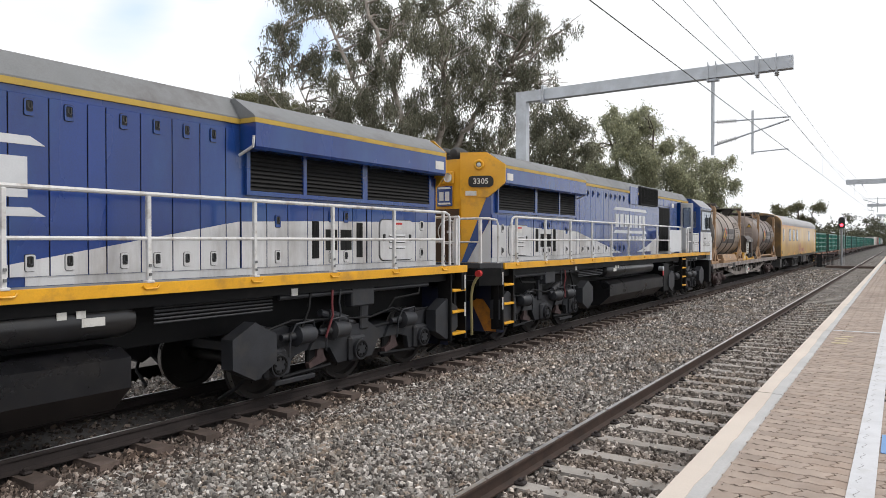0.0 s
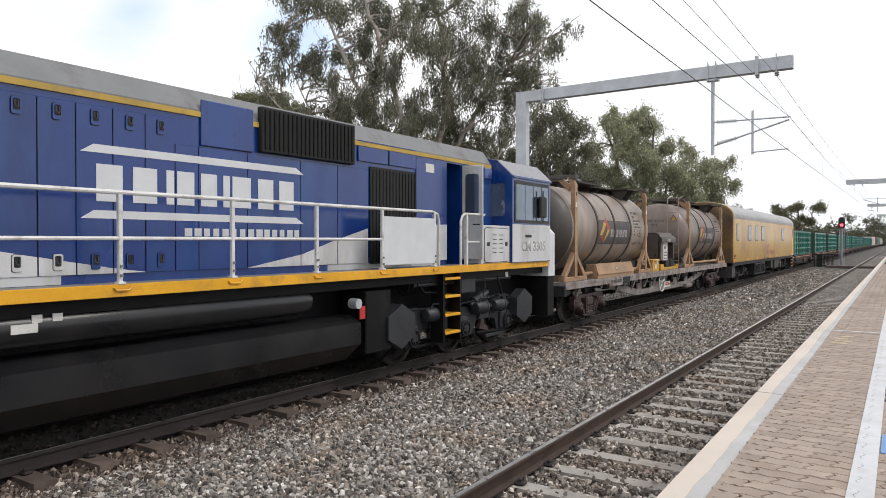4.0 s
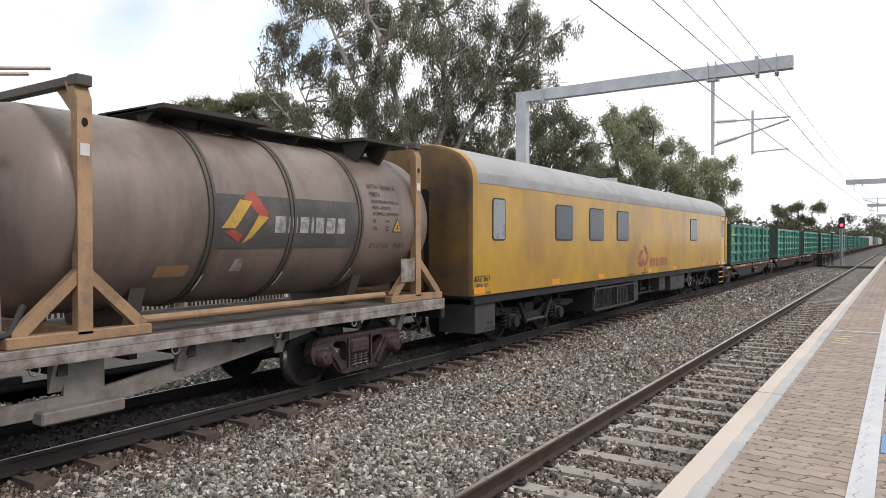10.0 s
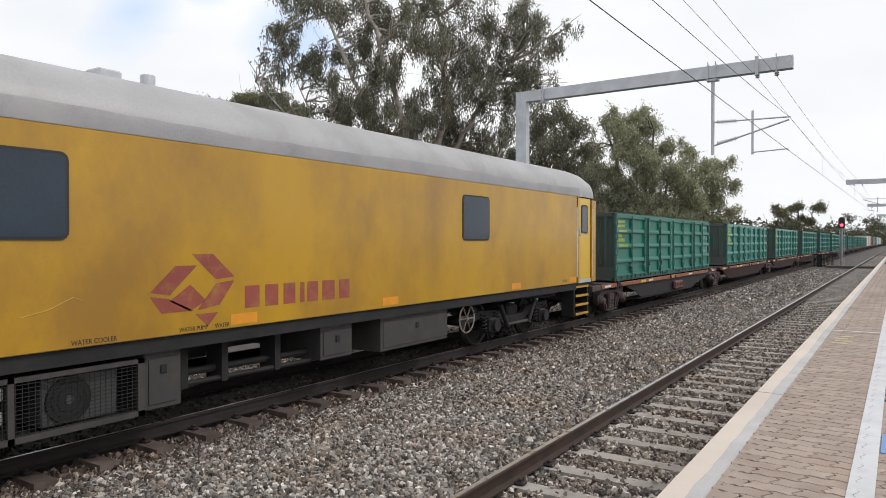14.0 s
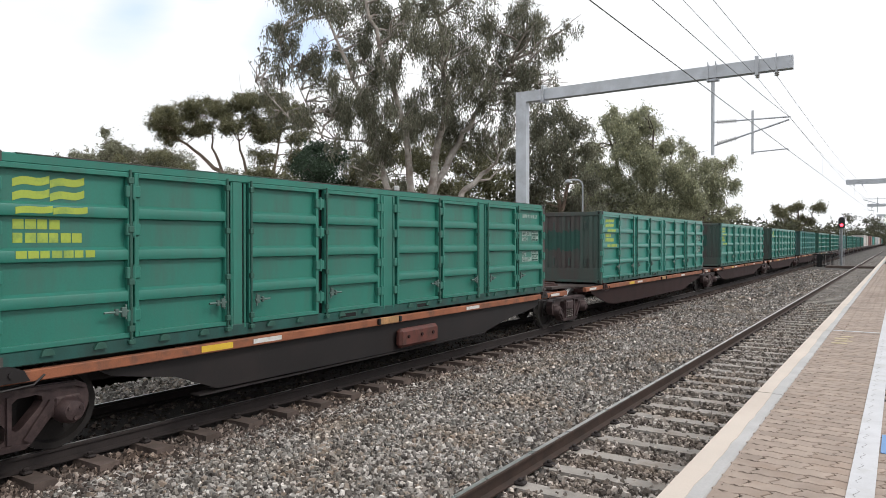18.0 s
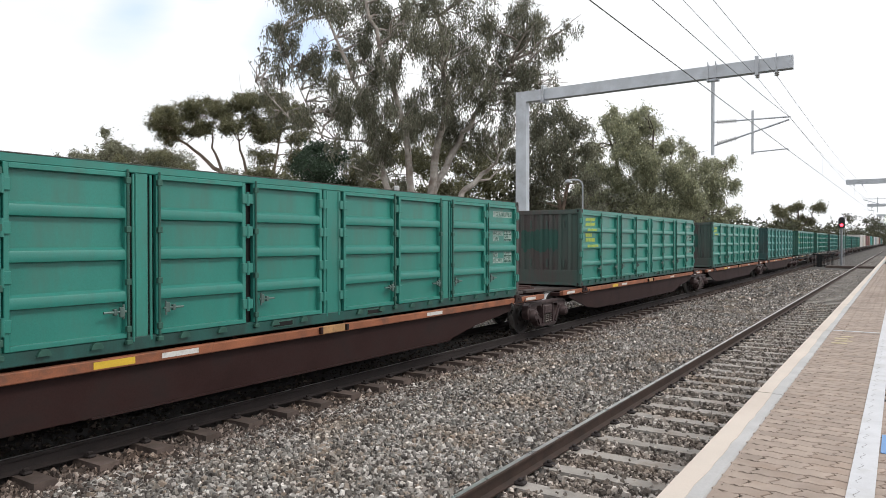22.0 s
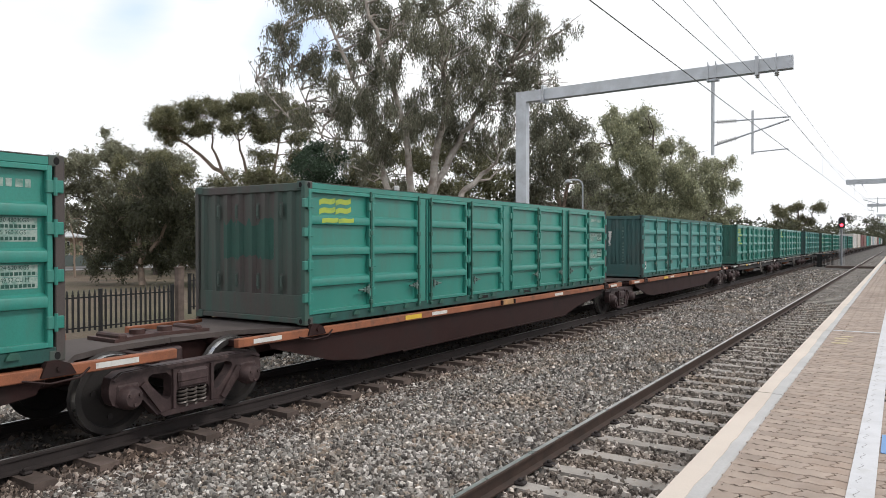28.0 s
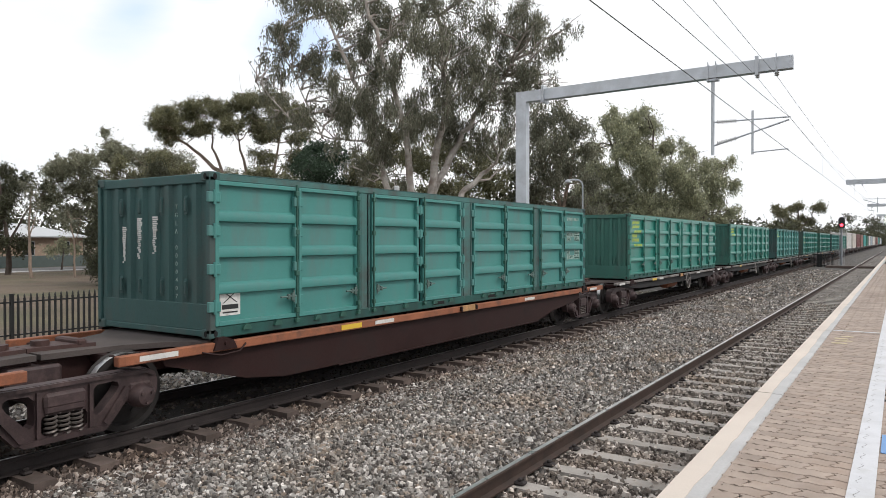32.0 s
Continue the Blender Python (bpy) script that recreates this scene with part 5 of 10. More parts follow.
def freight_bogie(parent, y, spin=True, springs=True):
    bg = part("bogie", BOLSTER, BOGIE_STEEL, parent, "three-piece freight bogie", at=Matrix.Translation((0, y, 0)))
    part("side_frame", SIDE_R, BOGIE_STEEL, bg)
    part("side_frame", SIDE_L, BOGIE_STEEL, bg)
    for s in (1, -1):
        for d in (-0.135, 0.0, 0.135) if springs else ():
            part("coil_spring", SPRING, SPRING_BRIGHT, bg, "bright coil spring", at=Matrix.Translation((s * 1.06, d, 0)))
        for k in (1, -1):
            part("axle_cap", CAP, BOGIE_STEEL, bg, at=Matrix.Translation((1.02, k * 0.865, 0.46)) if s == 1 else Matrix.Translation((-1.02, k * 0.865, 0.46)) @ Matrix.Rotation(math.pi, 4, "Z"))
    for k in (1, -1):
        m = Matrix.Translation((0, k * 0.865, 0.46))
        w = part("wheelset", WHEEL_46, WHEEL_STEEL, bg, at=m)
        if spin:
            SPIN.append((w, m, 0.457))
    return bg


# ---- containers ----
DOOR_W, DOOR_H = 1.31, 1.83


RIB_AT = []
RIB = G().prism([(-0.056, -0.075), (0.008, -0.06), (0.012, -0.045), (0.012, 0.03), (0.004, 0.05), (-0.056, 0.085)], "y", 0.045, DOOR_W - 0.045).mesh("rib")


def door_mesh():
    """Origin at the lower corner towards the train's head; faces the platform."""
    g = G()
    w, h, f = DOOR_W, DOOR_H, 0.055
    g.box(-0.062, -0.05, 0.01, w - 0.01, 0.01, h - 0.01)
    g.box(-0.055, 0.015, 0, f, 0, h, 0.006).box(-0.055, 0.015, w - f, w, 0, h, 0.006)
    g.box(-0.055, 0.015, f - 0.005, w - f + 0.005, 0, f, 0.006).box(-0.055, 0.015, f - 0.005, w - f + 0.005, h - f, h, 0.006)
    for k in (1, 2, 3):
        z = h * k / 4 + 0.01
        RIB_AT.append(z)
    return g.mesh("door")


def hinge_mesh():
    return G().box(-0.03, 0.022, -0.085, 0.085, -0.065, 0.065, 0.008).cyl((0.02, 0, -0.09), (0.02, 0, 0.09), 0.02, 7).mesh("hinge")


def rod_mesh():
    g = G().cyl((0.012, 0, -0.04), (0.012, 0, 1.86), 0.015, 7)
    for z in (0.1, 0.62, 1.2, 1.74):
        g.box(-0.02, 0.034, -0.03, 0.03, z - 0.035, z + 0.035, 0.006)
    return g.box(-0.01, 0.04, -0.035, 0.035, -0.07, -0.02, 0.006).mesh("lock_rod")


HANDLE = G().cyl((0.03, -0.13, 0), (0.03, 0.13, 0.0), 0.014, 7).box(0.01, 0.045, 0.05, 0.11, -0.06, 0.05, 0.006).box(0.01, 0.05, -0.02, 0.02, -0.035, 0.035, 0.006).cyl((0.03, 0.1, -0.08), (0.03, 0.1, 0.08), 0.012, 6).mesh("lock_handle")
FOOT = G().prism([(-0.07, 0.0), (0.07, 0.0), (0.055, 0.045), (0.03, 0.07), (-0.03, 0.07), (-0.055, 0.045)], "x", 0, 0.05).mesh("door_foot")
DOOR, HINGE, ROD = door_mesh(), hinge_mesh(), rod_mesh()
HANDLE_STEEL = surf("worn_handle_steel", (0.12, 0.18, 0.16), 0.45, 0.4, 0.2, 6, 0.1, 60)
ROD_STEEL = surf("rod_green_grey", (0.045, 0.13, 0.1), 0.5, 0.3, 0.2, 5, 0.1, 60)
CASTING = G().box(-0.085, 0.085, -0.085, 0.085, -0.06, 0.06, 0.012).mesh("corner_casting")
CASTING_HOLE = G().prism([(math.cos(a) * 0.03, math.sin(a) * 0.04) for a in np.linspace(0, 6.283, 13)[:-1]], "x", 0, 0.004).mesh("casting_hole")
LASH = G().box(-0.025, 0.025, -0.03, 0.0, -0.09, 0.09, 0.01).box(-0.03, 0.03, -0.012, 0.0, -0.12, 0.12, 0.004).mesh("lashing_hook")
CL, CH = 12.17, 2.09
F0 = -0.12      # where the front end stands


def end_wall():
    g = G()
    n, x0, x1 = 8, -1.12, 1.12
    step = (x1 - x0) / n
    row = []
    for i in range(n):
        a = x0 + i * step
        row += [(a, 0.03), (a + step * 0.30, 0.03), (a + step * 0.45, 0.075), (a + step * 0.85, 0.075)]
    row.append((x1, 0.03))
    vs = [(x, y, z) for z in (0.42, CH - 0.14) for x, y in row]
    k = len(row)
    g.add(vs, [(i, i + 1, k + i + 1, k + i) for i in range(k - 1)])
    g.box(-1.13, 1.13, 0.025, 0.06, 0.1, 0.43, 0.006)
    g.box(-1.13, 1.13, 0.08, 0.09, 0.1, CH - 0.1)
    return g.mesh("end_wall")


END = end_wall()
BAY = ((0.05, 1.38), (3.02, 4.46), (6.25, 7.66), (9.32, 10.7))


def door_container(label):
    ct = thing("container", label, "container", "green containers")
    g = G()
    for x in (-1.215, 1.135):
        g.box(x, x + 0.08, F0 + 0.08, CL - 0.08, CH - 0.11, CH - 0.015, 0.01)
    for y in (F0, CL - 0.1):
        e = G().box(-1.14, 1.14, y + 0.015, y + 0.085, CH - 0.14, CH - 0.02, 0.01).box(-1.14, 1.14, y + 0.015, y + 0.085, 0.02, 0.1, 0.01)
        for x in (-1.22, 1.14):
            e.box(x, x + 0.08, y, y + 0.1, 0.06, CH - 0.06, 0.008)
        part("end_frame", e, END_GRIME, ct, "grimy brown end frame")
    for y0, y1 in ((2.8, 2.96), (5.86, 6.24), (9.1, 9.27)):
        g.box(1.12, 1.205, y0, y1, 0.1, CH - 0.1, 0.01)
    for y in (2.77, 2.99, 5.92, 6.18, 9.07, 9.3):
        g.cyl((1.207, y, 0.1), (1.207, y, CH - 0.12), 0.016, 7)
    part("frame", g, TGE_GREEN, ct)
    for x in (-1.215, 1.135):
        part("bottom_rail", G().box(x, x + 0.08, F0 + 0.08, CL - 0.08, 0.0, 0.15, 0.01), RAIL_GRIME, ct, "grimy dark green bottom rail")
    part("roof", G().box(-1.15, 1.15, F0 + 0.06, CL - 0.06, CH - 0.04, CH - 0.028), END_GRIME, ct)
    part("top_edge", G().box(1.1, 1.2175, 0.17, CL - 0.17, CH - 0.022, CH - 0.008, 0.003), END_GRIME, ct, "grimy top edge")
    # floor coloured near black so the inside looks shaded
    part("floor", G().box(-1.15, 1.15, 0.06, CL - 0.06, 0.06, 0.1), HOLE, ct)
    part("back_wall", G().box(-1.2, -1.16, 0.08, CL - 0.08, 0.12, CH - 0.1), TGE_GREEN, ct)
    for ang in (0, 180):
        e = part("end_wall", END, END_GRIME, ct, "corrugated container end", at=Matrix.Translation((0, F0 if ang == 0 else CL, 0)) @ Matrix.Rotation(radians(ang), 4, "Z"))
        for x in (-0.62, -0.2, 0.28, 0.78):
            for z in (0.62, 1.68):
                part("lashing_hook", LASH, END_GRIME, e, at=Matrix.Translation((x - 0.06, 0.035, z)))
    for x in (-1.135, 1.135):
        for y in (F0 + 0.085, CL - 0.085):
            for z in (0.06, CH - 0.06):
                c = part("corner_casting", CASTING, END_GRIME, ct, at=Matrix.Translation((x, y, z)))
                if x > 0:
                    part("casting_hole", CASTING_HOLE, HOLE, c, at=Matrix.Translation((0.084, 0, 0)))
                    if y < 1:
                        part("casting_hole", CASTING_HOLE, HOLE, c, at=Matrix.Translation((0, -0.084, 0)) @ Matrix.Rotation(radians(-90), 4, "Z"))
    doors = []
    for i, pair in enumerate(BAY):
        for j, y in enumerate(pair):
            d = part("door", DOOR, TGE_GREEN, ct, "ribbed steel side door", at=Matrix.Translation((1.215, y + 0.03 + (F0 if y < 0.2 else 0), 0.15)) @ Matrix.Diagonal((1, 1 - F0 / DOOR_W if y < 0.2 else 1, 1, 1)))
            even = i in (0, 2)
            hy = DOOR_W - 0.2 if even else 0.2
            part("lock_handle", HANDLE, HANDLE_STEEL, d, "steel lock handle", at=Matrix.Translation((0.014, hy, 0.3)) @ (Matrix.Rotation(math.pi, 4, "X") if not even else Matrix.Identity(4)))
            doors.append(d)
            for z in RIB_AT:
                part("rib", RIB, TGE_GREEN, d, at=Matrix.Translation((0, 0, z)))
            for z in (0.25, 0.72, 1.2, 1.62):
                part("hinge", HINGE, TGE_GREEN, d, at=Matrix.Translation((0.012, -0.02 if even else DOOR_W + 0.02, z)))
            part("lock_rod", ROD, ROD_STEEL, d, at=Matrix.Translation((0.016, DOOR_W - 0.03 if even else 0.03, 0.0)))
            for f in (0.4, 0.95):
                part("door_foot", FOOT, ROD_STEEL, ct, at=Matrix.Translation((1.202, y + f, 0.075)))
    for y in (5.02, 7.05):
        part("fork_pocket", G().box(1.2, 1.222, y - 0.2, y + 0.2, 0.035, 0.125, 0.004), ROD_STEEL, ct)
        part("pocket_hole", G().box(1.222, 1.225, y - 0.18, y + 0.18, 0.05, 0.11), HOLE, ct)
    # sheet behind the doors; the shade in the gaps is its colour
    part("door_gap", G().box(1.14, 1.148, 0.05, CL - 0.1, 0.14, CH - 0.12), HOLE, ct, "near-black sheet painted as the shade behind the doors")
    return ct, doors


def bars(parent, x, y, z, w, h, rows, cols, material, name="marking_bar", gap=0.45):
    """Writing that cannot be read, as plain bars."""
    g = G()
    rng = random.Random(int(y * 100 + z * 10))
    for r in range(rows):
        y1 = y
        for c in range(cols):
            ww = w / cols
            zz = z - r * h * 1.6
            g.box(x, x + 0.003, y1 + ww * 0.04, y1 + ww * (1 - gap * rng.uniform(0.3, 0.8)), zz, zz + h)
            y1 += ww
    return part(name, g, material, parent)


def wave_flag(parent, x, y, z, material, wide=0.66):
    """The operator's waved stripes as plain shapes: two halves, the second a step higher."""
    half = wide / 2
    for k, (dz, dx, w) in enumerate(((0.0, 0.0, 0.078), (-0.135, 0.0, 0.078), (-0.265, 0.061, 0.066))):
        for h in (0, 1):
            flat = 0.45 if k == 2 else 1.0
            lo = [(y + half * (h + t * 0.985), z + dz + flat * (0.055 * t + 0.016 * math.sin(6.283 * t) + (0.006 if h else 0.0))) for t in np.linspace(0, 1, 9)]
            up = [(a, b + w) for a, b in reversed(lo)]
            part("stripe", G().prism(lo + up, "x", x + dx, x + dx + 0.003), material, parent)


def markings(ct, doors, logo, lettering, lettered=False, serial="", at=0.3):
    if logo:
        wave_flag(doors[0], -0.0485, at, 1.6, LIME)
    if lettering:
        for x, z, h, w, n in ((-0.0485, 1.19, 0.098, 0.43, 4), (-0.0485, 1.055, 0.098, 0.64, 6), (0.0125, 0.9, 0.075, 0.74, 7)):
            step = w / n
            for k in range(n):
                part("name_bar", G().box(x, x + 0.003, at + k * step, at + k * step + step * (0.88 if (k * 7 + n) % 3 else 0.78), z, z + h), LIME, doors[0])
    last = doors[-1]
    if serial:
        part("data_panel", G().box(-0.0495, -0.0485, 0.36, 1.2, 1.575, 1.705), STENCIL, last, "pale stencil panel")
        words(serial, 0.13, PATCH_GREEN, last, on_side(-0.048, 0.78, 1.64), 0.001, stretch=0.9)
    else:
        bars(last, -0.0485, 0.36, 1.6, 0.8, 0.08, 1, 9, STENCIL)
    for z, text, weight in ((1.245, "MAX.GR.", "30 480 KGS"), (1.125, "TARE", "5 960 KGS"), (0.78, "NET", "24 520 KGS"), (0.66, "CU.CAP.", "49.52 CU.M")):
        if lettered:
            part("stencil_block", G().box(-0.0492, -0.0482, 0.35, 0.37 + 0.062 * len(text), z - 0.058, z + 0.045), STENCIL, last)
            words(text, 0.11, PATCH_GREEN, last, on_side(-0.0478, 0.362, z - 0.008), 0.001, align="LEFT", stretch=0.8, bold=0.001)
            part("stencil_block", G().box(-0.0492, -0.0482, 0.83, 1.19, z - 0.058, z + 0.058), STENCIL, last)
            words(weight, 0.062, PATCH_GREEN, last, on_side(-0.0478, 0.842, z + 0.03), 0.001, align="LEFT", stretch=0.88)
            bars(last, -0.0478, 0.845, z - 0.045, 0.33, 0.034, 1, 8, PATCH_GREEN)
        else:
            bars(last, -0.0485, 0.36, z - 0.05, 0.75, 0.08, 1, 7, STENCIL)


first_box, _ = door_container("long green container with ribbed side doors and grimy brown ends")
LABELS = ("green side-door container with lime stripes, grimy brown end", "green side-door container with lime stripes and painted-out end panel", "green side-door container with small white data stencils", "green side-door container with lime waved stripes only")
GREENS = (79.38, 95.48, 111.4, 127.13, 142.9, 158.9, 174.5, 190.3, 206.1, 221.3, 236.5, 252.0)
DECK_Z = 1.0
boxes = []
for i, u in enumerate(GREENS):
    ct = first_box if i == 0 else copy_thing(first_box, Matrix.Identity(4))
    boxes.append(ct)
for i, (u, ct) in enumerate(zip(GREENS, boxes)):
    ride(ct, u, DECK_Z)
    doors = sorted((o for o in ct.children if o.name.startswith("door") and not o.name.startswith(("door_foot", "door_gap"))), key=lambda o: o.matrix_basis.translation.y)
    ends = [o for o in ct.children if o.name.startswith("end_wall")]
    front = min(ends, key=lambda o: o.matrix_basis.translation.y)
    tagged(ct, LABELS[i % 4])
    if i < 9:
        markings(ct, doors, i not in (4,), i in (0, 1, 2, 5, 8), i < 5, "TGLA 000015 6" if i == 1 else "", (0.18, 0.36, 0.36, 0.25)[i % 4])
    if i in (0, 1, 2, 3):
        g = G()
        rng = random.Random(i)
        step = 2.24 / 8
        for k in range(2, 6):
            a = -1.12 + k * step
            row = [(a, 0.03), (a + step * 0.15, 0.03), (a + step * 0.30, 0.03), (a + step * 0.45, 0.075), (a + step * 0.65, 0.075), (a + step * 0.85, 0.075), (a + step, 0.03)]
            m = len(row)
            lo, hi = [0.98 + rng.uniform(-0.09, 0.05) for _ in row], [1.5 + rng.uniform(-0.06, 0.08) for _ in row]
            g.add([(x, y - 0.003, z) for (x, y), z in zip(row, lo)] + [(x, y - 0.003, z) for (x, y), z in zip(row, hi)], [(j, j + 1, m + j + 1, m + j) for j in range(m - 1)])
        part("painted_patch", g, PATCH_GREEN, front, "dark green painted-out patch")
    if i == 0:
        repaint(ct, TGE_GREEN, TGE_DULL)
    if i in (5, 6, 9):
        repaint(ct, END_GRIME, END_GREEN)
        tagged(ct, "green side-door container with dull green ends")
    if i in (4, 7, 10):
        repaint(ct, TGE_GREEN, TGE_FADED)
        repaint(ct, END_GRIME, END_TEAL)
        for o in ct.children:
            if o.name.startswith("frame"):
                o.material_slots[0].link = "OBJECT"
                o.material_slots[0].material = POST_GRIME
        tagged(ct, "faded teal container with scraped white markings and a data plate")
    if i == 4:
        scr = random.Random(9)
        for x0, z0, z1, w in ((-0.32, 0.98, 1.52, 0.13), (0.02, 1.05, 1.55, 0.13), (-0.66, 0.92, 1.42, 0.11)):
            g = G()
            z = z0
            while z < z1:
                q = (z - z0) / (z1 - z0)
                a = x0 + scr.uniform(0, 0.05) * (1 - q)
                g.box(a, a + w * (0.35 + 0.65 * q) * scr.uniform(0.7, 1), 0.026, 0.029, z, z + 0.022)
                z += 0.028
            part("scraped_marking", g, SIGN_WHITE, front, "scraped white paint marks")
        for k, ch in enumerate("TGLA 0000407"):
            if ch != " ":
                words(ch, 0.085, STENCIL, front, on_front(0.53, 0.027, 1.66 - k * 0.105), 0.002, "stencil_letter")
        pl = part("notice_plate", G().box(-0.0485, -0.044, 0.1, 0.4, 0.12, 0.46), SIGN_WHITE, doors[0], "white notice with a crossed box")
        part("notice_cross", G().prism([(0.14, 0.28), (0.16, 0.28), (0.36, 0.43), (0.34, 0.43)], "x", -0.0439, -0.042).prism([(0.34, 0.28), (0.36, 0.28), (0.16, 0.43), (0.14, 0.43)], "x", -0.0419, -0.040).box(-0.0439, -0.042, 0.13, 0.37, 0.20, 0.26).box(-0.0439, -0.042, 0.14, 0.36, 0.15, 0.17), INK, doors[0])


# ---- container wagons ----
def container_wagon(label, first, last, bogies, spin, far=False, skeletal=False):
    """y = 0 at the container's front. first, last: where its frame ends. A skeletal wagon has only shallow sills."""
    sill, plate, foot = (PALE_SILL, DARK_FRAME, 0.66) if skeletal else (ORANGE_SILL, RUST_BROWN, 0.33)
    wg = thing("container_wagon", label, "wagon", "container wagons")
    part("centre_sill", G().box(-0.33, 0.33, first, last, 0.55, 0.9, 0.02), RUST_BROWN, wg)
    for s in (1, -1):
        part("side_sill", G().box(*sorted((s * 1.15, s * 1.25)), -1.35, CL + 1.3, 0.88 if skeletal else 0.84, 0.955, 0.01), sill, wg, "scuffed pale side sill" if skeletal else "faded orange side sill")
        nose = [(1.0, 0.84), (1.2, 0.74), (2.0, 0.6), (2.6, 0.36)] if first == -2.0 else [(-0.75, 0.86), (-0.7, 0.8), (0.5, 0.7), (1.2, foot)] if skeletal else [(-0.75, 0.84), (-0.7, 0.75), (0.5, 0.42), (1.2, 0.33)]
        g = G().prism(nose + [(9.4, foot), (10.3, max(foot, 0.5)), (11.3, max(foot, 0.6)), (11.9, 0.68), (12.0, 0.84)], "x", *sorted((s * 1.12, s * 1.15)))
        part("side_plate", g, plate, wg, "dark shallow side plate" if skeletal else "dark fish-bellied side plate")
        part("bottom_flange", G().box(*sorted((s * 1.0, s * 1.18)), 2.3, 9.4, foot - 0.015, foot + 0.005), plate, wg)
        for y in (-1.1, 3.1, 8.5, CL + 0.3) if not far else ():
            part("reflector", G().box(*sorted((s * 1.25, s * 1.254)), y, y + 0.5, 0.87, 0.93), SIGN_WHITE, wg, "white reflective strip")
        for y in (-0.02, CL - 0.2):
            g = G().prism([(y - 0.08, 0.86), (y + 0.28, 0.86), (y + 0.22, 0.97), (y + 0.1, 1.02), (y - 0.02, 1.02)], "x", *sorted((s * 1.22, s * 1.28)))
            g.cyl((s * 1.28, y + 0.1, 0.94), (s * 1.3, y + 0.1, 0.94), 0.03, 8)
            g.tube([(s * 1.26, y - 0.25, 0.86), (s * 1.3, y + 0.0, 0.8), (s * 1.3, y + 0.3, 0.82), (s * 1.27, y + 0.42, 0.9)], 0.012, 6)
            part("container_pedestal", g, RUST_BROWN, wg)
        part("reflector", G().box(*sorted((s * 1.25, s * 1.254)), 2.28, 2.76, 0.862, 0.938), surf("yellow_reflector", (0.75, 0.5, 0.05), 0.5), wg, "yellow marking plate")
        if far:
            continue
        br = part("sill_bracket", G().box(*sorted((s * 1.25, s * 1.275)), 5.76, 6.26, 0.85, 0.965, 0.008), surf("pale_orange_plate", (0.45, 0.25, 0.11), 0.65, 0, 0.2, 4, 0.1, 60, dirt=((0.16, 0.09, 0.05), 0.4, 6)), wg, "pale orange plate on the sill")
        for y in (5.7, 6.27):
            part("bracket_lug", G().box(*sorted((s * 1.25, s * 1.3)), y, y + 0.05, 0.86, 0.955, 0.006), RUST_BROWN, br)
    for y0, y1, k in ((-0.1, first, -1), (CL + 0.1, last, 1)):
        g = G().prism([(-1.14, y0 - k * 0.25), (-1.14, y0 - k * 0.05), (-0.75, y0 + k * 0.25), (-0.5, y0 + k * 0.75), (-0.42, y1), (0.42, y1), (0.5, y0 + k * 0.75), (0.75, y0 + k * 0.25), (1.14, y0 - k * 0.05), (1.14, y0 - k * 0.25)], "z", 0.9, 0.965)
        if first == -2.0 and k < 0:
            g = G().box(-1.14, 1.14, -0.75, 0.2, 0.9, 0.965).box(-0.34, 0.34, -1.8, -0.7, 0.9, 0.96).box(-1.22, 1.22, -2.0, -1.78, 0.8, 0.965, 0.01).box(1.12, 1.22, -1.8, -0.7, 0.82, 0.962).box(-1.22, -1.12, -1.8, -0.7, 0.82, 0.962)
        part("end_deck", g, DECK_BROWN, wg, "dusty plate at the wagon's end")
        for s in (1, -1):
            part("deck_gusset", G().prism([(y0 + k * 0.5, 0.88), (y0 + k * 1.1, 0.88), (y0 + k * 1.05, 0.6), (y0 + k * 0.8, 0.6)], "x", *sorted((s * 0.6, s * 0.66))), RUST_BROWN, wg)
        part("cross_beam", G().box(-1.15, 1.15, y0 + k * 0.98 - 0.06, y0 + k * 0.98 + 0.06, 0.8, 0.9, 0.01), RUST_BROWN, wg)
        part("crossmember", G().box(-1.02, 1.02, y0 - k * 0.3 - 0.1, y0 - k * 0.3 + 0.1, 0.72, 0.97, 0.02), RUST_BROWN, wg)
        part("coupler_casting", G().prism([(-0.3, y1 - 0.7 * k), (-0.2, y1 - 0.35 * k), (-0.16, y1 + 0.02 * k), (0.16, y1 + 0.02 * k), (0.2, y1 - 0.35 * k), (0.3, y1 - 0.7 * k)], "z", 0.94, 1.01).cyl((0.0, y1 - 0.2 * k, 1.0), (0.0, y1 - 0.2 * k, 1.07), 0.1, 12).box(-0.26, 0.26, *sorted((y1 - 0.62 * k, y1 - 0.5 * k)), 0.98, 1.06, 0.02), CAST_RED, wg, "red-brown joint casting")
    for y in (2.2, 4.4, 6.6, 8.8):
        part("crossmember", G().box(-0.98, 0.98, y - 0.06, y + 0.06, 0.6, 0.98, 0.01), RUST_BROWN, wg)
    part("air_tank", G().lathe([(0.03, 5.2), (0.19, 5.26), (0.21, 5.4), (0.21, 6.4), (0.19, 6.54), (0.03, 6.6)], (0.78, 0, 0.62), "y", 16), ORANGE_SILL, wg, "rusty air reservoir")
    if skeletal:
        hw = part("handbrake_wheel", G().ring((1.3, 6.9, 0.66), 0.3, 0.022, "x", 22, 6).cyl((1.15, 6.9, 0.66), (1.32, 6.9, 0.66), 0.04, 8), PALE_SILL, wg, "pale handbrake wheel")
        for k in range(4):
            a = k * 1.571 + 0.4
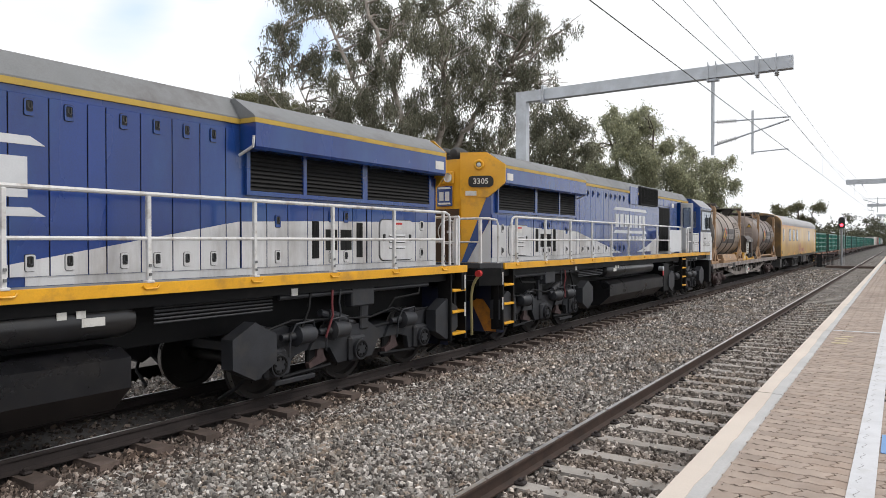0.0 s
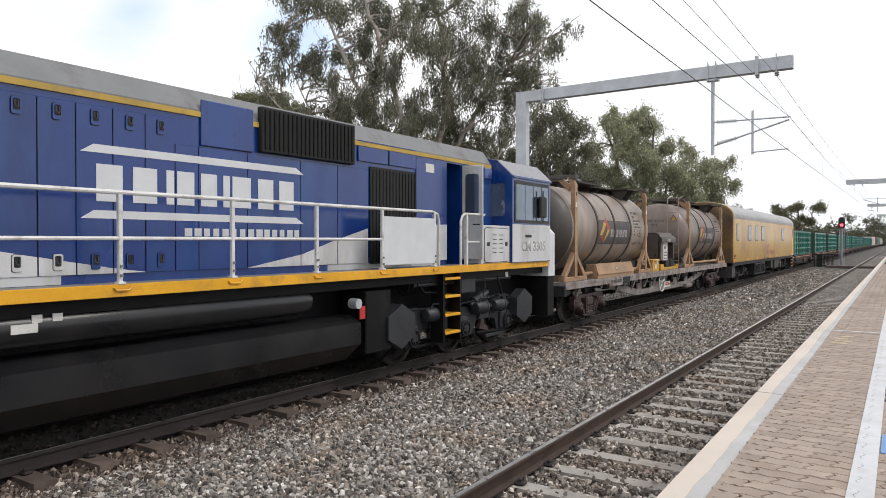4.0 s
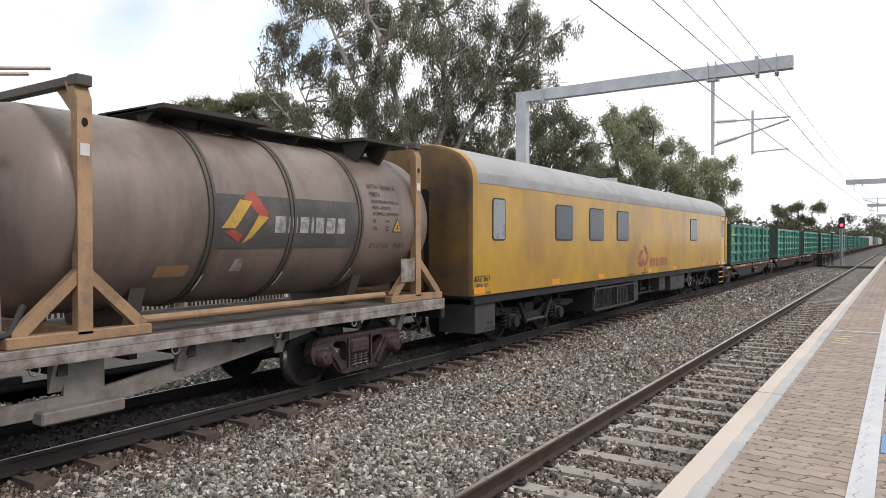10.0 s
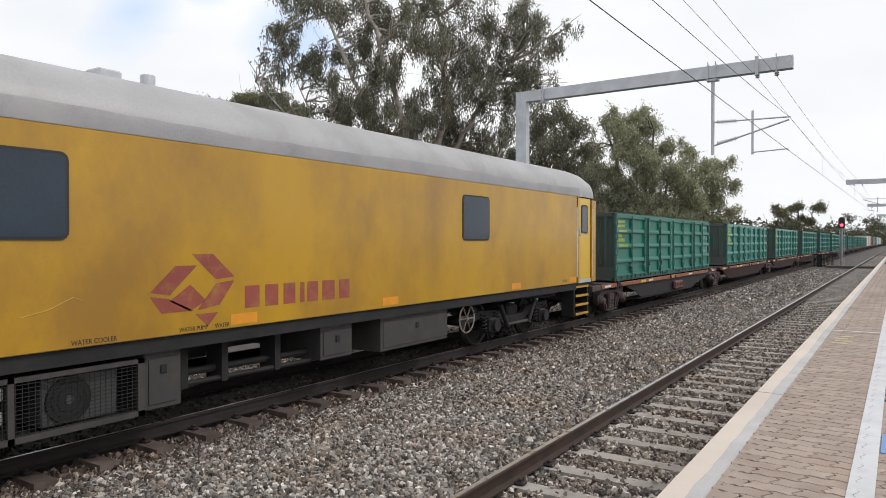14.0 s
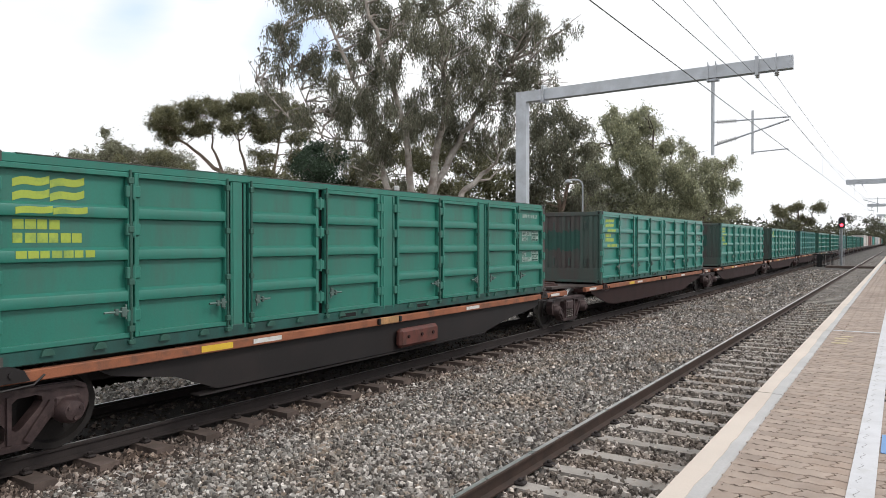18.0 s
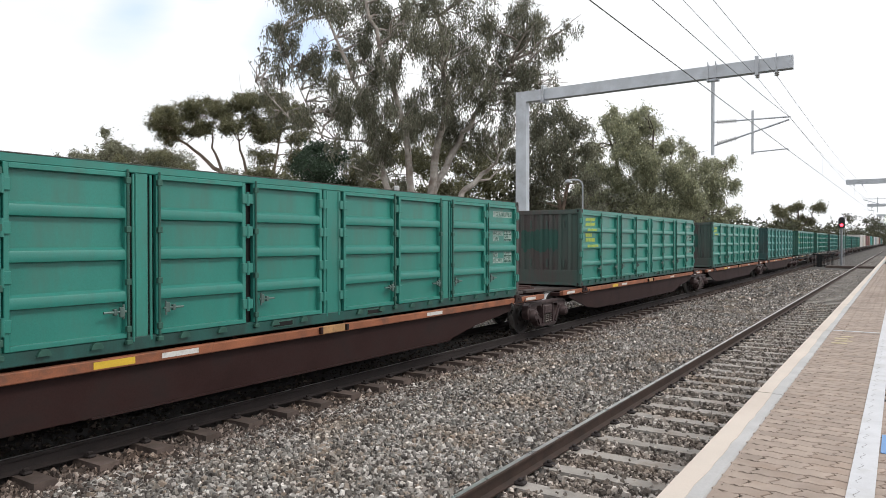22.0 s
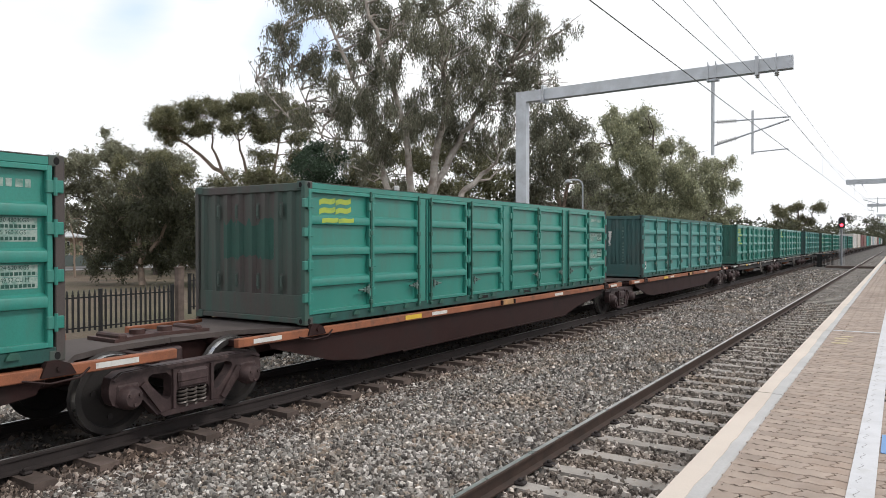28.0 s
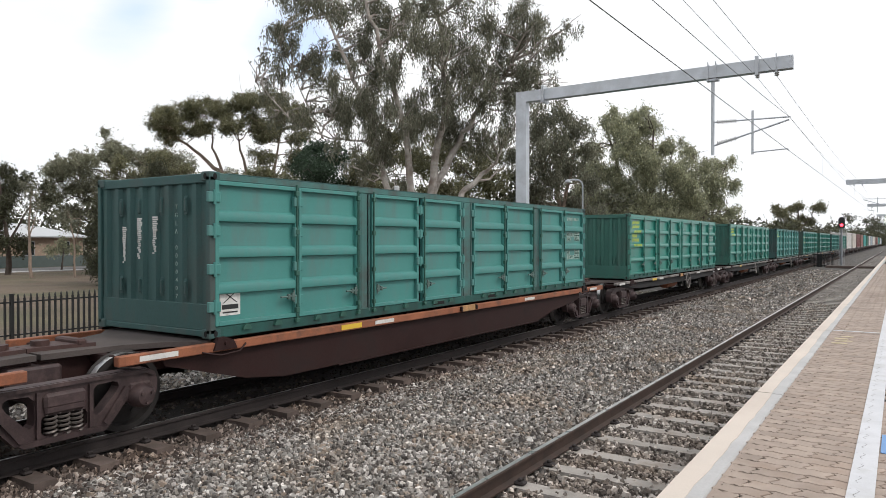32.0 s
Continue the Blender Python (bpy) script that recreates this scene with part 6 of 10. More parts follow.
            part("spoke", G().cyl((1.3, 6.9, 0.66), (1.3, 6.9 + 0.29 * math.cos(a), 0.66 + 0.29 * math.sin(a)), 0.014, 5), PALE_SILL, hw)
    for y in bogies:
        freight_bogie(wg, y, spin, not far)
    return wg


for i, u in enumerate(GREENS):
    a, b = GREENS[max(0, i - 1)], GREENS[min(len(GREENS) - 1, i + 1)]
    if i == 0:
        wg = container_wagon("low brown container wagon with orange side sills", -2.0, CL + 1.82, (-0.13,), True)
        repaint(wg, RUST_BROWN, surf("near_black_wagon_oxide", (0.013, 0.0095, 0.0095), 0.65, 0, 0.3, 2, 0.2, 50, dirt=((0.02, 0.014, 0.013), 0.4, 2)))
        bx = part("brake_box", G().box(1.15, 1.3, 6.3, 7.45, 0.4, 0.72, 0.05), surf("rusty_red_casting", (0.13, 0.04, 0.03), 0.65, 0, 0.25, 3, 0.15, 60, dirt=((0.05, 0.025, 0.02), 0.45, 4)), wg, "rust-red brake casting on the side")
        for y in (6.5, 6.9, 7.25):
            part("bolt", G().cyl((1.3, y, 0.58), (1.32, y, 0.58), 0.03, 8), RUST_BROWN, bx)
    elif i < 4:
        wg = container_wagon("low brown articulated wagon unit with orange side sills", -1.75, CL + 1.8, (-2.1 if i == 1 else -1.92,), True)
    elif i == 4:
        wg = container_wagon("last brown unit of the articulated wagon with orange sills", -1.75, CL + 1.8, (-1.85, CL + 0.2), True)
    elif i == 5:
        wg = container_wagon("dark skeletal container wagon with pale side sills", -1.75, CL + 1.6, (-0.3, CL + 0.3), True, False, True)
    elif i == 6:
        wg = container_wagon("dark skeletal container wagon far down the train", -1.75, CL + 1.6, (-0.3, CL + 0.3), False, True, True)
        spare = wg
    else:
        wg = copy_thing(spare, Matrix.Identity(4))
    ride(wg, u, 0.0)

# ---- mixed containers at the tail ----
def plain_container(label, colour, L, H):
    ct = thing("container", label, "container", "freight containers")
    paint = surf("container_paint_%d_%d_%d" % tuple(int(100 * c) for c in colour), colour, 0.6, 0, 0.12, 1, 0.1, 50, dirt=((0.2, 0.17, 0.15), 0.25, 1.5))
    g = G()
    for x in (-1.22, 1.1):
        for y in (0, L - 0.12):
            g.box(x, x + 0.12, y, y + 0.12, 0, H)
        g.box(x, x + 0.12, 0.1, L - 0.1, H - 0.12, H).box(x, x + 0.12, 0.1, L - 0.1, 0, 0.14)
    part("frame", g, paint, ct)
    row, n = [], int(L / 0.5)
    for k in range(n):
        y = 0.1 + (L - 0.2) * k / n
        d = (L - 0.2) / n
        row += [(1.18, y), (1.18, y + d * 0.4), (1.14, y + d * 0.5), (1.14, y + d * 0.9)]
    row.append((1.18, L - 0.1))
    m = len(row)
    part("side_wall", G().add([(x, y, z) for z in (0.1, H - 0.1) for x, y in row], [(k, k + 1, m + k + 1, m + k) for k in range(m - 1)]), paint, ct)
    part("end_wall", G().box(-1.12, 1.12, 0.03, 0.07, 0.1, H - 0.1).box(-1.12, 1.12, L - 0.07, L - 0.03, 0.1, H - 0.1), paint, ct)
    part("roof", G().box(-1.15, 1.15, 0.05, L - 0.05, H - 0.04, H - 0.02), paint, ct)
    part("back_wall", G().box(-1.19, -1.15, 0.1, L - 0.1, 0.1, H - 0.1), paint, ct)
    return ct


u = 266.5
TAIL = (("white freight container on a flat wagon", (0.62, 0.6, 0.57), 12.19), ("cream freight container on a flat wagon", (0.6, 0.55, 0.5), 12.19), ("maroon freight container with a dusty side", (0.16, 0.05, 0.05), 12.19), ("brown freight container with a dusty side", (0.25, 0.13, 0.11), 12.19), ("teal freight container on a flat wagon", (0.05, 0.3, 0.28), 12.19), ("dark green freight container on a flat wagon", (0.03, 0.14, 0.09), 12.19), ("white freight container with a dusty side", (0.6, 0.58, 0.58), 12.19), ("pale blue freight container on a flat wagon", (0.3, 0.38, 0.42), 12.19))
for k in range(16):
    lab, col, L = TAIL[k % 8]
    ride(plain_container(lab, col, L, 2.59), u, DECK_Z)
    ride(copy_thing(spare, Matrix.Identity(4)), u, 0.0)
    u += 15.4

# ---- flat wagon with fuel tanks and a generator ----
WAGON_GREY = surf("weathered_grey_wagon", (0.24, 0.215, 0.2), 0.75, 0, 0.2, 2.2, 0.15, 60, dirt=((0.12, 0.1, 0.085), 0.5, 3))
DECK_EDGE = surf("scuffed_white_edge", (0.36, 0.33, 0.31), 0.7, 0, 0.2, 2, 0.15, 60, dirt=((0.11, 0.07, 0.055), 0.72, 4))
DECK_FLOOR = surf("worn_deck_floor", (0.11, 0.092, 0.08), 0.85, 0, 0.25, 1.5, 0.2, 60, dirt=((0.28, 0.26, 0.24), 0.35, 1.6))
TANK_GREY = surf("dusty_tank_shell", (0.34, 0.275, 0.226), 0.42, 0.1, 0.12, 1.2, 0.05, 70, dirt=((0.13, 0.102, 0.086), 0.55, 1.3), streak=0.25)
TANK_BROWN = surf("brown_tank_shell", (0.225, 0.175, 0.15), 0.42, 0.1, 0.14, 1.2, 0.05, 70, dirt=((0.1, 0.078, 0.066), 0.5, 1.3), streak=0.25)
# soot, and the shade on the forward-facing dome, painted as one dark colour
TANK_SOOT_SHADE = surf("sooty_shaded_tank_end", (0.085, 0.072, 0.065), 0.5, 0.1, 0.2, 1.0, 0.05, 70, dirt=((0.04, 0.036, 0.034), 0.5, 0.7))
TANK_RING = surf("dark_tank_ring", (0.09, 0.075, 0.065), 0.6, 0.1, 0.2, 2, 0.1, 60)
TAN = surf("tan_frame_paint", (0.36, 0.22, 0.12), 0.65, 0, 0.18, 2.5, 0.1, 60, dirt=((0.13, 0.1, 0.08), 0.35, 3))
WALK_DARK = surf("dark_walkway", (0.05, 0.043, 0.038), 0.8, 0.1, 0.2, 3, 0.2, 60)
BAND_GREY = surf("dark_logo_band", (0.075, 0.068, 0.068), 0.6, 0, 0.2, 2, 0.05, 60, dirt=((0.13, 0.11, 0.1), 0.4, 3))
GOLD = surf("faded_gold_decal", (0.55, 0.33, 0.06), 0.6, 0, 0.15, 4, 0.02, 60, dirt=((0.3, 0.22, 0.1), 0.3, 6))
CRIMSON = surf("faded_red_decal", (0.4, 0.07, 0.045), 0.6, 0, 0.15, 4, 0.02, 60, dirt=((0.25, 0.14, 0.1), 0.35, 6))
GEN_GREY = surf("charcoal_cabinet", (0.085, 0.07, 0.063), 0.5, 0.1, 0.12, 2, 0.08, 70)
MACHINE_YELLOW = surf("machine_yellow", (0.56, 0.3, 0.025), 0.5, 0, 0.12, 3, 0.08, 60, dirt=((0.2, 0.12, 0.06), 0.35, 4))
CAR_YELLOW = surf("dusty_yellow_paint", (0.52, 0.288, 0.006), 0.4, 0, 0.1, 0.6, 0.015, 50, dirt=((0.3, 0.15, 0.022), 0.6, 0.55), streak=0.7, coat=0.4)
CAR_ROOF = surf("silver_roof_paint", (0.4, 0.395, 0.4), 0.5, 0.15, 0.12, 0.9, 0.1, 40, dirt=((0.28, 0.27, 0.26), 0.4, 1.0))
# grime plus the shade between the vehicles, both in the end's colour
CAR_END_SHADE = surf("grimy_shaded_yellow_end", (0.17, 0.09, 0.018), 0.65, 0, 0.25, 1.0, 0.08, 50, dirt=((0.035, 0.024, 0.016), 0.65, 0.8))
UNDER_GREY = surf("underframe_grey", (0.028, 0.027, 0.028), 0.7, 0.1, 0.2, 2.5, 0.15, 60, dirt=((0.045, 0.039, 0.035), 0.35, 3))
BOX_GREY = surf("equipment_box_grey", (0.05, 0.047, 0.047), 0.65, 0, 0.15, 2.5, 0.1, 60, dirt=((0.075, 0.066, 0.058), 0.4, 3))
RUBBER = surf("window_rubber", (0.025, 0.025, 0.026), 0.6, 0, 0.1, 4, 0.05, 60)
CAB_GLASS = surf("cab_glass", (0.2, 0.24, 0.29), 0.05, 0.75, 0.15, 1.5, 0, 30)
# the reflected sky's blue is painted into the pane colour
SKY_TINT = surf("sky_tinted_glass", (0.017, 0.031, 0.05), 0.08, 0, 0.2, 1.2, 0, 30)
MILK = surf("frosted_pane", (0.27, 0.29, 0.305), 0.3, 0, 0.08, 2, 0, 30)
ORANGE_MARK = surf("orange_mark", (0.75, 0.3, 0.02), 0.5, 0, 0.1, 4, 0.02, 60)
FADE_RED = surf("faded_red_emblem", (0.3, 0.07, 0.05), 0.5, 0, 0.15, 3, 0.02, 60, dirt=((0.36, 0.17, 0.05), 0.35, 4))
MESH_STEEL = surf("wire_mesh_steel", (0.03, 0.03, 0.03), 0.6, 0.4, 0.1, 3, 0.05, 60)


COOLER_GREY = surf("cooler_casing", (0.095, 0.095, 0.095), 0.6, 0, 0.12, 3, 0.05, 60, dirt=((0.06, 0.055, 0.05), 0.4, 4))
CHIPPED = surf("chipped_white_letters", (0.4, 0.37, 0.36), 0.6, 0, 0.15, 4, 0.02, 60, dirt=((0.08, 0.075, 0.075), 0.45, 9))


def flat_wagon():
    L = 19.55
    wg = thing("flat_wagon", "weathered grey flat wagon with a handbrake wheel", "wagon")
    part("deck", G().box(-1.3, 1.3, 0, L, 1.08, 1.165, 0.008), DECK_EDGE, wg, "scuffed pale deck edge")
    part("deck_floor", G().box(-1.27, 1.27, 0.03, L - 0.03, 1.1, 1.1665), DECK_FLOOR, wg, "dark worn deck plates")
    part("centre_sill", G().box(-0.3, 0.3, 0.1, L - 0.1, 0.86, 1.08, 0.02), UNDER_GREY, wg)
    for s in (1, -1):
        a, b = sorted((s * 1.0, s * 1.06))
        e0, e1 = sorted((s * 1.22, s * 1.3))
        part("side_channel", G().box(e0, e1, 0.02, L - 0.02, 0.98, 1.08), DECK_EDGE, wg)
        low = [(2.65, 1.08), (2.65, 0.98), (3.9, 0.78), (6.5, 0.42), (13.05, 0.42), (15.65, 0.78), (16.9, 0.98), (16.9, 1.08), (16.2, 1.08), (15.3, 0.96), (12.9, 0.6), (6.65, 0.6), (4.25, 0.96), (3.35, 1.08)]
        if s < 0:
            low = [(y, min(1.08, z + 0.24)) for y, z in low]
        part("truss_chord", G().prism(low, "x", a, b), WAGON_GREY, wg, "fish-bellied lower chord")
        for y0, y1 in ((4.55, 5.3), (6.55, 7.0), (8.0, 8.35), (9.5, 9.95), (10.9, 11.5), (12.6, 13.05), (14.25, 15.05)):
            part("web_plate", G().box(a + 0.004, b - 0.004, y0, y1, (0.55 if s > 0 else 0.8) if 5.5 < y0 < 13.5 else 0.8 if s > 0 else 0.95, 1.08), WAGON_GREY, wg)
        part("web_plate", G().box(a + 0.006, b - 0.006, 8.35, 9.5, 0.55 if s > 0 else 0.82, 0.78 if s > 0 else 0.9), WAGON_GREY, wg)
        for y in (1.2, 4.4, 5.9, 7.2, 8.2, 9.58, 11.45, 12.5, 14.0, 15.6, 18.4):
            part("deck_bracket", G().prism([(s * 1.06, 1.08), (s * 1.24, 1.08), (s * 1.08, 0.66), (s * 1.06, 0.66)], "y", y - 0.07, y + 0.07), WAGON_GREY, wg)
        part("jacking_pad", G().box(*sorted((s * 1.0, s * 1.22)), 12.3, 13.2, 0.36, 0.5, 0.02), WAGON_GREY, wg)
        for k in range(12):
            part("lashing_ring", G().ring((s * 1.27, 1.0 + k * 1.6, 0.95), 0.05, 0.012, "x", 12, 5), WAGON_GREY, wg)
        part("end_corner", G().box(*sorted((s * 0.9, s * 1.215)), -0.02, 0.5, 0.82, 1.075, 0.02), UNDER_GREY, wg)
    part("headstock", G().box(-1.28, 1.28, -0.03, 0.1, 0.8, 1.08, 0.01), UNDER_GREY, wg)
    part("headstock", G().box(-1.28, 1.28, L - 0.1, L + 0.03, 0.8, 1.08, 0.01), UNDER_GREY, wg)
    for k in range(22):
        y = 1.6 + k * 0.78
        part("crossmember", G().box(-1.2, 1.2, y - 0.05, y + 0.05, 0.9 if k % 2 else 0.84, 1.08), DARK_FRAME, wg)
    part("brake_rigging", G().cyl((0.85, 5.0, 0.74), (0.85, 14.6, 0.74), 0.03, 8).cyl((0.6, 5.0, 0.66), (0.6, 15.2, 0.66), 0.02, 6).box(0.5, 0.85, 7.4, 8.2, 0.65, 0.95, 0.02), DARK_FRAME, wg)
    hw = part("handbrake_wheel", G().ring((1.2, 8.86, 0.74), 0.32, 0.024, "x", 30, 7).cyl((1.1, 8.86, 0.74), (1.24, 8.86, 0.74), 0.05, 10), SIGN_WHITE, wg, "pale spoked handbrake wheel")
    for k in range(5):
        a = k * 1.2566 + 0.3
        part("spoke", G().cyl((1.2, 8.86, 0.74), (1.2, 8.86 + 0.31 * math.cos(a), 0.74 + 0.31 * math.sin(a)), 0.016, 6), SIGN_WHITE, hw)
    sg = part("speed_sign", G().box(1.062, 1.068, 9.72, 10.44, 0.51, 0.72), SIGN_WHITE, wg, "white board with red lettering")
    words("110 KMH", 0.185, RED_INK, sg, on_side(1.069, 10.08, 0.615), 0.002, stretch=0.86, bold=0.003)
    sg = part("valve_plate", G().box(1.062, 1.067, 10.6, 11.2, 0.52, 0.64), WAGON_GREY, wg)
    words("AIR RELEASE", 0.085, INK, sg, on_side(1.068, 10.9, 0.58), 0.002)
    part("release_rod", G().cyl((1.2, 11.25, 1.0), (1.1, 11.28, 0.55), 0.012, 6), UNDER_GREY, wg)
    sg = part("number_board", G().box(1.301, 1.307, 3.2, 4.3, 0.90, 1.14), DECK_EDGE, wg)
    bars(sg, 1.308, 3.25, 0.98, 1.0, 0.1, 1, 12, BAND_GREY)
    part("data_panel", G().box(1.301, 1.306, 4.35, 5.0, 0.92, 1.13), UNDER_GREY, wg, "dark data panel")
    words("B", 0.16, INK, wg, on_front(1.14, -0.032, 0.93), 0.002)
    part("drawgear", G().box(-0.18, 0.18, -0.75, 0.1, 0.72, 0.98, 0.03), BOGIE_STEEL, wg)
    part("drawgear", G().box(-0.18, 0.18, L - 0.1, L + 0.75, 0.72, 0.98, 0.03), BOGIE_STEEL, wg)
    part("brake_hose", G().tube([(0.5, L, 0.9), (0.55, L + 0.2, 0.6), (0.4, L + 0.45, 0.42), (0.1, L + 0.6, 0.55)], 0.03, 7), RUBBER, wg)
    part("air_tank", G().lathe([(0.03, 4.2), (0.14, 4.26), (0.16, 4.4), (0.16, 5.2), (0.14, 5.34), (0.03, 5.4)], (0.7, 0, 0.88), "y", 16), UNDER_GREY, wg)
    freight_bogie(wg, 2.15)
    freight_bogie(wg, 17.35)
    return wg


ride(flat_wagon(), 33.15)

TR, TZ = 1.2, 1.405      # tank radius, height of its axis over the deck


def shell(y, z, lift=0.004):
    return (math.sqrt(max(0.0, (TR + lift) ** 2 - (z - TZ) ** 2)), y, z)


def decal(parent, name, quad, material, lift, n=6, label=""):
    """A flat emblem shape laid on the tank's shell; quad: four (y, z) corners."""
    g = G()
    (a, b, c, d) = quad
    vs = []
    for i in range(n + 1):
        t = i / n
        l = (a[0] + (d[0] - a[0]) * t, a[1] + (d[1] - a[1]) * t)
        r = (b[0] + (c[0] - b[0]) * t, b[1] + (c[1] - b[1]) * t)
        vs += [shell(*l, lift), shell(*r, lift)]
    for i in range(n + 1):
        t = i / n
        l = (a[0] + (d[0] - a[0]) * t, a[1] + (d[1] - a[1]) * t)
        r = (b[0] + (c[0] - b[0]) * t, b[1] + (c[1] - b[1]) * t)
        vs += [shell(*l, lift - 0.003), shell(*r, lift - 0.003)]
    k = 2 * (n + 1)
    fs = [(2 * i, 2 * i + 1, 2 * i + 3, 2 * i + 2) for i in range(n)] + [(k + 2 * i, k + 2 * i + 2, k + 2 * i + 3, k + 2 * i + 1) for i in range(n)]
    for i in range(n):
        fs += [(2 * i, 2 * i + 2, k + 2 * i + 2, k + 2 * i), (2 * i + 1, k + 2 * i + 1, k + 2 * i + 3, 2 * i + 3)]
    return part(name, g.add(vs, fs), material, parent, label, smooth=60)


def tank_container(label, serial, shell_paint, dome_paint):
    tk = thing("tank_container", label, "tank", "fuel tanks")
    prof = []
    for a in np.linspace(0, math.pi / 2, 9):
        prof.append((max(0.02, TR * math.sin(a)), 0.72 - 0.62 * math.cos(a)))
    prof += [(r, 7.9 - y) for r, y in reversed(prof)]
    part("shell", G().lathe(prof[8:], (0, 0, TZ), "y", 56), shell_paint, tk, smooth=50)
    part("front_dome", G().lathe(prof[:9], (0, 0, TZ), "y", 56), dome_paint, tk, "rounded front end of the tank", smooth=50)
    for y in (2.56, 3.94, 5.42):
        part("ring", G().lathe([(TR - 0.01, y - 0.06), (TR + 0.022, y - 0.055), (TR + 0.022, y - 0.015), (TR + 0.008, y - 0.01), (TR + 0.008, y + 0.01), (TR + 0.022, y + 0.015), (TR + 0.022, y + 0.055), (TR - 0.01, y + 0.06)], (0, 0, TZ), "y", 48), TANK_RING, tk, "dark strap round the shell")
    for y in (0.92, 6.98):
        for s in (1, -1):
            p = part("post", G().prism([(s * 1.1, 0.08), (s * 1.22, 0.08), (s * 1.22, 2.54), (s * 1.12, 2.74), (s * 0.98, 2.74), (s * 1.1, 2.48)], "y", y - 0.08, y + 0.08), TAN, tk, "tan frame post")
            part("corner_casting", G().box(*sorted((s * 1.04, s * 1.22)), y - 0.09, y + 0.09, 2.68, 2.8, 0.012), TANK_RING, p)
            part("post_hole", G().prism([(y + 0.035 * math.cos(a), 2.3 + 0.05 * math.sin(a)) for a in np.linspace(0, 6.283, 11)[:-1]], "x", *sorted((s * 1.221, s * 1.224))), HOLE, p)
            part("data_sticker", G().box(*sorted((s * 1.221, s * 1.224)), y - 0.05, y + 0.05, 1.95, 2.08), SIGN_WHITE, p)
            for k in (1, -1):
                part("brace", G().prism([(y + k * 0.06, 0.62), (y + k * 0.06, 0.78), (y + k * 0.72, 0.16), (y + k * 0.72, 0.04), (y + k * 0.62, 0.08)], "x", *sorted((s * 1.1, s * 1.2))), TAN, tk, "slanting tan brace")
            part("foot_rail", G().box(*sorted((s * 1.06, s * 1.22)), y - 0.78, y + 0.78, 0.0, 0.12, 0.012), TAN, tk)
        part("top_beam", G().box(-1.06, 1.06, y - 0.06, y + 0.06, 2.7, 2.8, 0.01), TANK_RING, tk)
        part("bottom_beam", G().box(-1.1, 1.1, y - 0.06, y + 0.06, 0.0, 0.14, 0.01), TAN, tk)
    for s in (1, -1):
        part("gusset", G().prism([(s * 1.08, 2.52), (s * 0.75, 2.74), (s * 0.6, 2.74), (s * 1.0, 2.37)], "y", 0.94, 1.02), TAN, tk)
        part("base_pipe", G().cyl((s * 1.12, 1.6, 0.16), (s * 1.12, 6.1, 0.16), 0.05, 10), TAN, tk)
    part("walkway", G().box(-0.5, 0.4, 2.2, 6.8, 2.72, 2.75).box(-0.7, 0.74, 2.2, 3.95, 2.715, 2.77).box(-0.9, 0.98, 5.75, 6.86, 2.715, 2.76), WALK_DARK, tk, "dark walkway grating on top")
    for y in (5.9, 6.5):
        part("walkway_bracket", G().prism([(0.4, 2.715), (0.96, 2.715), (0.7, 2.38), (0.5, 2.48)], "y", y - 0.03, y + 0.03), WALK_DARK, tk)
    for yw in (2.3, 3.1, 3.85, 4.9, 6.6):
        part("walkway_stay", G().prism([(0.1, 2.58), (0.2, 2.55), (0.4, 2.72), (0.0, 2.72)], "y", yw - 0.015, yw + 0.015), WALK_DARK, tk)
    part("manhole", G().lathe([(0.02, 2.8), (0.24, 2.79), (0.26, 2.7), (0.26, 2.55)], (0, 3.0, 0), "z", 20), WALK_DARK, tk)
    for y in (1.7, 5.7):
        part("saddle", G().prism([(-0.6, 0.0), (0.6, 0.0), (0.8, 0.5), (-0.8, 0.5)], "y", y, y + 0.2), TANK_RING, tk)
    for y in (2.6, 3.98, 5.46):
        decal(tk, "chafe_mark", [(y - 0.012, 0.42), (y + 0.012, 0.42), (y + 0.012, 0.62), (y - 0.012, 0.62)], SIGN_WHITE, 0.026, 3, "small white mark on the strap")
    decal(tk, "faded_label", [(1.9, 0.62), (2.35, 0.62), (2.35, 0.76), (1.9, 0.76)], TAN, 0.006, 4, "faded orange label")
    decal(tk, "scuffed_patch", [(3.0, 0.66), (3.2, 0.66), (3.16, 0.82), (3.04, 0.82)], CHIPPED, 0.006, 4, "scuffed pale patch")
    band = decal(tk, "logo_band", [(2.62, 0.96), (5.36, 0.96), (5.36, 1.66), (2.62, 1.66)], BAND_GREY, 0.006, 8, "dark band with a faded emblem")
    em = 2.7
    for name, q, m in (("emblem_gold", [(0.0, 1.22), (0.22, 1.22), (0.5, 1.58), (0.3, 1.6)], GOLD), ("emblem_gold", [(0.36, 1.02), (0.5, 1.1), (0.78, 1.38), (0.6, 1.4)], GOLD), ("emblem_red", [(0.36, 1.62), (0.52, 1.74), (0.78, 1.44), (0.7, 1.32)], CRIMSON), ("emblem_red", [(0.04, 1.18), (0.2, 1.2), (0.36, 1.14), (0.3, 1.04)], CRIMSON)):
        decal(band, name, [(em + y, z) for y, z in q], m, 0.0105)
    y = 3.6
    for k, w in enumerate((0.22, 0.19, 0.19, 0.06, 0.19, 0.21, 0.19)):
        decal(band, "name_bar", [(y, 1.17), (y + w * 0.9, 1.17), (y + w * 0.9, 1.4), (y, 1.4)], CHIPPED, 0.0105, 4)
        y += w + 0.035
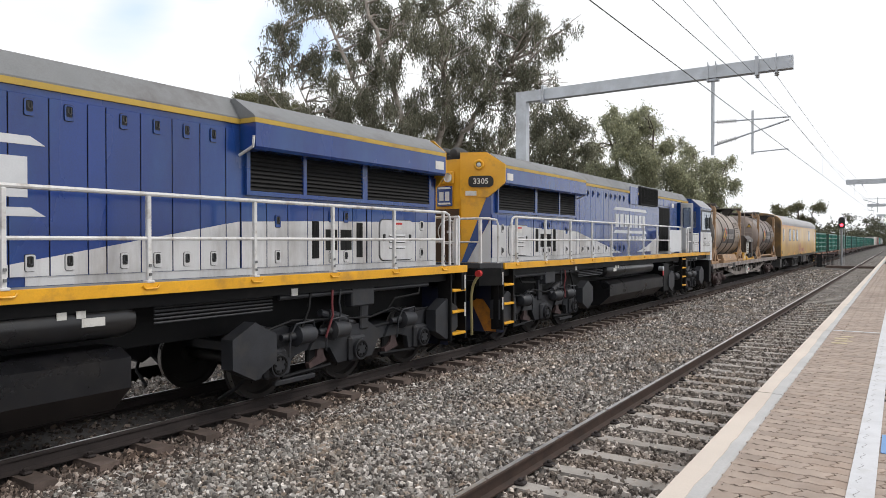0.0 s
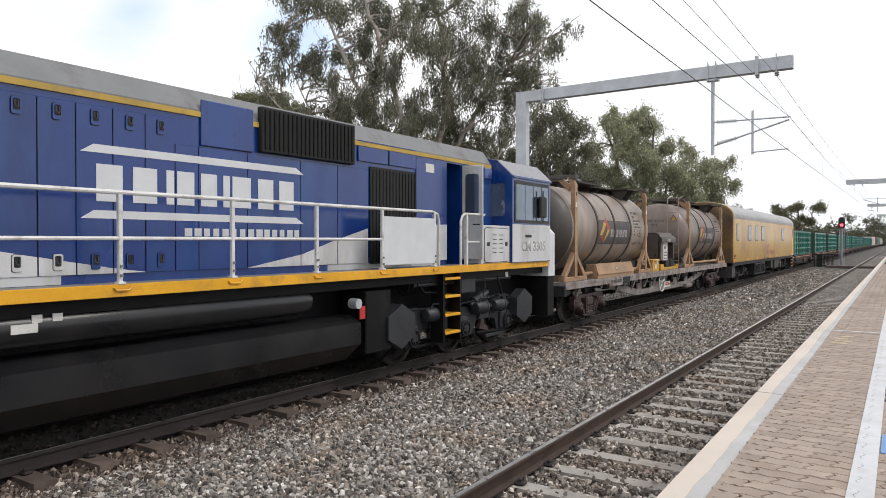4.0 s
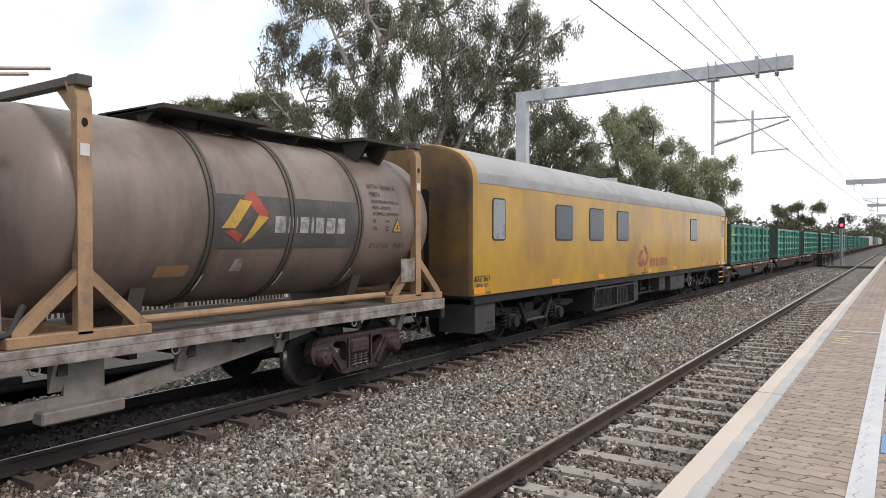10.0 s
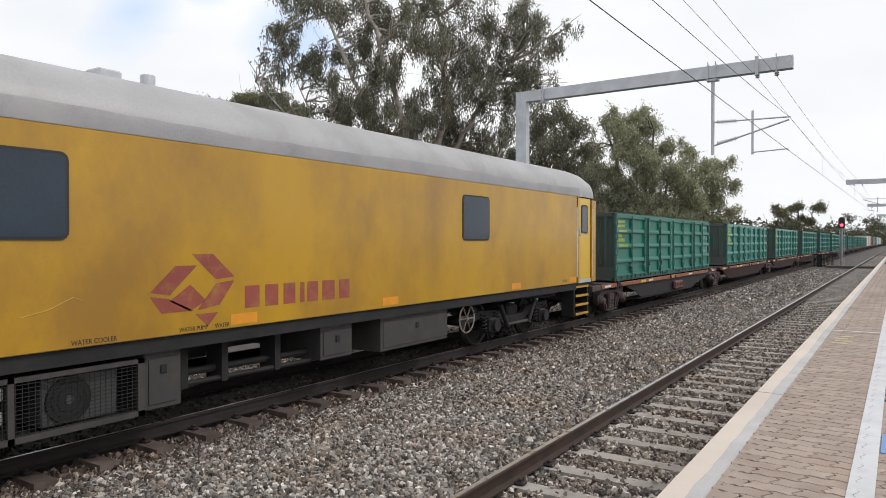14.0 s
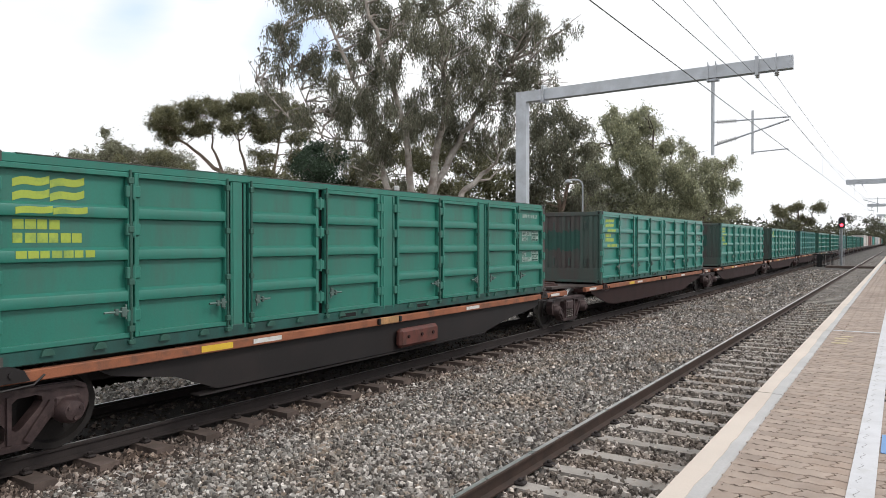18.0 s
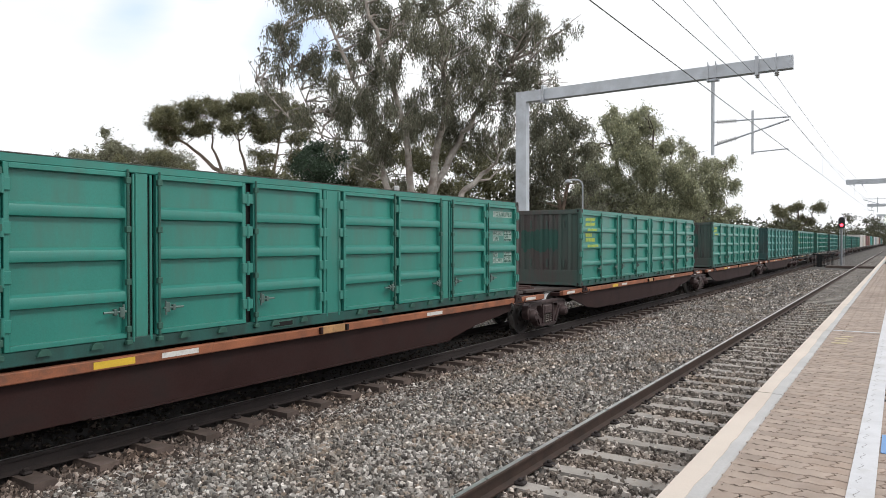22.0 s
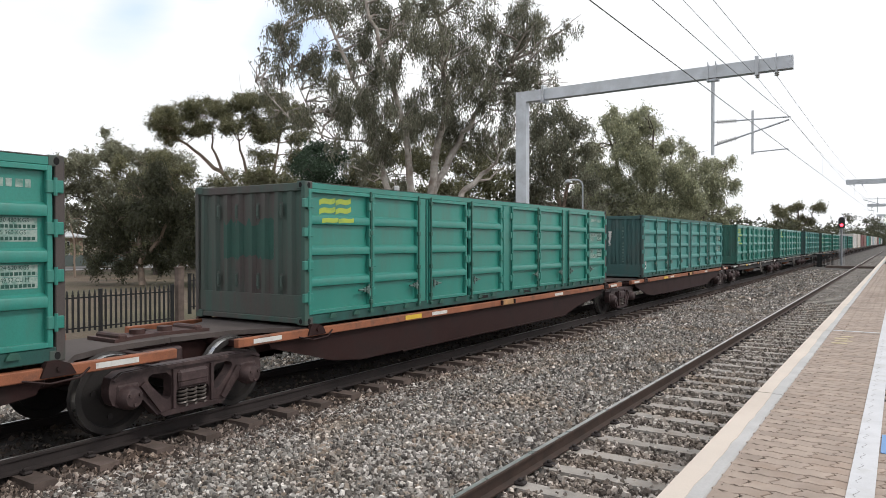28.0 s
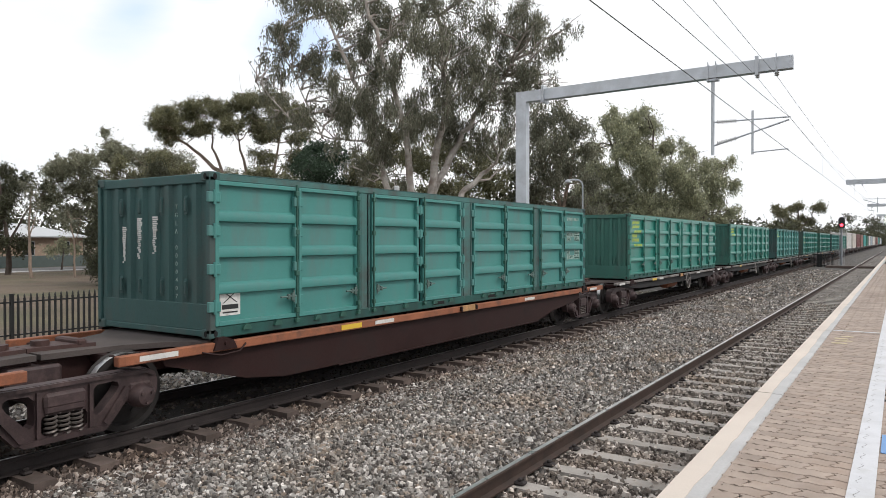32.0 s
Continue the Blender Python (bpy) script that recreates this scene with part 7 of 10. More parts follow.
    for z, size, text, wide in ((1.95, 0.12, serial, 0.9), (1.82, 0.12, "DMT4", 0.85), (1.70, 0.075, "UN PORTABLE TANK T3", 0.9), (1.60, 0.075, "IMDG - RID/ADR", 0.9), (1.50, 0.075, "TC IMPACT APPROVED", 0.9), (1.38, 0.1, "33", 0.9), (1.26, 0.09, "1.76", 0.8)):
        tilt = math.asin((z - TZ) / TR)
        words(text, size, BAND_GREY, tk, Matrix.Translation(shell(5.72, z, 0.006)) @ Matrix.Rotation(-tilt, 4, "Y") @ on_side(0, 0, 0), 0.001, "stencil_line", "LEFT", wide, 0.001)
    for z in (1.37, 1.27, 1.22):
        decal(tk, "data_bar", [(6.06, z), (6.16, z), (6.16, z + 0.03), (6.06, z + 0.03)], BAND_GREY, 0.006, 2)
    tri = decal(tk, "hazard_triangle", [(6.24, 1.2), (6.52, 1.2), (6.39, 1.45), (6.37, 1.45)], BAND_GREY, 0.006, 3, "yellow hazard triangle with a dark rim")
    decal(tri, "triangle_field", [(6.275, 1.22), (6.485, 1.22), (6.385, 1.41), (6.375, 1.41)], GOLD, 0.0095, 3)
    decal(tri, "triangle_mark", [(6.35, 1.25), (6.41, 1.25), (6.395, 1.33), (6.365, 1.33)], BAND_GREY, 0.0125, 2)
    for k, ch in enumerate("DIESEL FUEL"):
        if ch != " ":
            z = 0.98
            tilt = math.asin((z - TZ) / TR)
            words(ch, 0.13, BAND_GREY, tk, Matrix.Translation(shell(5.76 + k * 0.088, z, 0.006)) @ Matrix.Rotation(-tilt, 4, "Y") @ on_side(0, 0, 0), 0.001, "stencil_letter")
    return tk


# the first tank's dome paint holds soot and painted shade
tank1 = tank_container("dusty grey-brown fuel tank in a tan steel frame", "NTTU 330005 3", TANK_GREY, TANK_SOOT_SHADE)
tank2 = tank_container("dusty fuel tank with an end ladder in a tan frame", "NTTU 330004 8", TANK_BROWN, TANK_BROWN)
ride(tank1, 33.1, 1.165)
ride(tank2, 44.98, 1.165)
lad = part("ladder", G().cyl((0.52, 0.2, 0.1), (0.52, 0.12, 2.4), 0.02, 7).cyl((0.96, 0.2, 0.1), (0.96, 0.12, 2.4), 0.02, 7).tube([(0.52, 0.12, 2.4), (0.52, 0.2, 2.75), (0.52, 0.7, 2.85)], 0.02, 7).tube([(0.96, 0.12, 2.4), (0.96, 0.2, 2.75), (0.96, 0.7, 2.85)], 0.02, 7), TANK_GREY, tank2, "grey end ladder")
for k in range(8):
    part("rung", G().cyl((0.52, 0.18 - 0.01 * k, 0.28 + 0.32 * k), (0.96, 0.18 - 0.01 * k, 0.28 + 0.32 * k), 0.015, 6), TANK_GREY, lad)
part("end_platform", G().box(0.3, 1.1, 0.0, 0.5, 0.0, 0.1, 0.01), TAN, tank2)
part("hazard_triangle", G().prism([(0.63, 1.86), (0.93, 1.86), (0.78, 2.12)], "y", 0.125, 0.13), INK, tank2, "black-rimmed warning triangle behind the ladder")
part("triangle_field", G().prism([(0.675, 1.885), (0.885, 1.885), (0.78, 2.07)], "y", 0.12, 0.1245), GOLD, tank2)
for tk, serial in ((tank1, "NTTU 330005 3"), (tank2, "NTTU 330004 8")):
    for r, text in enumerate((serial, "DMT4")):
        for k, ch in enumerate(text):
            x, z = -0.26 + 0.062 * k + 0.17 * r, 1.86 - 0.17 * r
            d = 0.1 + 0.62 * (1 - math.sqrt(max(0, 1 - (x * x + (z - TZ) ** 2) / TR ** 2)))
            if ch != " ":
                words(ch, 0.12, INK, tk, on_front(x, d - 0.006, z) @ Matrix.Rotation(radians(-14), 4, "X"), 0.002, "stencil_letter", stretch=0.7)
    for r in range(3):
        g = G()
        for k in range(6):
            x, z = -0.42 + k * 0.11, 1.2 - r * 0.06
            d = 0.1 + 0.62 * (1 - math.sqrt(max(0, 1 - (x * x + (z - TZ) ** 2) / TR ** 2)))
            g.box(x, x + 0.075, d - 0.008, d - 0.001, z, z + 0.028)
        part("number_bar", g, BAND_GREY, tk)
part("tank_number", G().box(1.222, 1.228, 6.5, 7.02, 0.27, 0.41), TAN, tank1, "plate on the brace")
words("TANK 2", 0.125, GEN_GREY, tank1, on_side(1.229, 6.76, 0.34), 0.002)
part("side_plate_white", G().box(1.222, 1.23, 6.45, 6.85, 0.35, 0.75), DECK_EDGE, tank2, "small pale plate")
part("fuel_hose", G().tube([(1.0, 0.4, 0.4), (1.15, 0.2, 0.15), (1.1, -0.3, 0.05), (0.7, -0.7, 0.05), (0.3, -0.9, 0.25)], 0.035, 8), RUBBER, tank2, "black fuel hose")
part("fuel_hose", G().tube([(0.6, 0.3, 0.35), (0.5, -0.2, 0.1), (0.2, -0.8, 0.08), (0.1, -1.1, 0.3)], 0.04, 8), RUBBER, tank2, "black fuel hose")
part("hose_coupling", G().cyl((0.52, -0.12, 0.12), (0.46, -0.34, 0.1), 0.06, 10), GALV, tank2, "bright hose coupling")

tb = thing("tan_locker", "long tan locker with a sloping lid", "box")
part("body", G().prism([(0.95, 0), (1.3, 0), (1.3, 0.1), (1.2, 0.4), (0.95, 0.4)], "y", 0, 3.15), TAN, tb)
part("lid", G().prism([(1.304, 0.11), (1.33, 0.11), (1.225, 0.415), (1.2, 0.415)], "y", 0.02, 3.13), TAN, tb)
part("latch", G().box(1.29, 1.31, 1.5, 1.64, 0.22, 0.27, 0.005), GALV, tb)
ride(tb, 35.36, 1.165)

yb = thing("tool_box", "yellow steel tool box with a hinged lid", "box")
part("body", G().box(0.7, 1.24, 0, 0.78, 0, 0.36, 0.01), MACHINE_YELLOW, yb)
part("lid", G().box(0.68, 1.26, -0.02, 0.8, 0.355, 0.42, 0.012), MACHINE_YELLOW, yb)
part("hasp", G().box(1.245, 1.28, 0.36, 0.46, 0.27, 0.4, 0.008), GALV, yb)
part("label_plate", G().box(1.241, 1.245, 0.28, 0.48, 0.1, 0.26), SIGN_WHITE, yb)
part("dark_end", G().box(0.9, 1.05, -0.006, -0.001, 0.15, 0.3), HOLE, yb)
ride(yb, 40.75, 1.165)

gs = thing("generator", "charcoal generator cabinet on a yellow skid", "generator")
GL = 1.78
part("base_frame", G().box(-1.12, 1.1, -0.1, GL + 0.15, 0.02, 0.13, 0.01), UNDER_GREY, gs)
part("skid_rail", G().box(1.1, 1.2, -0.15, GL + 0.2, 0.0, 0.09, 0.01), MACHINE_YELLOW, gs)
part("skid_rail", G().box(1.0, 1.16, 0.0, 0.35, 0.09, 0.2, 0.01), MACHINE_YELLOW, gs)
for y in (-0.2, GL + 0.05):
    for x in (-1.2, 1.06):
        part("skid_foot", G().box(x, x + 0.16, y, y + 0.28, 0.0, 0.16, 0.012), MACHINE_YELLOW, gs)
part("machine_block", G().box(-1.05, 0.95, 0.15, GL - 0.15, 0.14, 0.4, 0.02), GEN_GREY, gs)
part("back_wall", G().box(-1.1, -1.06, 0, GL, 0.4, 1.35), GEN_GREY, gs)
part("end_panel", G().box(-1.06, 1.1, 0, 0.05, 0.38, 1.32), GEN_GREY, gs)
part("end_panel", G().box(-1.06, 1.1, GL - 0.05, GL, 0.38, 1.32), GEN_GREY, gs)
for k, (a, b) in enumerate(((-1.03, 0.0), (0.03, 1.06))):
    dr = part("cabinet_door", G().box(a, b, -0.03, 0.0, 0.44, 1.28, 0.01), GEN_GREY, gs)
    for x in (a + 0.1, b - 0.1):
        part("door_latch", G().box(x - 0.03, x + 0.03, -0.045, -0.03, 0.5, 0.56, 0.006), INK, dr)
part("roof", G().prism([(-1.12, 1.32), (1.18, 1.18), (1.18, 1.1), (1.14, 1.1), (1.14, 1.16), (-1.12, 1.28)], "y", -0.04, GL + 0.04).box(-1.12, 1.0, -0.04, GL + 0.04, 1.32, 1.36, 0.008), GEN_GREY, gs)
part("fascia", G().prism([(1.0, 1.36), (1.2, 1.14), (1.2, 1.0), (1.17, 1.0), (1.17, 1.12), (0.98, 1.33)], "y", -0.04, GL + 0.04), GEN_GREY, gs)
words("QRIP 05", 0.13, SIGN_WHITE, gs, on_side(1.202, GL * 0.52, 1.07), 0.002)
part("inner_wall", G().box(0.3, 0.34, 0.05, GL - 0.05, 0.4, 1.1), INK, gs)
pn = part("control_panel", G().box(0.95, 1.1, 0.52, 1.05, 0.34, 1.02, 0.012), SIGN_WHITE, gs, "white control panel")
part("screen", G().box(1.1, 1.104, 0.62, 0.78, 0.76, 0.86), INK, pn)
for r in range(3):
    for k in range(5):
        part("knob", G().cyl((1.1, 0.58 + k * 0.09, 0.42 + r * 0.11), (1.115, 0.58 + k * 0.09, 0.42 + r * 0.11), 0.018, 8), INK, pn)
part("engine", G().box(0.36, 0.9, 0.12, 0.45, 0.35, 0.9, 0.04), MACHINE_YELLOW, gs, "yellow engine block")
part("pump", G().box(0.36, 0.85, 1.15, GL - 0.12, 0.35, 0.95, 0.04), MACHINE_YELLOW, gs, "yellow pump with dark ports")
for k in range(4):
    part("engine_port", G().cyl((0.86, 1.4, 0.45 + k * 0.13), (0.88, 1.4, 0.45 + k * 0.13), 0.045, 8), INK, gs)
part("side_post", G().box(1.05, 1.14, 0.0, 0.09, 0.38, 1.1), GEN_GREY, gs)
part("side_post", G().box(1.05, 1.14, GL - 0.09, GL, 0.38, 1.1), GEN_GREY, gs)
part("hose_stub", G().tube([(0.2, -0.02, 0.34), (0.24, -0.3, 0.3), (0.3, -0.55, 0.12)], 0.055, 9), RUBBER, gs, "black hose stub")
part("hose_stub", G().tube([(0.75, -0.02, 0.3), (0.78, -0.2, 0.27), (0.8, -0.4, 0.15)], 0.05, 9), MACHINE_YELLOW, gs, "yellow capped pipe")
part("drain_pipe", G().cyl((0.7, -0.3, 0.1), (1.15, 0.15, 0.1), 0.03, 8), SIGN_WHITE, gs, "white drain pipe")
for x in (-0.9, -0.2, 0.25, 0.95):
    part("door_hinge", G().cyl((x, -0.04, 0.46), (x, -0.04, 0.6), 0.02, 8), INK, gs)
for k in range(3):
    part("panel_band", G().box(1.1, 1.103, 0.56, 1.01, 0.5 + k * 0.11, 0.505 + k * 0.11), INK, pn)
for y in (0.45, 1.1):
    part("junction_box", G().box(1.0, 1.2, y, y + 0.5, 0.14, 0.34, 0.015), UNDER_GREY, gs)
ride(gs, 42.05, 1.17)

# ---- crew car ----
HW, CARL = 1.48, 23.45


def side_window(parent, y0, y1, z0, z1, glass, s=1):
    w = part("window", G().prism(rounded(y0, y1, z0, z1, 0.09), "x", *sorted((s * (HW - 0.02), s * (HW + 0.012)))), RUBBER, parent, "rounded window in a black rubber frame")
    part("pane", G().prism(rounded(y0 + 0.03, y1 - 0.03, z0 + 0.03, z1 - 0.03, 0.07), "x", *sorted((s * (HW + 0.012), s * (HW + 0.016)))), glass, w)


def passenger_bogie(parent, y, inner):
    bg = part("bogie", G().box(-1.05, 1.05, -0.25, 0.25, 0.55, 0.8, 0.03), UNDER_GREY, parent, "coach bogie with coil springs", at=Matrix.Translation((0, y, 0)))
    for s in (1, -1):
        a, b = sorted((s * 1.0, s * 1.1))
        part("side_frame", G().prism([(-1.75, 0.62), (-1.75, 0.78), (-0.6, 0.72), (-0.4, 0.58), (0.4, 0.58), (0.6, 0.72), (1.75, 0.78), (1.75, 0.62), (0.7, 0.52), (0.45, 0.4), (-0.45, 0.4), (-0.7, 0.52)], "x", a, b), UNDER_GREY, bg)
        for k in (1, -1):
            part("axle_box", G().box(*sorted((s * 1.0, s * 1.26)), k * 1.2 - 0.17, k * 1.2 + 0.17, 0.3, 0.62, 0.04).cyl((s * 1.24, k * 1.2, 0.46), (s * 1.34, k * 1.2, 0.46), 0.13, 14), UNDER_GREY, bg)
            for d in (0.27, -0.27):
                pts = [(s * 1.14 + 0.07 * math.cos(t * 0.7), k * 1.2 + d + 0.07 * math.sin(t * 0.7), 0.34 + 0.0085 * t) for t in range(44)]
                part("coil_spring", G().tube(pts, 0.017, 6), UNDER_GREY, bg)
            part("damper", G().cyl((s * 1.2, k * 0.5, 0.35), (s * 1.2, k * 0.85, 0.85), 0.05, 10), UNDER_GREY, bg)
        part("frame_end", G().prism([(inner * 1.7, 0.77), (inner * 2.05, 0.72), (inner * 2.42, 0.70), (inner * 2.45, 0.62), (inner * 2.0, 0.56), (inner * 1.7, 0.6)], "x", a - 0.02, b + 0.02), UNDER_GREY, bg)
        part("torsion_arm", G().cyl((s * 1.18, -0.5, 0.4), (s * 1.18, 0.5, 0.4), 0.035, 8), BOX_GREY, bg)
    for k in (1, -1):
        m = Matrix.Translation((0, k * 1.2, 0.46))
        w = part("wheelset", WHEEL_46, WHEEL_STEEL, bg, at=m)
        SPIN.append((w, m, 0.457))
    return bg


def crew_car():
    cc = thing("crew_car", "dusty yellow crew car with a silver roof", "railway carriage")
    for s in (1, -1):
        a, b = sorted((s * (HW - 0.05), s * HW))
        part("side_wall", G().box(a, b, 0.145, CARL - 1.3, 1.15, 3.36, 0.008), CAR_YELLOW, cc)
        # door bay at the rear, set back a little
        part("side_wall", G().box(a, b, CARL - 1.22, CARL - 1.12, 1.15, 3.36), CAR_YELLOW, cc)
        part("vestibule_post", G().prism([(s * HW, CARL - 0.26), (s * HW, CARL + 0.02), (s * (HW - 0.12), CARL + 0.14), (s * (HW - 0.2), CARL - 0.26)], "z", 1.15, 3.3), CAR_YELLOW, cc)
        for y in (CARL - 1.26, CARL - 0.2):
            part("grab_recess", G().box(*sorted((s * (HW - 0.06), s * (HW - 0.05))), y - 0.06, y + 0.06, 1.25, 3.12), HOLE, cc)
            part("grab_rail", G().cyl((s * (HW - 0.01), y, 1.3), (s * (HW - 0.01), y, 3.08), 0.022, 8), SIGN_WHITE, cc, "white grab rail")
        dr = part("vestibule_door", G().box(*sorted((s * (HW - 0.07), s * (HW - 0.03))), CARL - 1.1, CARL - 0.3, 1.24, 3.34, 0.01), surf("clean_door_yellow", (0.68, 0.43, 0.025), 0.35, 0, 0.06, 2, 0.02, 50, coat=0.3), cc, "bright yellow side door")
        w = part("window", G().prism(rounded(CARL - 0.94, CARL - 0.5, 2.42, 3.16, 0.08), "x", *sorted((s * (HW - 0.03), s * (HW - 0.015)))), RUBBER, dr)
        part("pane", G().prism(rounded(CARL - 0.9, CARL - 0.54, 2.46, 3.12, 0.05), "x", *sorted((s * (HW - 0.015), s * (HW - 0.012)))), SKY_TINT, w)
        part("door_handle", G().box(*sorted((s * (HW - 0.03), s * (HW - 0.0))), CARL - 1.07, CARL - 1.0, 2.36, 2.56, 0.01).cyl((s * (HW + 0.01), CARL - 1.03, 2.42), (s * (HW + 0.01), CARL - 0.88, 2.42), 0.012, 6), GALV, dr)
        part("door_sill", G().box(*sorted((s * 1.2, s * (HW - 0.02))), CARL - 1.14, CARL - 0.28, 1.14, 1.24), GALV, cc)
        for y0, y1, glass in ((0.72, 1.28, MILK), (3.8, 4.85, SKY_TINT), (5.98, 7.02, SKY_TINT), (8.12, 9.16, SKY_TINT), (16.6, 17.62, SKY_TINT)):
            side_window(cc, y0, y1, 2.23, 3.10, glass, s)
        part("solebar", G().box(*sorted((s * 1.34, s * 1.43)), 0.1, CARL - 1.2, 0.98, 1.15), UNDER_GREY, cc, "grey solebar")
        for y in (0.0, 3.63, 6.69, 11.16, 14.17, 18.6, CARL - 1.75):
            part("warning_patch", G().box(*sorted((s * (HW + 0.001), s * (HW + 0.004))), y, y + 0.42, 1.19, 1.32), ORANGE_MARK, cc, "orange patch on the lower edge")
    arc = [(1.48, 3.36), (1.475, 3.5), (1.44, 3.65), (1.35, 3.8), (1.18, 3.95), (0.92, 4.07), (0.55, 4.16), (0.2, 4.2)]
    outline = arc + [(-x, z) for x, z in reversed(arc)]
    part("roof", G().prism(outline, "y", 0.14, CARL - 0.75), CAR_ROOF, cc, "silver arched roof")
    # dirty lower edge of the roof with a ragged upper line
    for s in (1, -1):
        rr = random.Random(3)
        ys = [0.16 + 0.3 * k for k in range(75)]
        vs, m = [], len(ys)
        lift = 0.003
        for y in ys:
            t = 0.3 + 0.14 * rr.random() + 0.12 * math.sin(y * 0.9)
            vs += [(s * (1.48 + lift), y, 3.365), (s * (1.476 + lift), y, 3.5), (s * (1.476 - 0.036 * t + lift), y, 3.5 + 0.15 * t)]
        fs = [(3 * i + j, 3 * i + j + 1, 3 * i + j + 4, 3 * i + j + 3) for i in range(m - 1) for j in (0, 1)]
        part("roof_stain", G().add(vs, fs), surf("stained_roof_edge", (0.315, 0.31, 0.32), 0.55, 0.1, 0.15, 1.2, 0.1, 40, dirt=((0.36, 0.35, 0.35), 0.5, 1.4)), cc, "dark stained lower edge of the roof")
    g = G()
    n = len(outline)
    rings = [(CARL - 0.75, 1.0), (CARL - 0.35, 0.97), (CARL - 0.06, 0.89), (CARL + 0.1, 0.74), (CARL + 0.14, 0.6)]
    vs = [(x * (0.75 + 0.25 * k), y, 3.36 + (z - 3.36) * k) for y, k in rings for x, z in outline]
    fs = [(i * n + j, i * n + j + 1, (i + 1) * n + j + 1, (i + 1) * n + j) for i in range(len(rings) - 1) for j in range(n - 1)] + [tuple((len(rings) - 1) * n + j for j in range(n))]
    part("roof_end", g.add(vs, fs), CAR_ROOF, cc, "tapered silver roof end")
    # front end with its door
    face = [(1.48, 1.15), (1.48, 3.36)] + arc[1:] + [(-x, z) for x, z in reversed(arc[1:])] + [(-1.48, 3.36), (-1.48, 1.15)]
    n = len(face)

    def shrunk(k):
        return [(x * (1 - 0.07 * k), z if z < 3.3 else z - 0.06 * k) for x, z in face]
    loops = [(0.144, 0.0), (0.06, 0.06), (0.0, 0.25), (-0.05, 0.6), (-0.08, 1.0)]
    for nm, lab, paint, part_of in (("end_corner", "yellow rounded corner round the end", CAR_YELLOW, loops[:3]), ("end_wall", "grimy brown-yellow end with painted shade and rounded corners", CAR_END_SHADE, loops[2:])):
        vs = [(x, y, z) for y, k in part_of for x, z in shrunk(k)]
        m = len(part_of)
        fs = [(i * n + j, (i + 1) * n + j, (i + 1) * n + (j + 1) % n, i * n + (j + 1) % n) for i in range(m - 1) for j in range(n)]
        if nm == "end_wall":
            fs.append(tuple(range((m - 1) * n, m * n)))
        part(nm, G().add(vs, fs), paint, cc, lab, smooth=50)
    part("end_wall", G().box(-1.3, 1.3, CARL - 0.06, CARL - 0.02, 1.15, 3.45), CAR_END_SHADE, cc)
    part("floor", G().box(-1.42, 1.42, 0.05, CARL - 0.05, 1.08, 1.14), UNDER_GREY, cc)
    # flat near-black sheet painted as the door recess's shade
    part("end_door_recess", G().prism(rounded(-0.48, 0.48, 1.2, 3.26, 0.08), "y", -0.092, -0.082), HOLE, cc)
    ed = part("end_door", G().box(-0.36, 0.36, -0.106, -0.094, 1.22, 3.1, 0.006), CAR_END_SHADE, cc)
    part("pane", G().prism(rounded(-0.1, 0.28, 2.3, 3.0, 0.06), "y", -0.11, -0.107), SKY_TINT, ed)
    words("ADGY 366 A", 0.17, INK, cc, on_side(HW + 0.002, 0.33, 1.475), 0.001, stretch=0.68, bold=0.004)
    words("TARE 52T  UL.23.4", 0.085, INK, cc, on_side(HW + 0.002, 0.33, 1.345), 0.001, stretch=0.8, bold=0.002)
    words("A END", 0.07, INK, cc, on_side(HW + 0.002, 0.56, 1.19), 0.001)
    for k, (y, z) in enumerate(((7.4, 1.42), (8.7, 1.5))):
        part("scratch", G().tube([(HW + 0.002, y, z), (HW + 0.002, y + 0.25, z + 0.05), (HW + 0.002, y + 0.5, z + 0.16), (HW + 0.002, y + 0.6, z + 0.06 + 0.05 * k)], 0.005, 4), GOLD, cc, "pale scratch in the paint")
    words("B END", 0.09, INK, cc, on_side(HW + 0.002, CARL - 2.05, 1.24), 0.001)
    for text, y in (("WATER COOLER", 9.42), ("WATER PUMP", 10.62), ("WATER", 11.03)):
        words(text, 0.075, INK, cc, on_side(HW + 0.002, y, 1.2), 0.001, stretch=0.85)
    # the operator's emblem and name as plain shapes
    for q in ([(0.0, 1.72), (0.26, 1.98), (0.5, 1.98), (0.2, 1.68)], [(0.0, 1.68), (0.2, 1.64), (0.46, 1.5), (0.12, 1.5)], [(0.44, 2.1), (0.68, 2.1), (0.94, 1.84), (0.72, 1.82)], [(0.72, 1.78), (0.94, 1.8), (0.76, 1.54), (0.5, 1.5)], [(0.48, 1.46), (0.74, 1.46), (0.62, 1.32)], [(0.2, 1.62), (0.42, 1.78), (0.6, 1.6), (0.42, 1.5)]):
        part("emblem", G().prism([(10.05 + y * 1.24, z * 1.1 - 0.24) for y, z in q], "x", HW + 0.001, HW + 0.003), FADE_RED, cc, "faded red emblem shape")
    y = 11.38
    for w in (0.3, 0.28, 0.27, 0.1, 0.26, 0.32, 0.28):
        part("name_bar", G().box(HW + 0.001, HW + 0.003, y, y + w * 0.8, 1.38, 1.66), FADE_RED, cc)
        y += w + 0.04
    # underfloor equipment
    passenger_bogie(cc, 3.3, 1)
    passenger_bogie(cc, 19.45, -1)
    part("centre_beam", G().box(-0.4, 0.4, 0.2, CARL - 0.2, 0.72, 1.08), UNDER_GREY, cc)
    tb = part("waste_tank", G().box(0.5, 1.36, 0.25, 1.06, 0.38, 0.96, 0.01), BOX_GREY, cc, "grey underfloor tank")
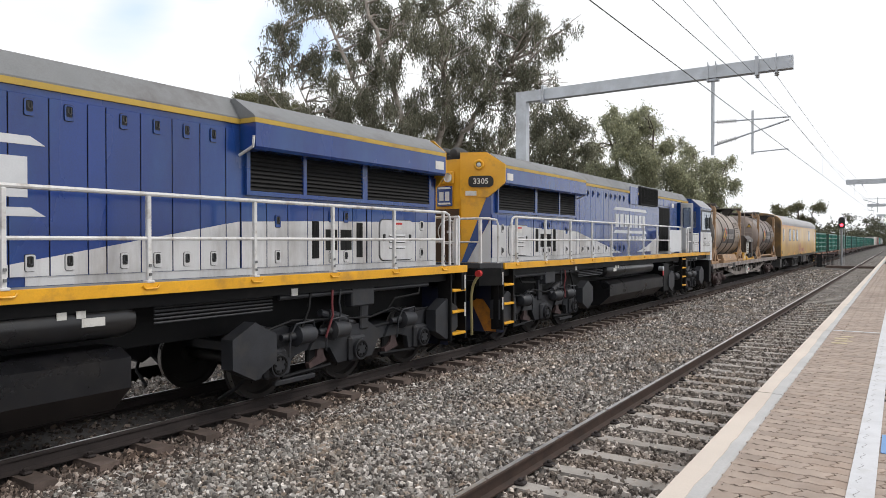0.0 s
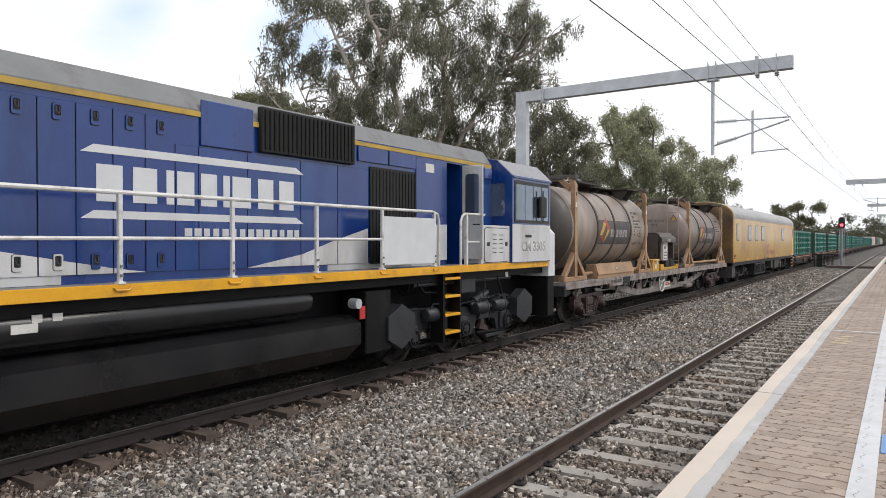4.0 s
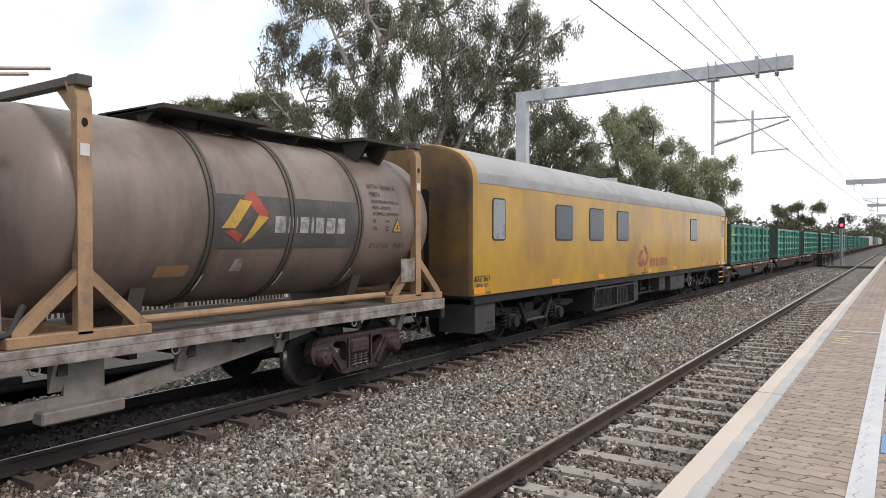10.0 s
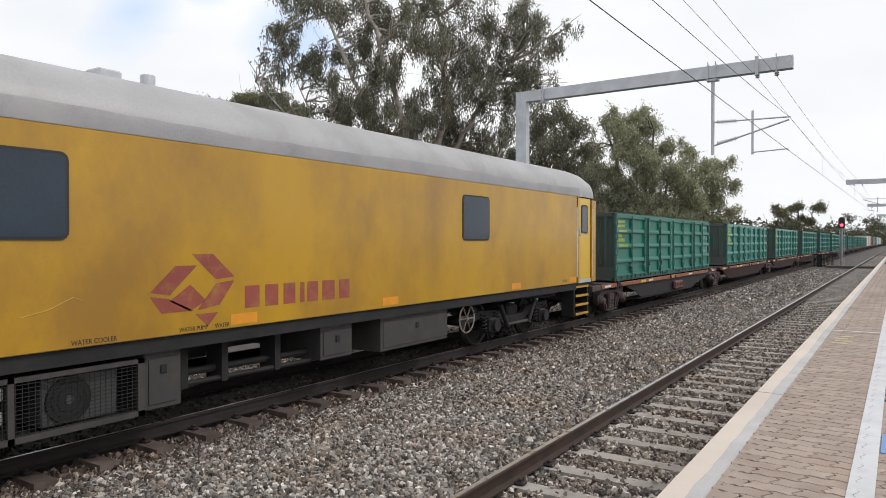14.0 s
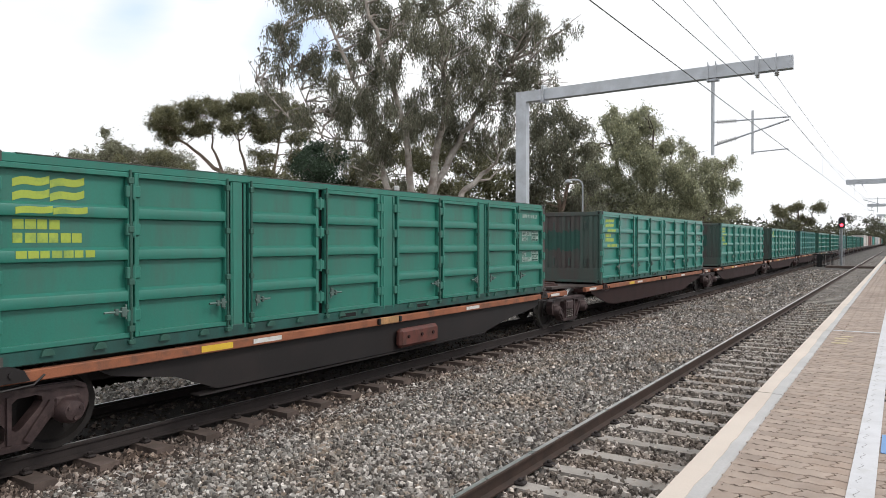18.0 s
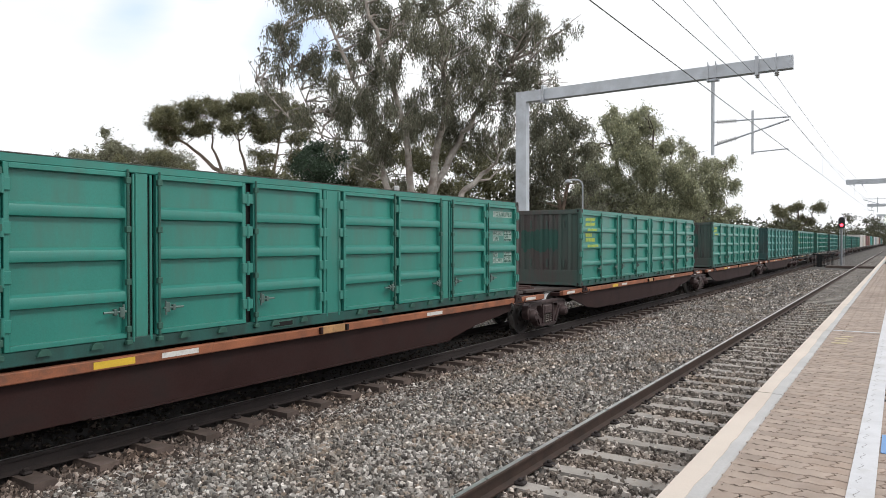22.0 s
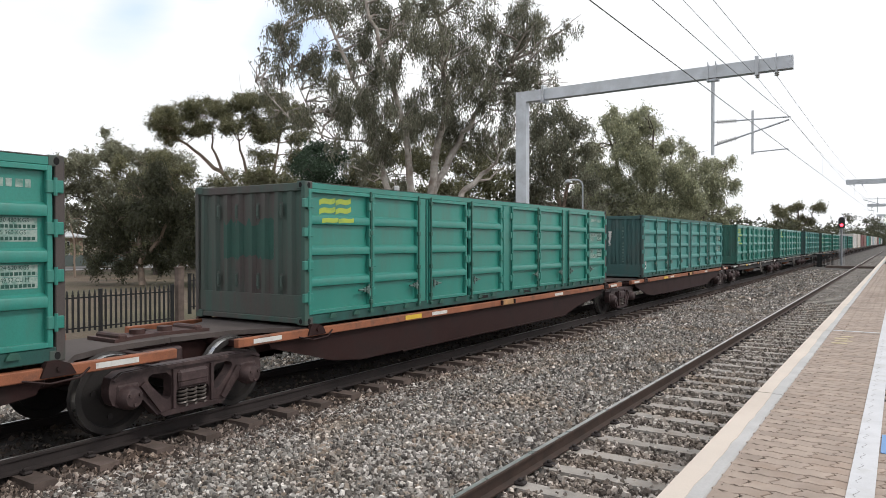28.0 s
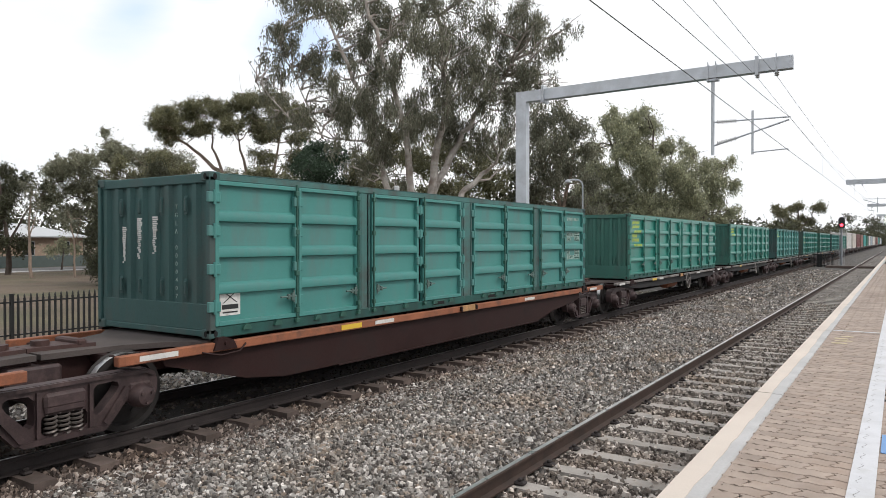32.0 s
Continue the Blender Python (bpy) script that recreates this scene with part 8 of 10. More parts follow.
    words("TOILET", 0.08, UNDER_GREY, tb, on_side(1.362, 0.85, 0.56), 0.001)
    words("DISCHARGE", 0.08, UNDER_GREY, tb, on_side(1.362, 0.8, 0.45), 0.001)
    part("discharge_valve", G().cyl((1.1, 1.06, 0.5), (1.1, 1.2, 0.5), 0.06, 10), GALV, tb)
    for name, y0, y1, z0 in (("battery_box", 10.06, 10.55, 0.32), ("air_box", 12.9, 13.6, 0.48), ("equipment_box", 14.3, 16.3, 0.42)):
        bx = part(name, G().box(0.5, 1.34, y0, y1, z0, 0.98, 0.012), BOX_GREY, cc)
        part("cover", G().box(1.34, 1.352, y0 + 0.06, y1 - 0.06, z0 + 0.06, 0.9, 0.004), BOX_GREY, bx)
        part("latch", G().box(1.352, 1.37, (y0 + y1) / 2 - 0.04, (y0 + y1) / 2 + 0.04, 0.72, 0.82, 0.005), UNDER_GREY, bx)
    for y in (10.7, 11.3, 12.2):
        part("hanger", G().box(0.9, 1.2, y - 0.05, y + 0.05, 0.45, 1.0), UNDER_GREY, cc)
    for name, y0, y1, z0 in (("battery_box", 4.9, 6.3, 0.36), ("water_tank", 6.9, 9.6, 0.4), ("equipment_box", 10.6, 12.4, 0.45), ("water_tank", 14.0, 16.4, 0.4)):
        part(name, G().box(-1.34, -0.55, y0, y1, z0, 1.0, 0.02), UNDER_GREY, cc)
    part("brake_gear", G().box(-0.3, 0.9, 5.25, 5.4, 0.6, 1.08).cyl((0.2, 5.0, 0.75), (0.2, 6.4, 0.7), 0.14, 12).cyl((0.75, 4.6, 0.82), (0.75, 6.45, 0.8), 0.035, 7), UNDER_GREY, cc, "dark brake gear under the floor")
    part("pipe_run", G().cyl((1.15, 10.5, 0.5), (1.15, 12.9, 0.48), 0.035, 8).cyl((1.05, 10.4, 0.62), (1.05, 12.9, 0.6), 0.05, 8), UNDER_GREY, cc)
    bars_of = [(6.52, 10.04, 0.88, 0.93), (6.52, 10.04, 0.3, 0.36), (6.52, 6.6, 0.3, 0.93), (8.4, 8.48, 0.3, 0.93), (8.62, 8.68, 0.3, 0.93), (9.96, 10.04, 0.3, 0.93)]
    g = G()
    for y0, y1, z0, z1 in bars_of:
        g.box(1.34, 1.4, y0, y1, z0, z1)
    cage = part("cooler_cage", g, BOX_GREY, cc, "steel cage round the air coolers")
    part("cage_wall", G().box(0.3, 1.36, 6.49, 6.53, 0.3, 0.95), UNDER_GREY, cage)
    part("cage_floor", G().box(0.3, 1.36, 6.52, 10.0, 0.3, 0.33), UNDER_GREY, cage)
    part("cage_back", G().box(0.3, 0.34, 6.52, 10.0, 0.33, 1.0), HOLE, cage)
    part("cage_hanger", G().box(1.38, 1.43, 6.54, 6.66, 0.75, 1.0), UNDER_GREY, cage)
    g = G()
    for k in range(56):
        y = 6.6 + k * 0.06
        g.box(1.37, 1.375, y, y + 0.007, 0.36, 0.88)
    for k in range(13):
        g.box(1.376, 1.381, 6.6, 9.96, 0.37 + k * 0.04, 0.376 + k * 0.04)
    tagged(part("wire_mesh", g, MESH_STEEL, cage), kind="stuff")
    for y, w in ((6.64, 0.62), (7.62, 0.64), (8.98, 0.8)):
        un = part("cooler_unit", G().box(0.6, 1.28, y, y + w, 0.36, 0.86, 0.015), COOLER_GREY, cage, "pale air cooler with a round fan")
        part("fan_guard", G().cyl((1.28, y + 0.27, 0.61), (1.30, y + 0.27, 0.61), 0.235, 24), INK, un)
        part("fan_hub", G().cyl((1.30, y + 0.27, 0.61), (1.315, y + 0.27, 0.61), 0.045, 12), COOLER_GREY, un)
        for r in (0.12, 0.18, 0.23):
            part("fan_ring", G().ring((1.305, y + 0.27, 0.61), r, 0.005, "x", 22, 5), UNDER_GREY, un)
    for z in (0.5, 0.72):
        part("valve", G().box(1.3, 1.36, 8.5, 8.6, z, z + 0.12, 0.01), SIGN_WHITE, cage, "small white valve")
    hw = part("handbrake_wheel", G().ring((1.36, 16.96, 0.72), 0.27, 0.016, "x", 26, 6).cyl((1.2, 16.96, 0.72), (1.38, 16.96, 0.72), 0.04, 8), DECK_EDGE, cc, "pale handbrake wheel")
    for k in range(6):
        a = k * 1.047
        part("spoke", G().cyl((1.36, 16.96, 0.72), (1.36, 16.96 + 0.26 * math.cos(a), 0.72 + 0.26 * math.sin(a)), 0.012, 5), DECK_EDGE, hw)
    st = part("step_ladder", G().box(1.02, 1.36, CARL - 1.2, CARL - 1.14, 0.28, 1.14), UNDER_GREY, cc, "dark step frame with yellow edges")
    part("step_stile", G().box(1.02, 1.36, CARL - 0.28, CARL - 0.22, 0.28, 1.14), UNDER_GREY, st)
    for k in range(4):
        z = 0.32 + k * 0.235
        part("tread", G().box(1.04, 1.38, CARL - 1.14, CARL - 0.28, z, z + 0.025), UNDER_GREY, st)
        part("tread_edge", G().box(1.38, 1.4, CARL - 1.14, CARL - 0.28, z - 0.02, z + 0.04, 0.004), MACHINE_YELLOW, st, "yellow step edge")
    part("buffer_plate", G().box(-0.55, 0.55, -0.12, 0.0, 0.7, 1.15, 0.02), UNDER_GREY, cc)
    part("coupler", G().box(-0.16, 0.16, -0.55, 0.1, 0.72, 0.96, 0.03), BOGIE_STEEL, cc)
    part("coupler", G().box(-0.16, 0.16, CARL - 0.1, CARL + 0.5, 0.72, 0.96, 0.03), BOGIE_STEEL, cc)
    part("air_hose", G().tube([(0.3, -0.05, 0.9), (0.35, -0.2, 0.6), (0.2, -0.4, 0.45), (0.05, -0.5, 0.55)], 0.03, 7), RUBBER, cc)
    part("roof_vent", G().cyl((0.5, 10.7, 4.08), (0.5, 10.7, 4.28), 0.09, 12), GALV, cc)
    part("roof_vent", G().box(0.3, 0.6, 10.0, 10.3, 4.1, 4.24, 0.02), GALV, cc)
    return cc


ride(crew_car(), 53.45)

# ---- locomotives ----
LOCO_BLUE = surf("locomotive_blue", (0.0035, 0.032, 0.19), 0.26, 0, 0.2, 0.8, 0.02, 60, dirt=((0.013, 0.066, 0.225), 0.48, 0.7), streak=0.4, coat=0.6)
LOCO_SILVER = surf("locomotive_silver_grey", (0.6, 0.6, 0.61), 0.5, 0.05, 0.08, 1.5, 0.05, 60, dirt=((0.33, 0.31, 0.3), 0.4, 1.6), streak=0.3)
LOCO_ROOF = surf("locomotive_roof_grey", (0.2, 0.205, 0.21), 0.6, 0.05, 0.15, 1.5, 0.08, 60, dirt=((0.11, 0.1, 0.1), 0.4, 1.5))
WAIST_YELLOW = surf("faded_stripe_yellow", (0.5, 0.33, 0.055), 0.5, 0, 0.1, 1.5, 0.03, 60, dirt=((0.3, 0.2, 0.06), 0.35, 2.0))
CAB_ROOF_GREY = surf("cab_roof_grey", (0.29, 0.29, 0.31), 0.5, 0.05, 0.08, 1.5, 0.05, 60, dirt=((0.24, 0.23, 0.23), 0.4, 1.6))
LOCO_YELLOW = surf("locomotive_yellow", (0.76, 0.38, 0.012), 0.45, 0, 0.1, 1.5, 0.03, 60, dirt=((0.35, 0.18, 0.04), 0.3, 2.0), coat=0.2)
RAIL_WHITE = surf("handrail_white", (0.68, 0.67, 0.66), 0.5, 0, 0.1, 3, 0.05, 60, dirt=((0.3, 0.24, 0.2), 0.3, 5))
DEEP_BLACK = surf("underframe_black", (0.0065, 0.0065, 0.0075), 0.55, 0, 0.25, 2, 0.15, 60, dirt=((0.016, 0.015, 0.014), 0.3, 2.5))
for dull, level in ((DEEP_BLACK, 0.2), (UNDER_GREY, 0.3)):
    dull.node_tree.nodes["Principled BSDF"].inputs["Specular IOR Level"].default_value = level
GLOSS_BLACK = surf("gloss_black_paint", (0.013, 0.013, 0.015), 0.3, 0, 0.2, 1.5, 0.05, 60, dirt=((0.025, 0.023, 0.022), 0.35, 2))
TRUCK_GREY = surf("locomotive_bogie_grey", (0.03, 0.0315, 0.037), 0.5, 0.1, 0.25, 3, 0.2, 60, dirt=((0.045, 0.042, 0.04), 0.3, 4))
LOUVRE_DARK = surf("dark_louvre", (0.011, 0.0105, 0.011), 0.75, 0.0, 0.2, 3, 0.1, 60)
LAMP_GLASS = surf("lamp_glass", (0.6, 0.6, 0.58), 0.1, 0.3, 0.1, 3, 0, 60)
BRAND_WHITE = surf("white_brand_paint", (0.62, 0.63, 0.65), 0.45, 0, 0.06, 3, 0.02, 60)
LL = 20.25


def swoosh(y):
    """Upper edge of the silver paint along the hood."""
    pts = ((1.0, 2.58), (4.5, 2.52), (6.0, 2.48), (7.5, 2.22), (9.97, 1.80), (11.44, 1.80), (12.4, 2.08), (13.6, 2.42), (15.5, 2.54), (18.0, 2.54))
    for (a, p), (b, q) in zip(pts, pts[1:]):
        if a <= y <= b:
            return p + (q - p) * (y - a) / (b - a)
    return pts[0][1] if y < 1 else pts[-1][1]


def loco_bogie(parent, y):
    bg = part("bogie", G().box(-0.9, 0.9, -1.9, 1.9, 0.62, 0.8, 0.03), TRUCK_GREY, parent, "three-axle locomotive bogie", at=Matrix.Translation((0, y, 0)))
    for s in (1, -1):
        a, b = sorted((s * 0.98, s * 1.08))
        prof = [(-2.3, 0.78), (-2.1, 1.0), (-1.5, 1.02), (-1.2, 0.82), (-0.55, 0.78), (-0.35, 0.9), (0.35, 0.9), (0.55, 0.78), (1.2, 0.82), (1.5, 1.02), (2.1, 1.0), (2.3, 0.78), (2.2, 0.5), (2.05, 0.34), (1.45, 0.34), (1.4, 0.55), (1.15, 0.62), (0.6, 0.6), (0.42, 0.34), (-0.42, 0.34), (-0.6, 0.6), (-1.15, 0.62), (-1.4, 0.55), (-1.45, 0.34), (-2.05, 0.34), (-2.2, 0.5)]
        part("side_frame", G().prism(prof, "x", a, b), TRUCK_GREY, bg)
        for k in (-1.75, 0, 1.75):
            ab = part("axle_box", G().box(*sorted((s * 1.0, s * 1.16)), k - 0.2, k + 0.2, 0.32, 0.72, 0.04), TRUCK_GREY, bg)
            part("axle_cover", G().cyl((s * 1.1, k, 0.51), (s * 1.22, k, 0.51), 0.16, 18), TRUCK_GREY, ab)
            part("cover_ring", G().ring((s * 1.22, k, 0.51), 0.12, 0.018, "x", 18, 6), DEEP_BLACK, ab)
            for j in range(6):
                t = j * 1.047
                part("bolt", G().cyl((s * 1.22, k + 0.09 * math.cos(t), 0.51 + 0.09 * math.sin(t)), (s * 1.24, k + 0.09 * math.cos(t), 0.51 + 0.09 * math.sin(t)), 0.018, 6), DEEP_BLACK, ab)
        for k in (-1.2, 0.55, 1.3):
            part("brake_cylinder", G().lathe([(0.03, k - 0.24), (0.1, k - 0.22), (0.135, k - 0.17), (0.14, k + 0.1), (0.155, k + 0.11), (0.155, k + 0.15), (0.06, k + 0.18), (0.045, k + 0.42)], (s * 1.2, 0, 0.88), "y", 16), TRUCK_GREY, bg)
            part("cylinder_pipe", G().tube([(s * 1.28, k - 0.16, 0.98), (s * 1.3, k - 0.12, 1.08), (s * 1.3, k + 0.22, 1.06), (s * 1.27, k + 0.3, 0.92), (s * 1.24, k + 0.3, 0.6)], 0.014, 6), TRUCK_GREY, bg)
        part("snubber", G().cyl((s * 1.16, 0.2, 0.95), (s * 1.16, 0.9, 1.16), 0.055, 10).cyl((s * 1.16, 0.35, 1.0), (s * 1.16, 0.75, 1.12), 0.085, 12), TRUCK_GREY, bg)
        for k in (1, -1):
            hx = [(k * 2.3 + 0.43 * math.cos(t), 0.78 + 0.38 * math.sin(t)) for t in np.linspace(0.52, 6.8, 7)[:-1]]
            part("sand_box", G().prism(hx, "x", *sorted((s * 1.12, s * 1.34))), TRUCK_GREY, bg, "hexagonal sand box")
            part("sand_pipe", G().tube([(s * 1.2, k * 2.3, 0.45), (s * 1.1, k * 2.4, 0.3), (s * 0.8, k * 2.45, 0.12)], 0.025, 7), DEEP_BLACK, bg)
            part("brake_rigging", G().box(*sorted((s * 0.98, s * 1.06)), *sorted((k * 0.75, k * 1.05)), 0.25, 0.62, 0.02).cyl((s * 1.08, k * 0.6, 0.34), (s * 1.08, k * 1.6, 0.3), 0.03, 8), DEEP_BLACK, bg)
        part("brake_pipe", G().tube([(s * 1.18, -1.9, 1.02), (s * 1.2, -1.2, 0.98), (s * 1.22, -0.8, 1.1), (s * 1.22, -0.2, 1.0), (s * 1.2, 0.6, 1.04), (s * 1.2, 1.5, 1.1), (s * 1.18, 2.0, 1.0)], 0.018, 6), DEEP_BLACK, bg)
        for k in (-0.95, 0.85):
            part("brake_lever", G().prism([(k - 0.16, 0.42), (k + 0.2, 0.34), (k + 0.22, 0.42), (k + 0.06, 0.5), (k + 0.02, 0.66), (k - 0.08, 0.66), (k - 0.1, 0.52)], "x", *sorted((s * 1.02, s * 1.1))), BOGIE_STEEL, bg)
            part("frame_gusset", G().prism([(k - 0.24, 0.62), (k + 0.24, 0.62), (k + 0.12, 0.8), (k - 0.12, 0.8)], "x", *sorted((s * 1.08, s * 1.13))), TRUCK_GREY, bg)
        part("foot_bar", G().box(*sorted((s * 1.05, s * 1.12)), 0.95, 1.75, 0.2, 0.27, 0.01), TRUCK_GREY, bg)
        part("hanger", G().box(*sorted((s * 1.05, s * 1.12)), -0.3, -0.1, 0.8, 1.4, 0.02).box(*sorted((s * 1.0, s * 1.2)), -0.35, 0.15, 1.3, 1.6, 0.02), TRUCK_GREY, bg)
    for k in (-1.75, 0, 1.75):
        m = Matrix.Translation((0, k, 0.51))
        part("wheelset", WHEEL_51, WHEEL_STEEL, bg, at=m)
    return bg


LATCH = {m: G().pierced(rounded(-0.05, 0.05, -0.085, 0.085, 0.02, 2), [rounded(-0.034, 0.034, -0.045, 0.068, 0.015, 2)], "x", 0, 0.014).mesh("latch") for m in (LOCO_BLUE, LOCO_SILVER)}
LATCH_CORE = G().prism(rounded(-0.034, 0.034, -0.045, 0.068, 0.015, 2), "x", -0.004, 0.004).mesh("latch_core")
LATCH_GRIP = G().tube([(0.012, -0.02, 0.055), (0.022, -0.02, -0.005), (0.024, 0.0, -0.02), (0.022, 0.02, -0.005), (0.012, 0.02, 0.055)], 0.007, 5).mesh("latch_grip")
LATCH_RIM = G().prism(rounded(-0.055, 0.055, -0.09, 0.09, 0.022, 2), "x", -0.006, 0.001).mesh("latch_rim")


def latch(parent, s, y, z):
    """A recessed pull in its own bezel."""
    m = Matrix.Translation((s * 1.0165, y, z)) @ (Matrix.Identity(4) if s > 0 else Matrix.Rotation(math.pi, 4, "Z"))
    paint = LOCO_BLUE if z > swoosh(y) else LOCO_SILVER
    lt = part("latch", LATCH[paint], paint, parent, at=m)
    part("latch_core", LATCH_CORE, INK, lt)
    part("latch_rim", LATCH_RIM, DEEP_BLACK, lt)
    part("latch_grip", LATCH_GRIP, TRUCK_GREY, lt)


def hood_panel(lc, s, y0, y1, z0=1.86, z1=3.70, x=1.0):
    """One engine-room door, with the silver sweep along its foot."""
    a, b = sorted((s * x, s * (x + 0.014)))
    d = part("hood_door", G().box(a, b, y0 + 0.006, y1 - 0.006, z0, z1, 0.004), LOCO_BLUE, lc)
    p, q = min(z1, swoosh(y0)), min(z1, swoosh(y1))
    if max(p, q) > z0 + 0.02:
        p, q = max(p, z0 + 0.005), max(q, z0 + 0.005)
        a, b = sorted((s * (x + 0.0142), s * (x + 0.0165)))
        part("silver_sweep", G().prism([(y0 + 0.008, z0 + 0.002), (y1 - 0.008, z0 + 0.002), (y1 - 0.008, q), (y0 + 0.008, p)], "x", a, b), LOCO_SILVER, d, "silver-grey lower paint")
    return d


def locomotive():
    lc = thing("locomotive", "blue, silver and yellow diesel locomotive with white handrails", "locomotive", "locomotives")
    part("walkway", G().box(-1.42, 1.42, 1.05, 19.9, 1.70, 1.76), LOCO_ROOF, lc)
    part("end_deck", G().prism([(-1.1, 0.62), (1.1, 0.62), (1.42, 0.95), (1.42, 1.05), (-1.42, 1.05), (-1.42, 0.95)], "z", 1.66, 1.76), surf("dark_deck_plate", (0.055, 0.055, 0.06), 0.7, 0.05, 0.2, 2, 0.1, 60, dirt=((0.03, 0.028, 0.028), 0.4, 2)), lc)
    part("buffer_beam", G().prism([(-1.1, 0.6), (1.1, 0.6), (1.44, 0.93), (1.44, 1.04), (-1.44, 1.04), (-1.44, 0.93)], "z", 1.3, 1.655), DEEP_BLACK, lc)
    part("pilot", G().prism([(-1.2, 1.15), (1.2, 1.15), (1.3, 1.3), (-1.3, 1.3)], "z", 0.28, 1.35), surf("pilot_navy", (0.008, 0.014, 0.05), 0.5, 0, 0.2, 2, 0.05, 60, dirt=((0.015, 0.015, 0.018), 0.5, 2)), lc, "dark navy pilot plate")
    for s in (1, -1):
        part("pilot_chevron", G().prism([(s * 0.92, 0.30), (s * 1.2, 0.30), (s * 1.2, 0.58), (s * 0.88, 0.98), (s * 0.55, 0.98)], "y", 1.136, 1.146), surf("chevron_orange", (0.5, 0.19, 0.02), 0.6, 0, 0.2, 3, 0.05, 60, dirt=((0.16, 0.07, 0.03), 0.4, 4)), lc, "faded orange chevron")
        part("pilot_corner", G().box(*sorted((s * 1.2, s * 1.31)), 1.02, 1.1, 0.42, 1.3), DEEP_BLACK, lc, "dark step side")
    part("end_beam", G().box(-1.42, 1.42, LL - 0.35, LL, 0.45, 1.7, 0.02), DEEP_BLACK, lc)
    part("frame", G().box(-0.7, 0.7, 0.9, LL - 0.3, 0.95, 1.7), DEEP_BLACK, lc)
    part("coupler", G().box(-0.16, 0.16, 0.22, 1.2, 0.75, 1.0, 0.03), BOGIE_STEEL, lc)
    part("coupler", G().box(-0.16, 0.16, LL - 0.1, LL + 0.5, 0.75, 1.0, 0.03), BOGIE_STEEL, lc)
    # core of the hood
    core = [(-0.995, 1.76), (0.995, 1.76), (0.995, 3.86), (0.78, 4.14), (-0.78, 4.14), (-0.995, 3.86)]
    part("hood", G().prism(core, "y", 1.3, 16.15), LOCO_BLUE, lc)
    part("hood_rear", G().prism(core, "y", 16.68, 17.95), LOCO_BLUE, lc)
    part("hood_link", G().box(-0.99, 0.3, 16.14, 16.69, 1.77, 3.9).prism([(-0.995, 3.74), (0.995, 3.74), (0.995, 3.86), (0.78, 4.14), (-0.78, 4.14), (-0.995, 3.86)], "y", 16.145, 16.685), LOCO_BLUE, lc)
    part("hood_roof", G().prism([(-1.003, 3.842), (1.003, 3.842), (1.003, 3.865), (0.785, 4.15), (-0.785, 4.15), (-1.003, 3.865)], "y", 5.9, 17.9), LOCO_ROOF, lc, "grey hood roof")
    for y in (5.3, 6.9, 8.3, 10.9):
        part("roof_hatch", G().box(-0.5, 0.55, y, y + 1.1, 4.14, 4.18, 0.02), LOCO_ROOF, lc)
    for s in (1, -1):
        part("side_sill", G().box(*sorted((s * 1.42, s * 1.46)), 1.05 if s > 0 else 0.86, 19.92, 1.63, 1.765, 0.004), LOCO_YELLOW, lc, "yellow side sill")
        # black box added as the shadow under the sill
        part("sill_web", G().box(*sorted((s * 1.0, s * 1.3)), 1.06, 19.9, 1.48, 1.69), DEEP_BLACK, lc)
        part("waist_stripe", G().box(*sorted((s * 1.0, s * 1.018)), 5.9, 17.9, 3.775, 3.842), WAIST_YELLOW, lc, "yellow waist stripe")
        part("silver_foot", G().box(*sorted((s * 0.996, s * 1.004)), 1.3, 1.56, 1.765, 1.858), LOCO_SILVER, lc)
        for a in range(16):
            y0, y1 = 1.56 + a * 1.02, 1.56 + (a + 1) * 1.02
            if min(swoosh(y0), swoosh(y1)) > 1.9 and y1 < 16.2:
                part("silver_foot", G().box(*sorted((s * 0.996, s * 1.004)), y0, y1, 1.765, 1.858), LOCO_SILVER, lc)
        outline = [(0.40, 3.16), (0.95, 3.16), (1.28, 3.45), (1.303, 3.5), (1.303, 3.86), (0.92, 4.13), (0.40, 4.13)]
        k = len(outline)
        part("cowl_end", G().add([(s * x, 0.985 + (x - 0.4) * 0.415, z) for x, z in outline] + [(s * x, 1.375 if x > 0.96 else 1.03 + (x - 0.4) * 0.415, z) for x, z in outline], [tuple(range(k)), tuple(range(2 * k - 1, k - 1, -1))] + [(i, k + i, k + (i + 1) % k, (i + 1) % k) for i in range(k)]), LOCO_YELLOW, lc, "yellow upper nose with cut corners", smooth=20)
        part("white_plate", G().box(*sorted((s * 1.301, s * 1.305)), 1.45, 1.72, 3.53, 3.68), SIGN_WHITE, lc)
        # radiator overhang
        oh = [(s * 0.99, 3.43), (s * 1.27, 3.43), (s * 1.3, 3.47), (s * 1.3, 3.78), (s * 0.99, 3.78)]
        part("radiator_cowl", G().prism(oh, "y", 1.38, 5.95), LOCO_BLUE, lc, "flared blue radiator cowl")
        part("cowl_stripe", G().prism([(s * 0.99, 3.782), (s * 1.302, 3.782), (s * 1.302, 3.845), (s * 0.99, 3.845)], "y", 1.37, 5.96), WAIST_YELLOW, lc)
        part("cowl_roof", G().prism([(s * 0.6, 3.847), (s * 1.3, 3.847), (s * 1.28, 3.88), (s * 0.9, 4.13), (s * 0.6, 4.13)], "y", 1.37, 5.96), LOCO_ROOF, lc, "grey sloped cowl top")
        part("cowl_lip", G().tube([(s * 1.02, 5.98, 3.36), (s * 1.28, 5.98, 3.46), (s * 1.3, 5.98, 3.6)], 0.02, 6), RAIL_WHITE, lc)
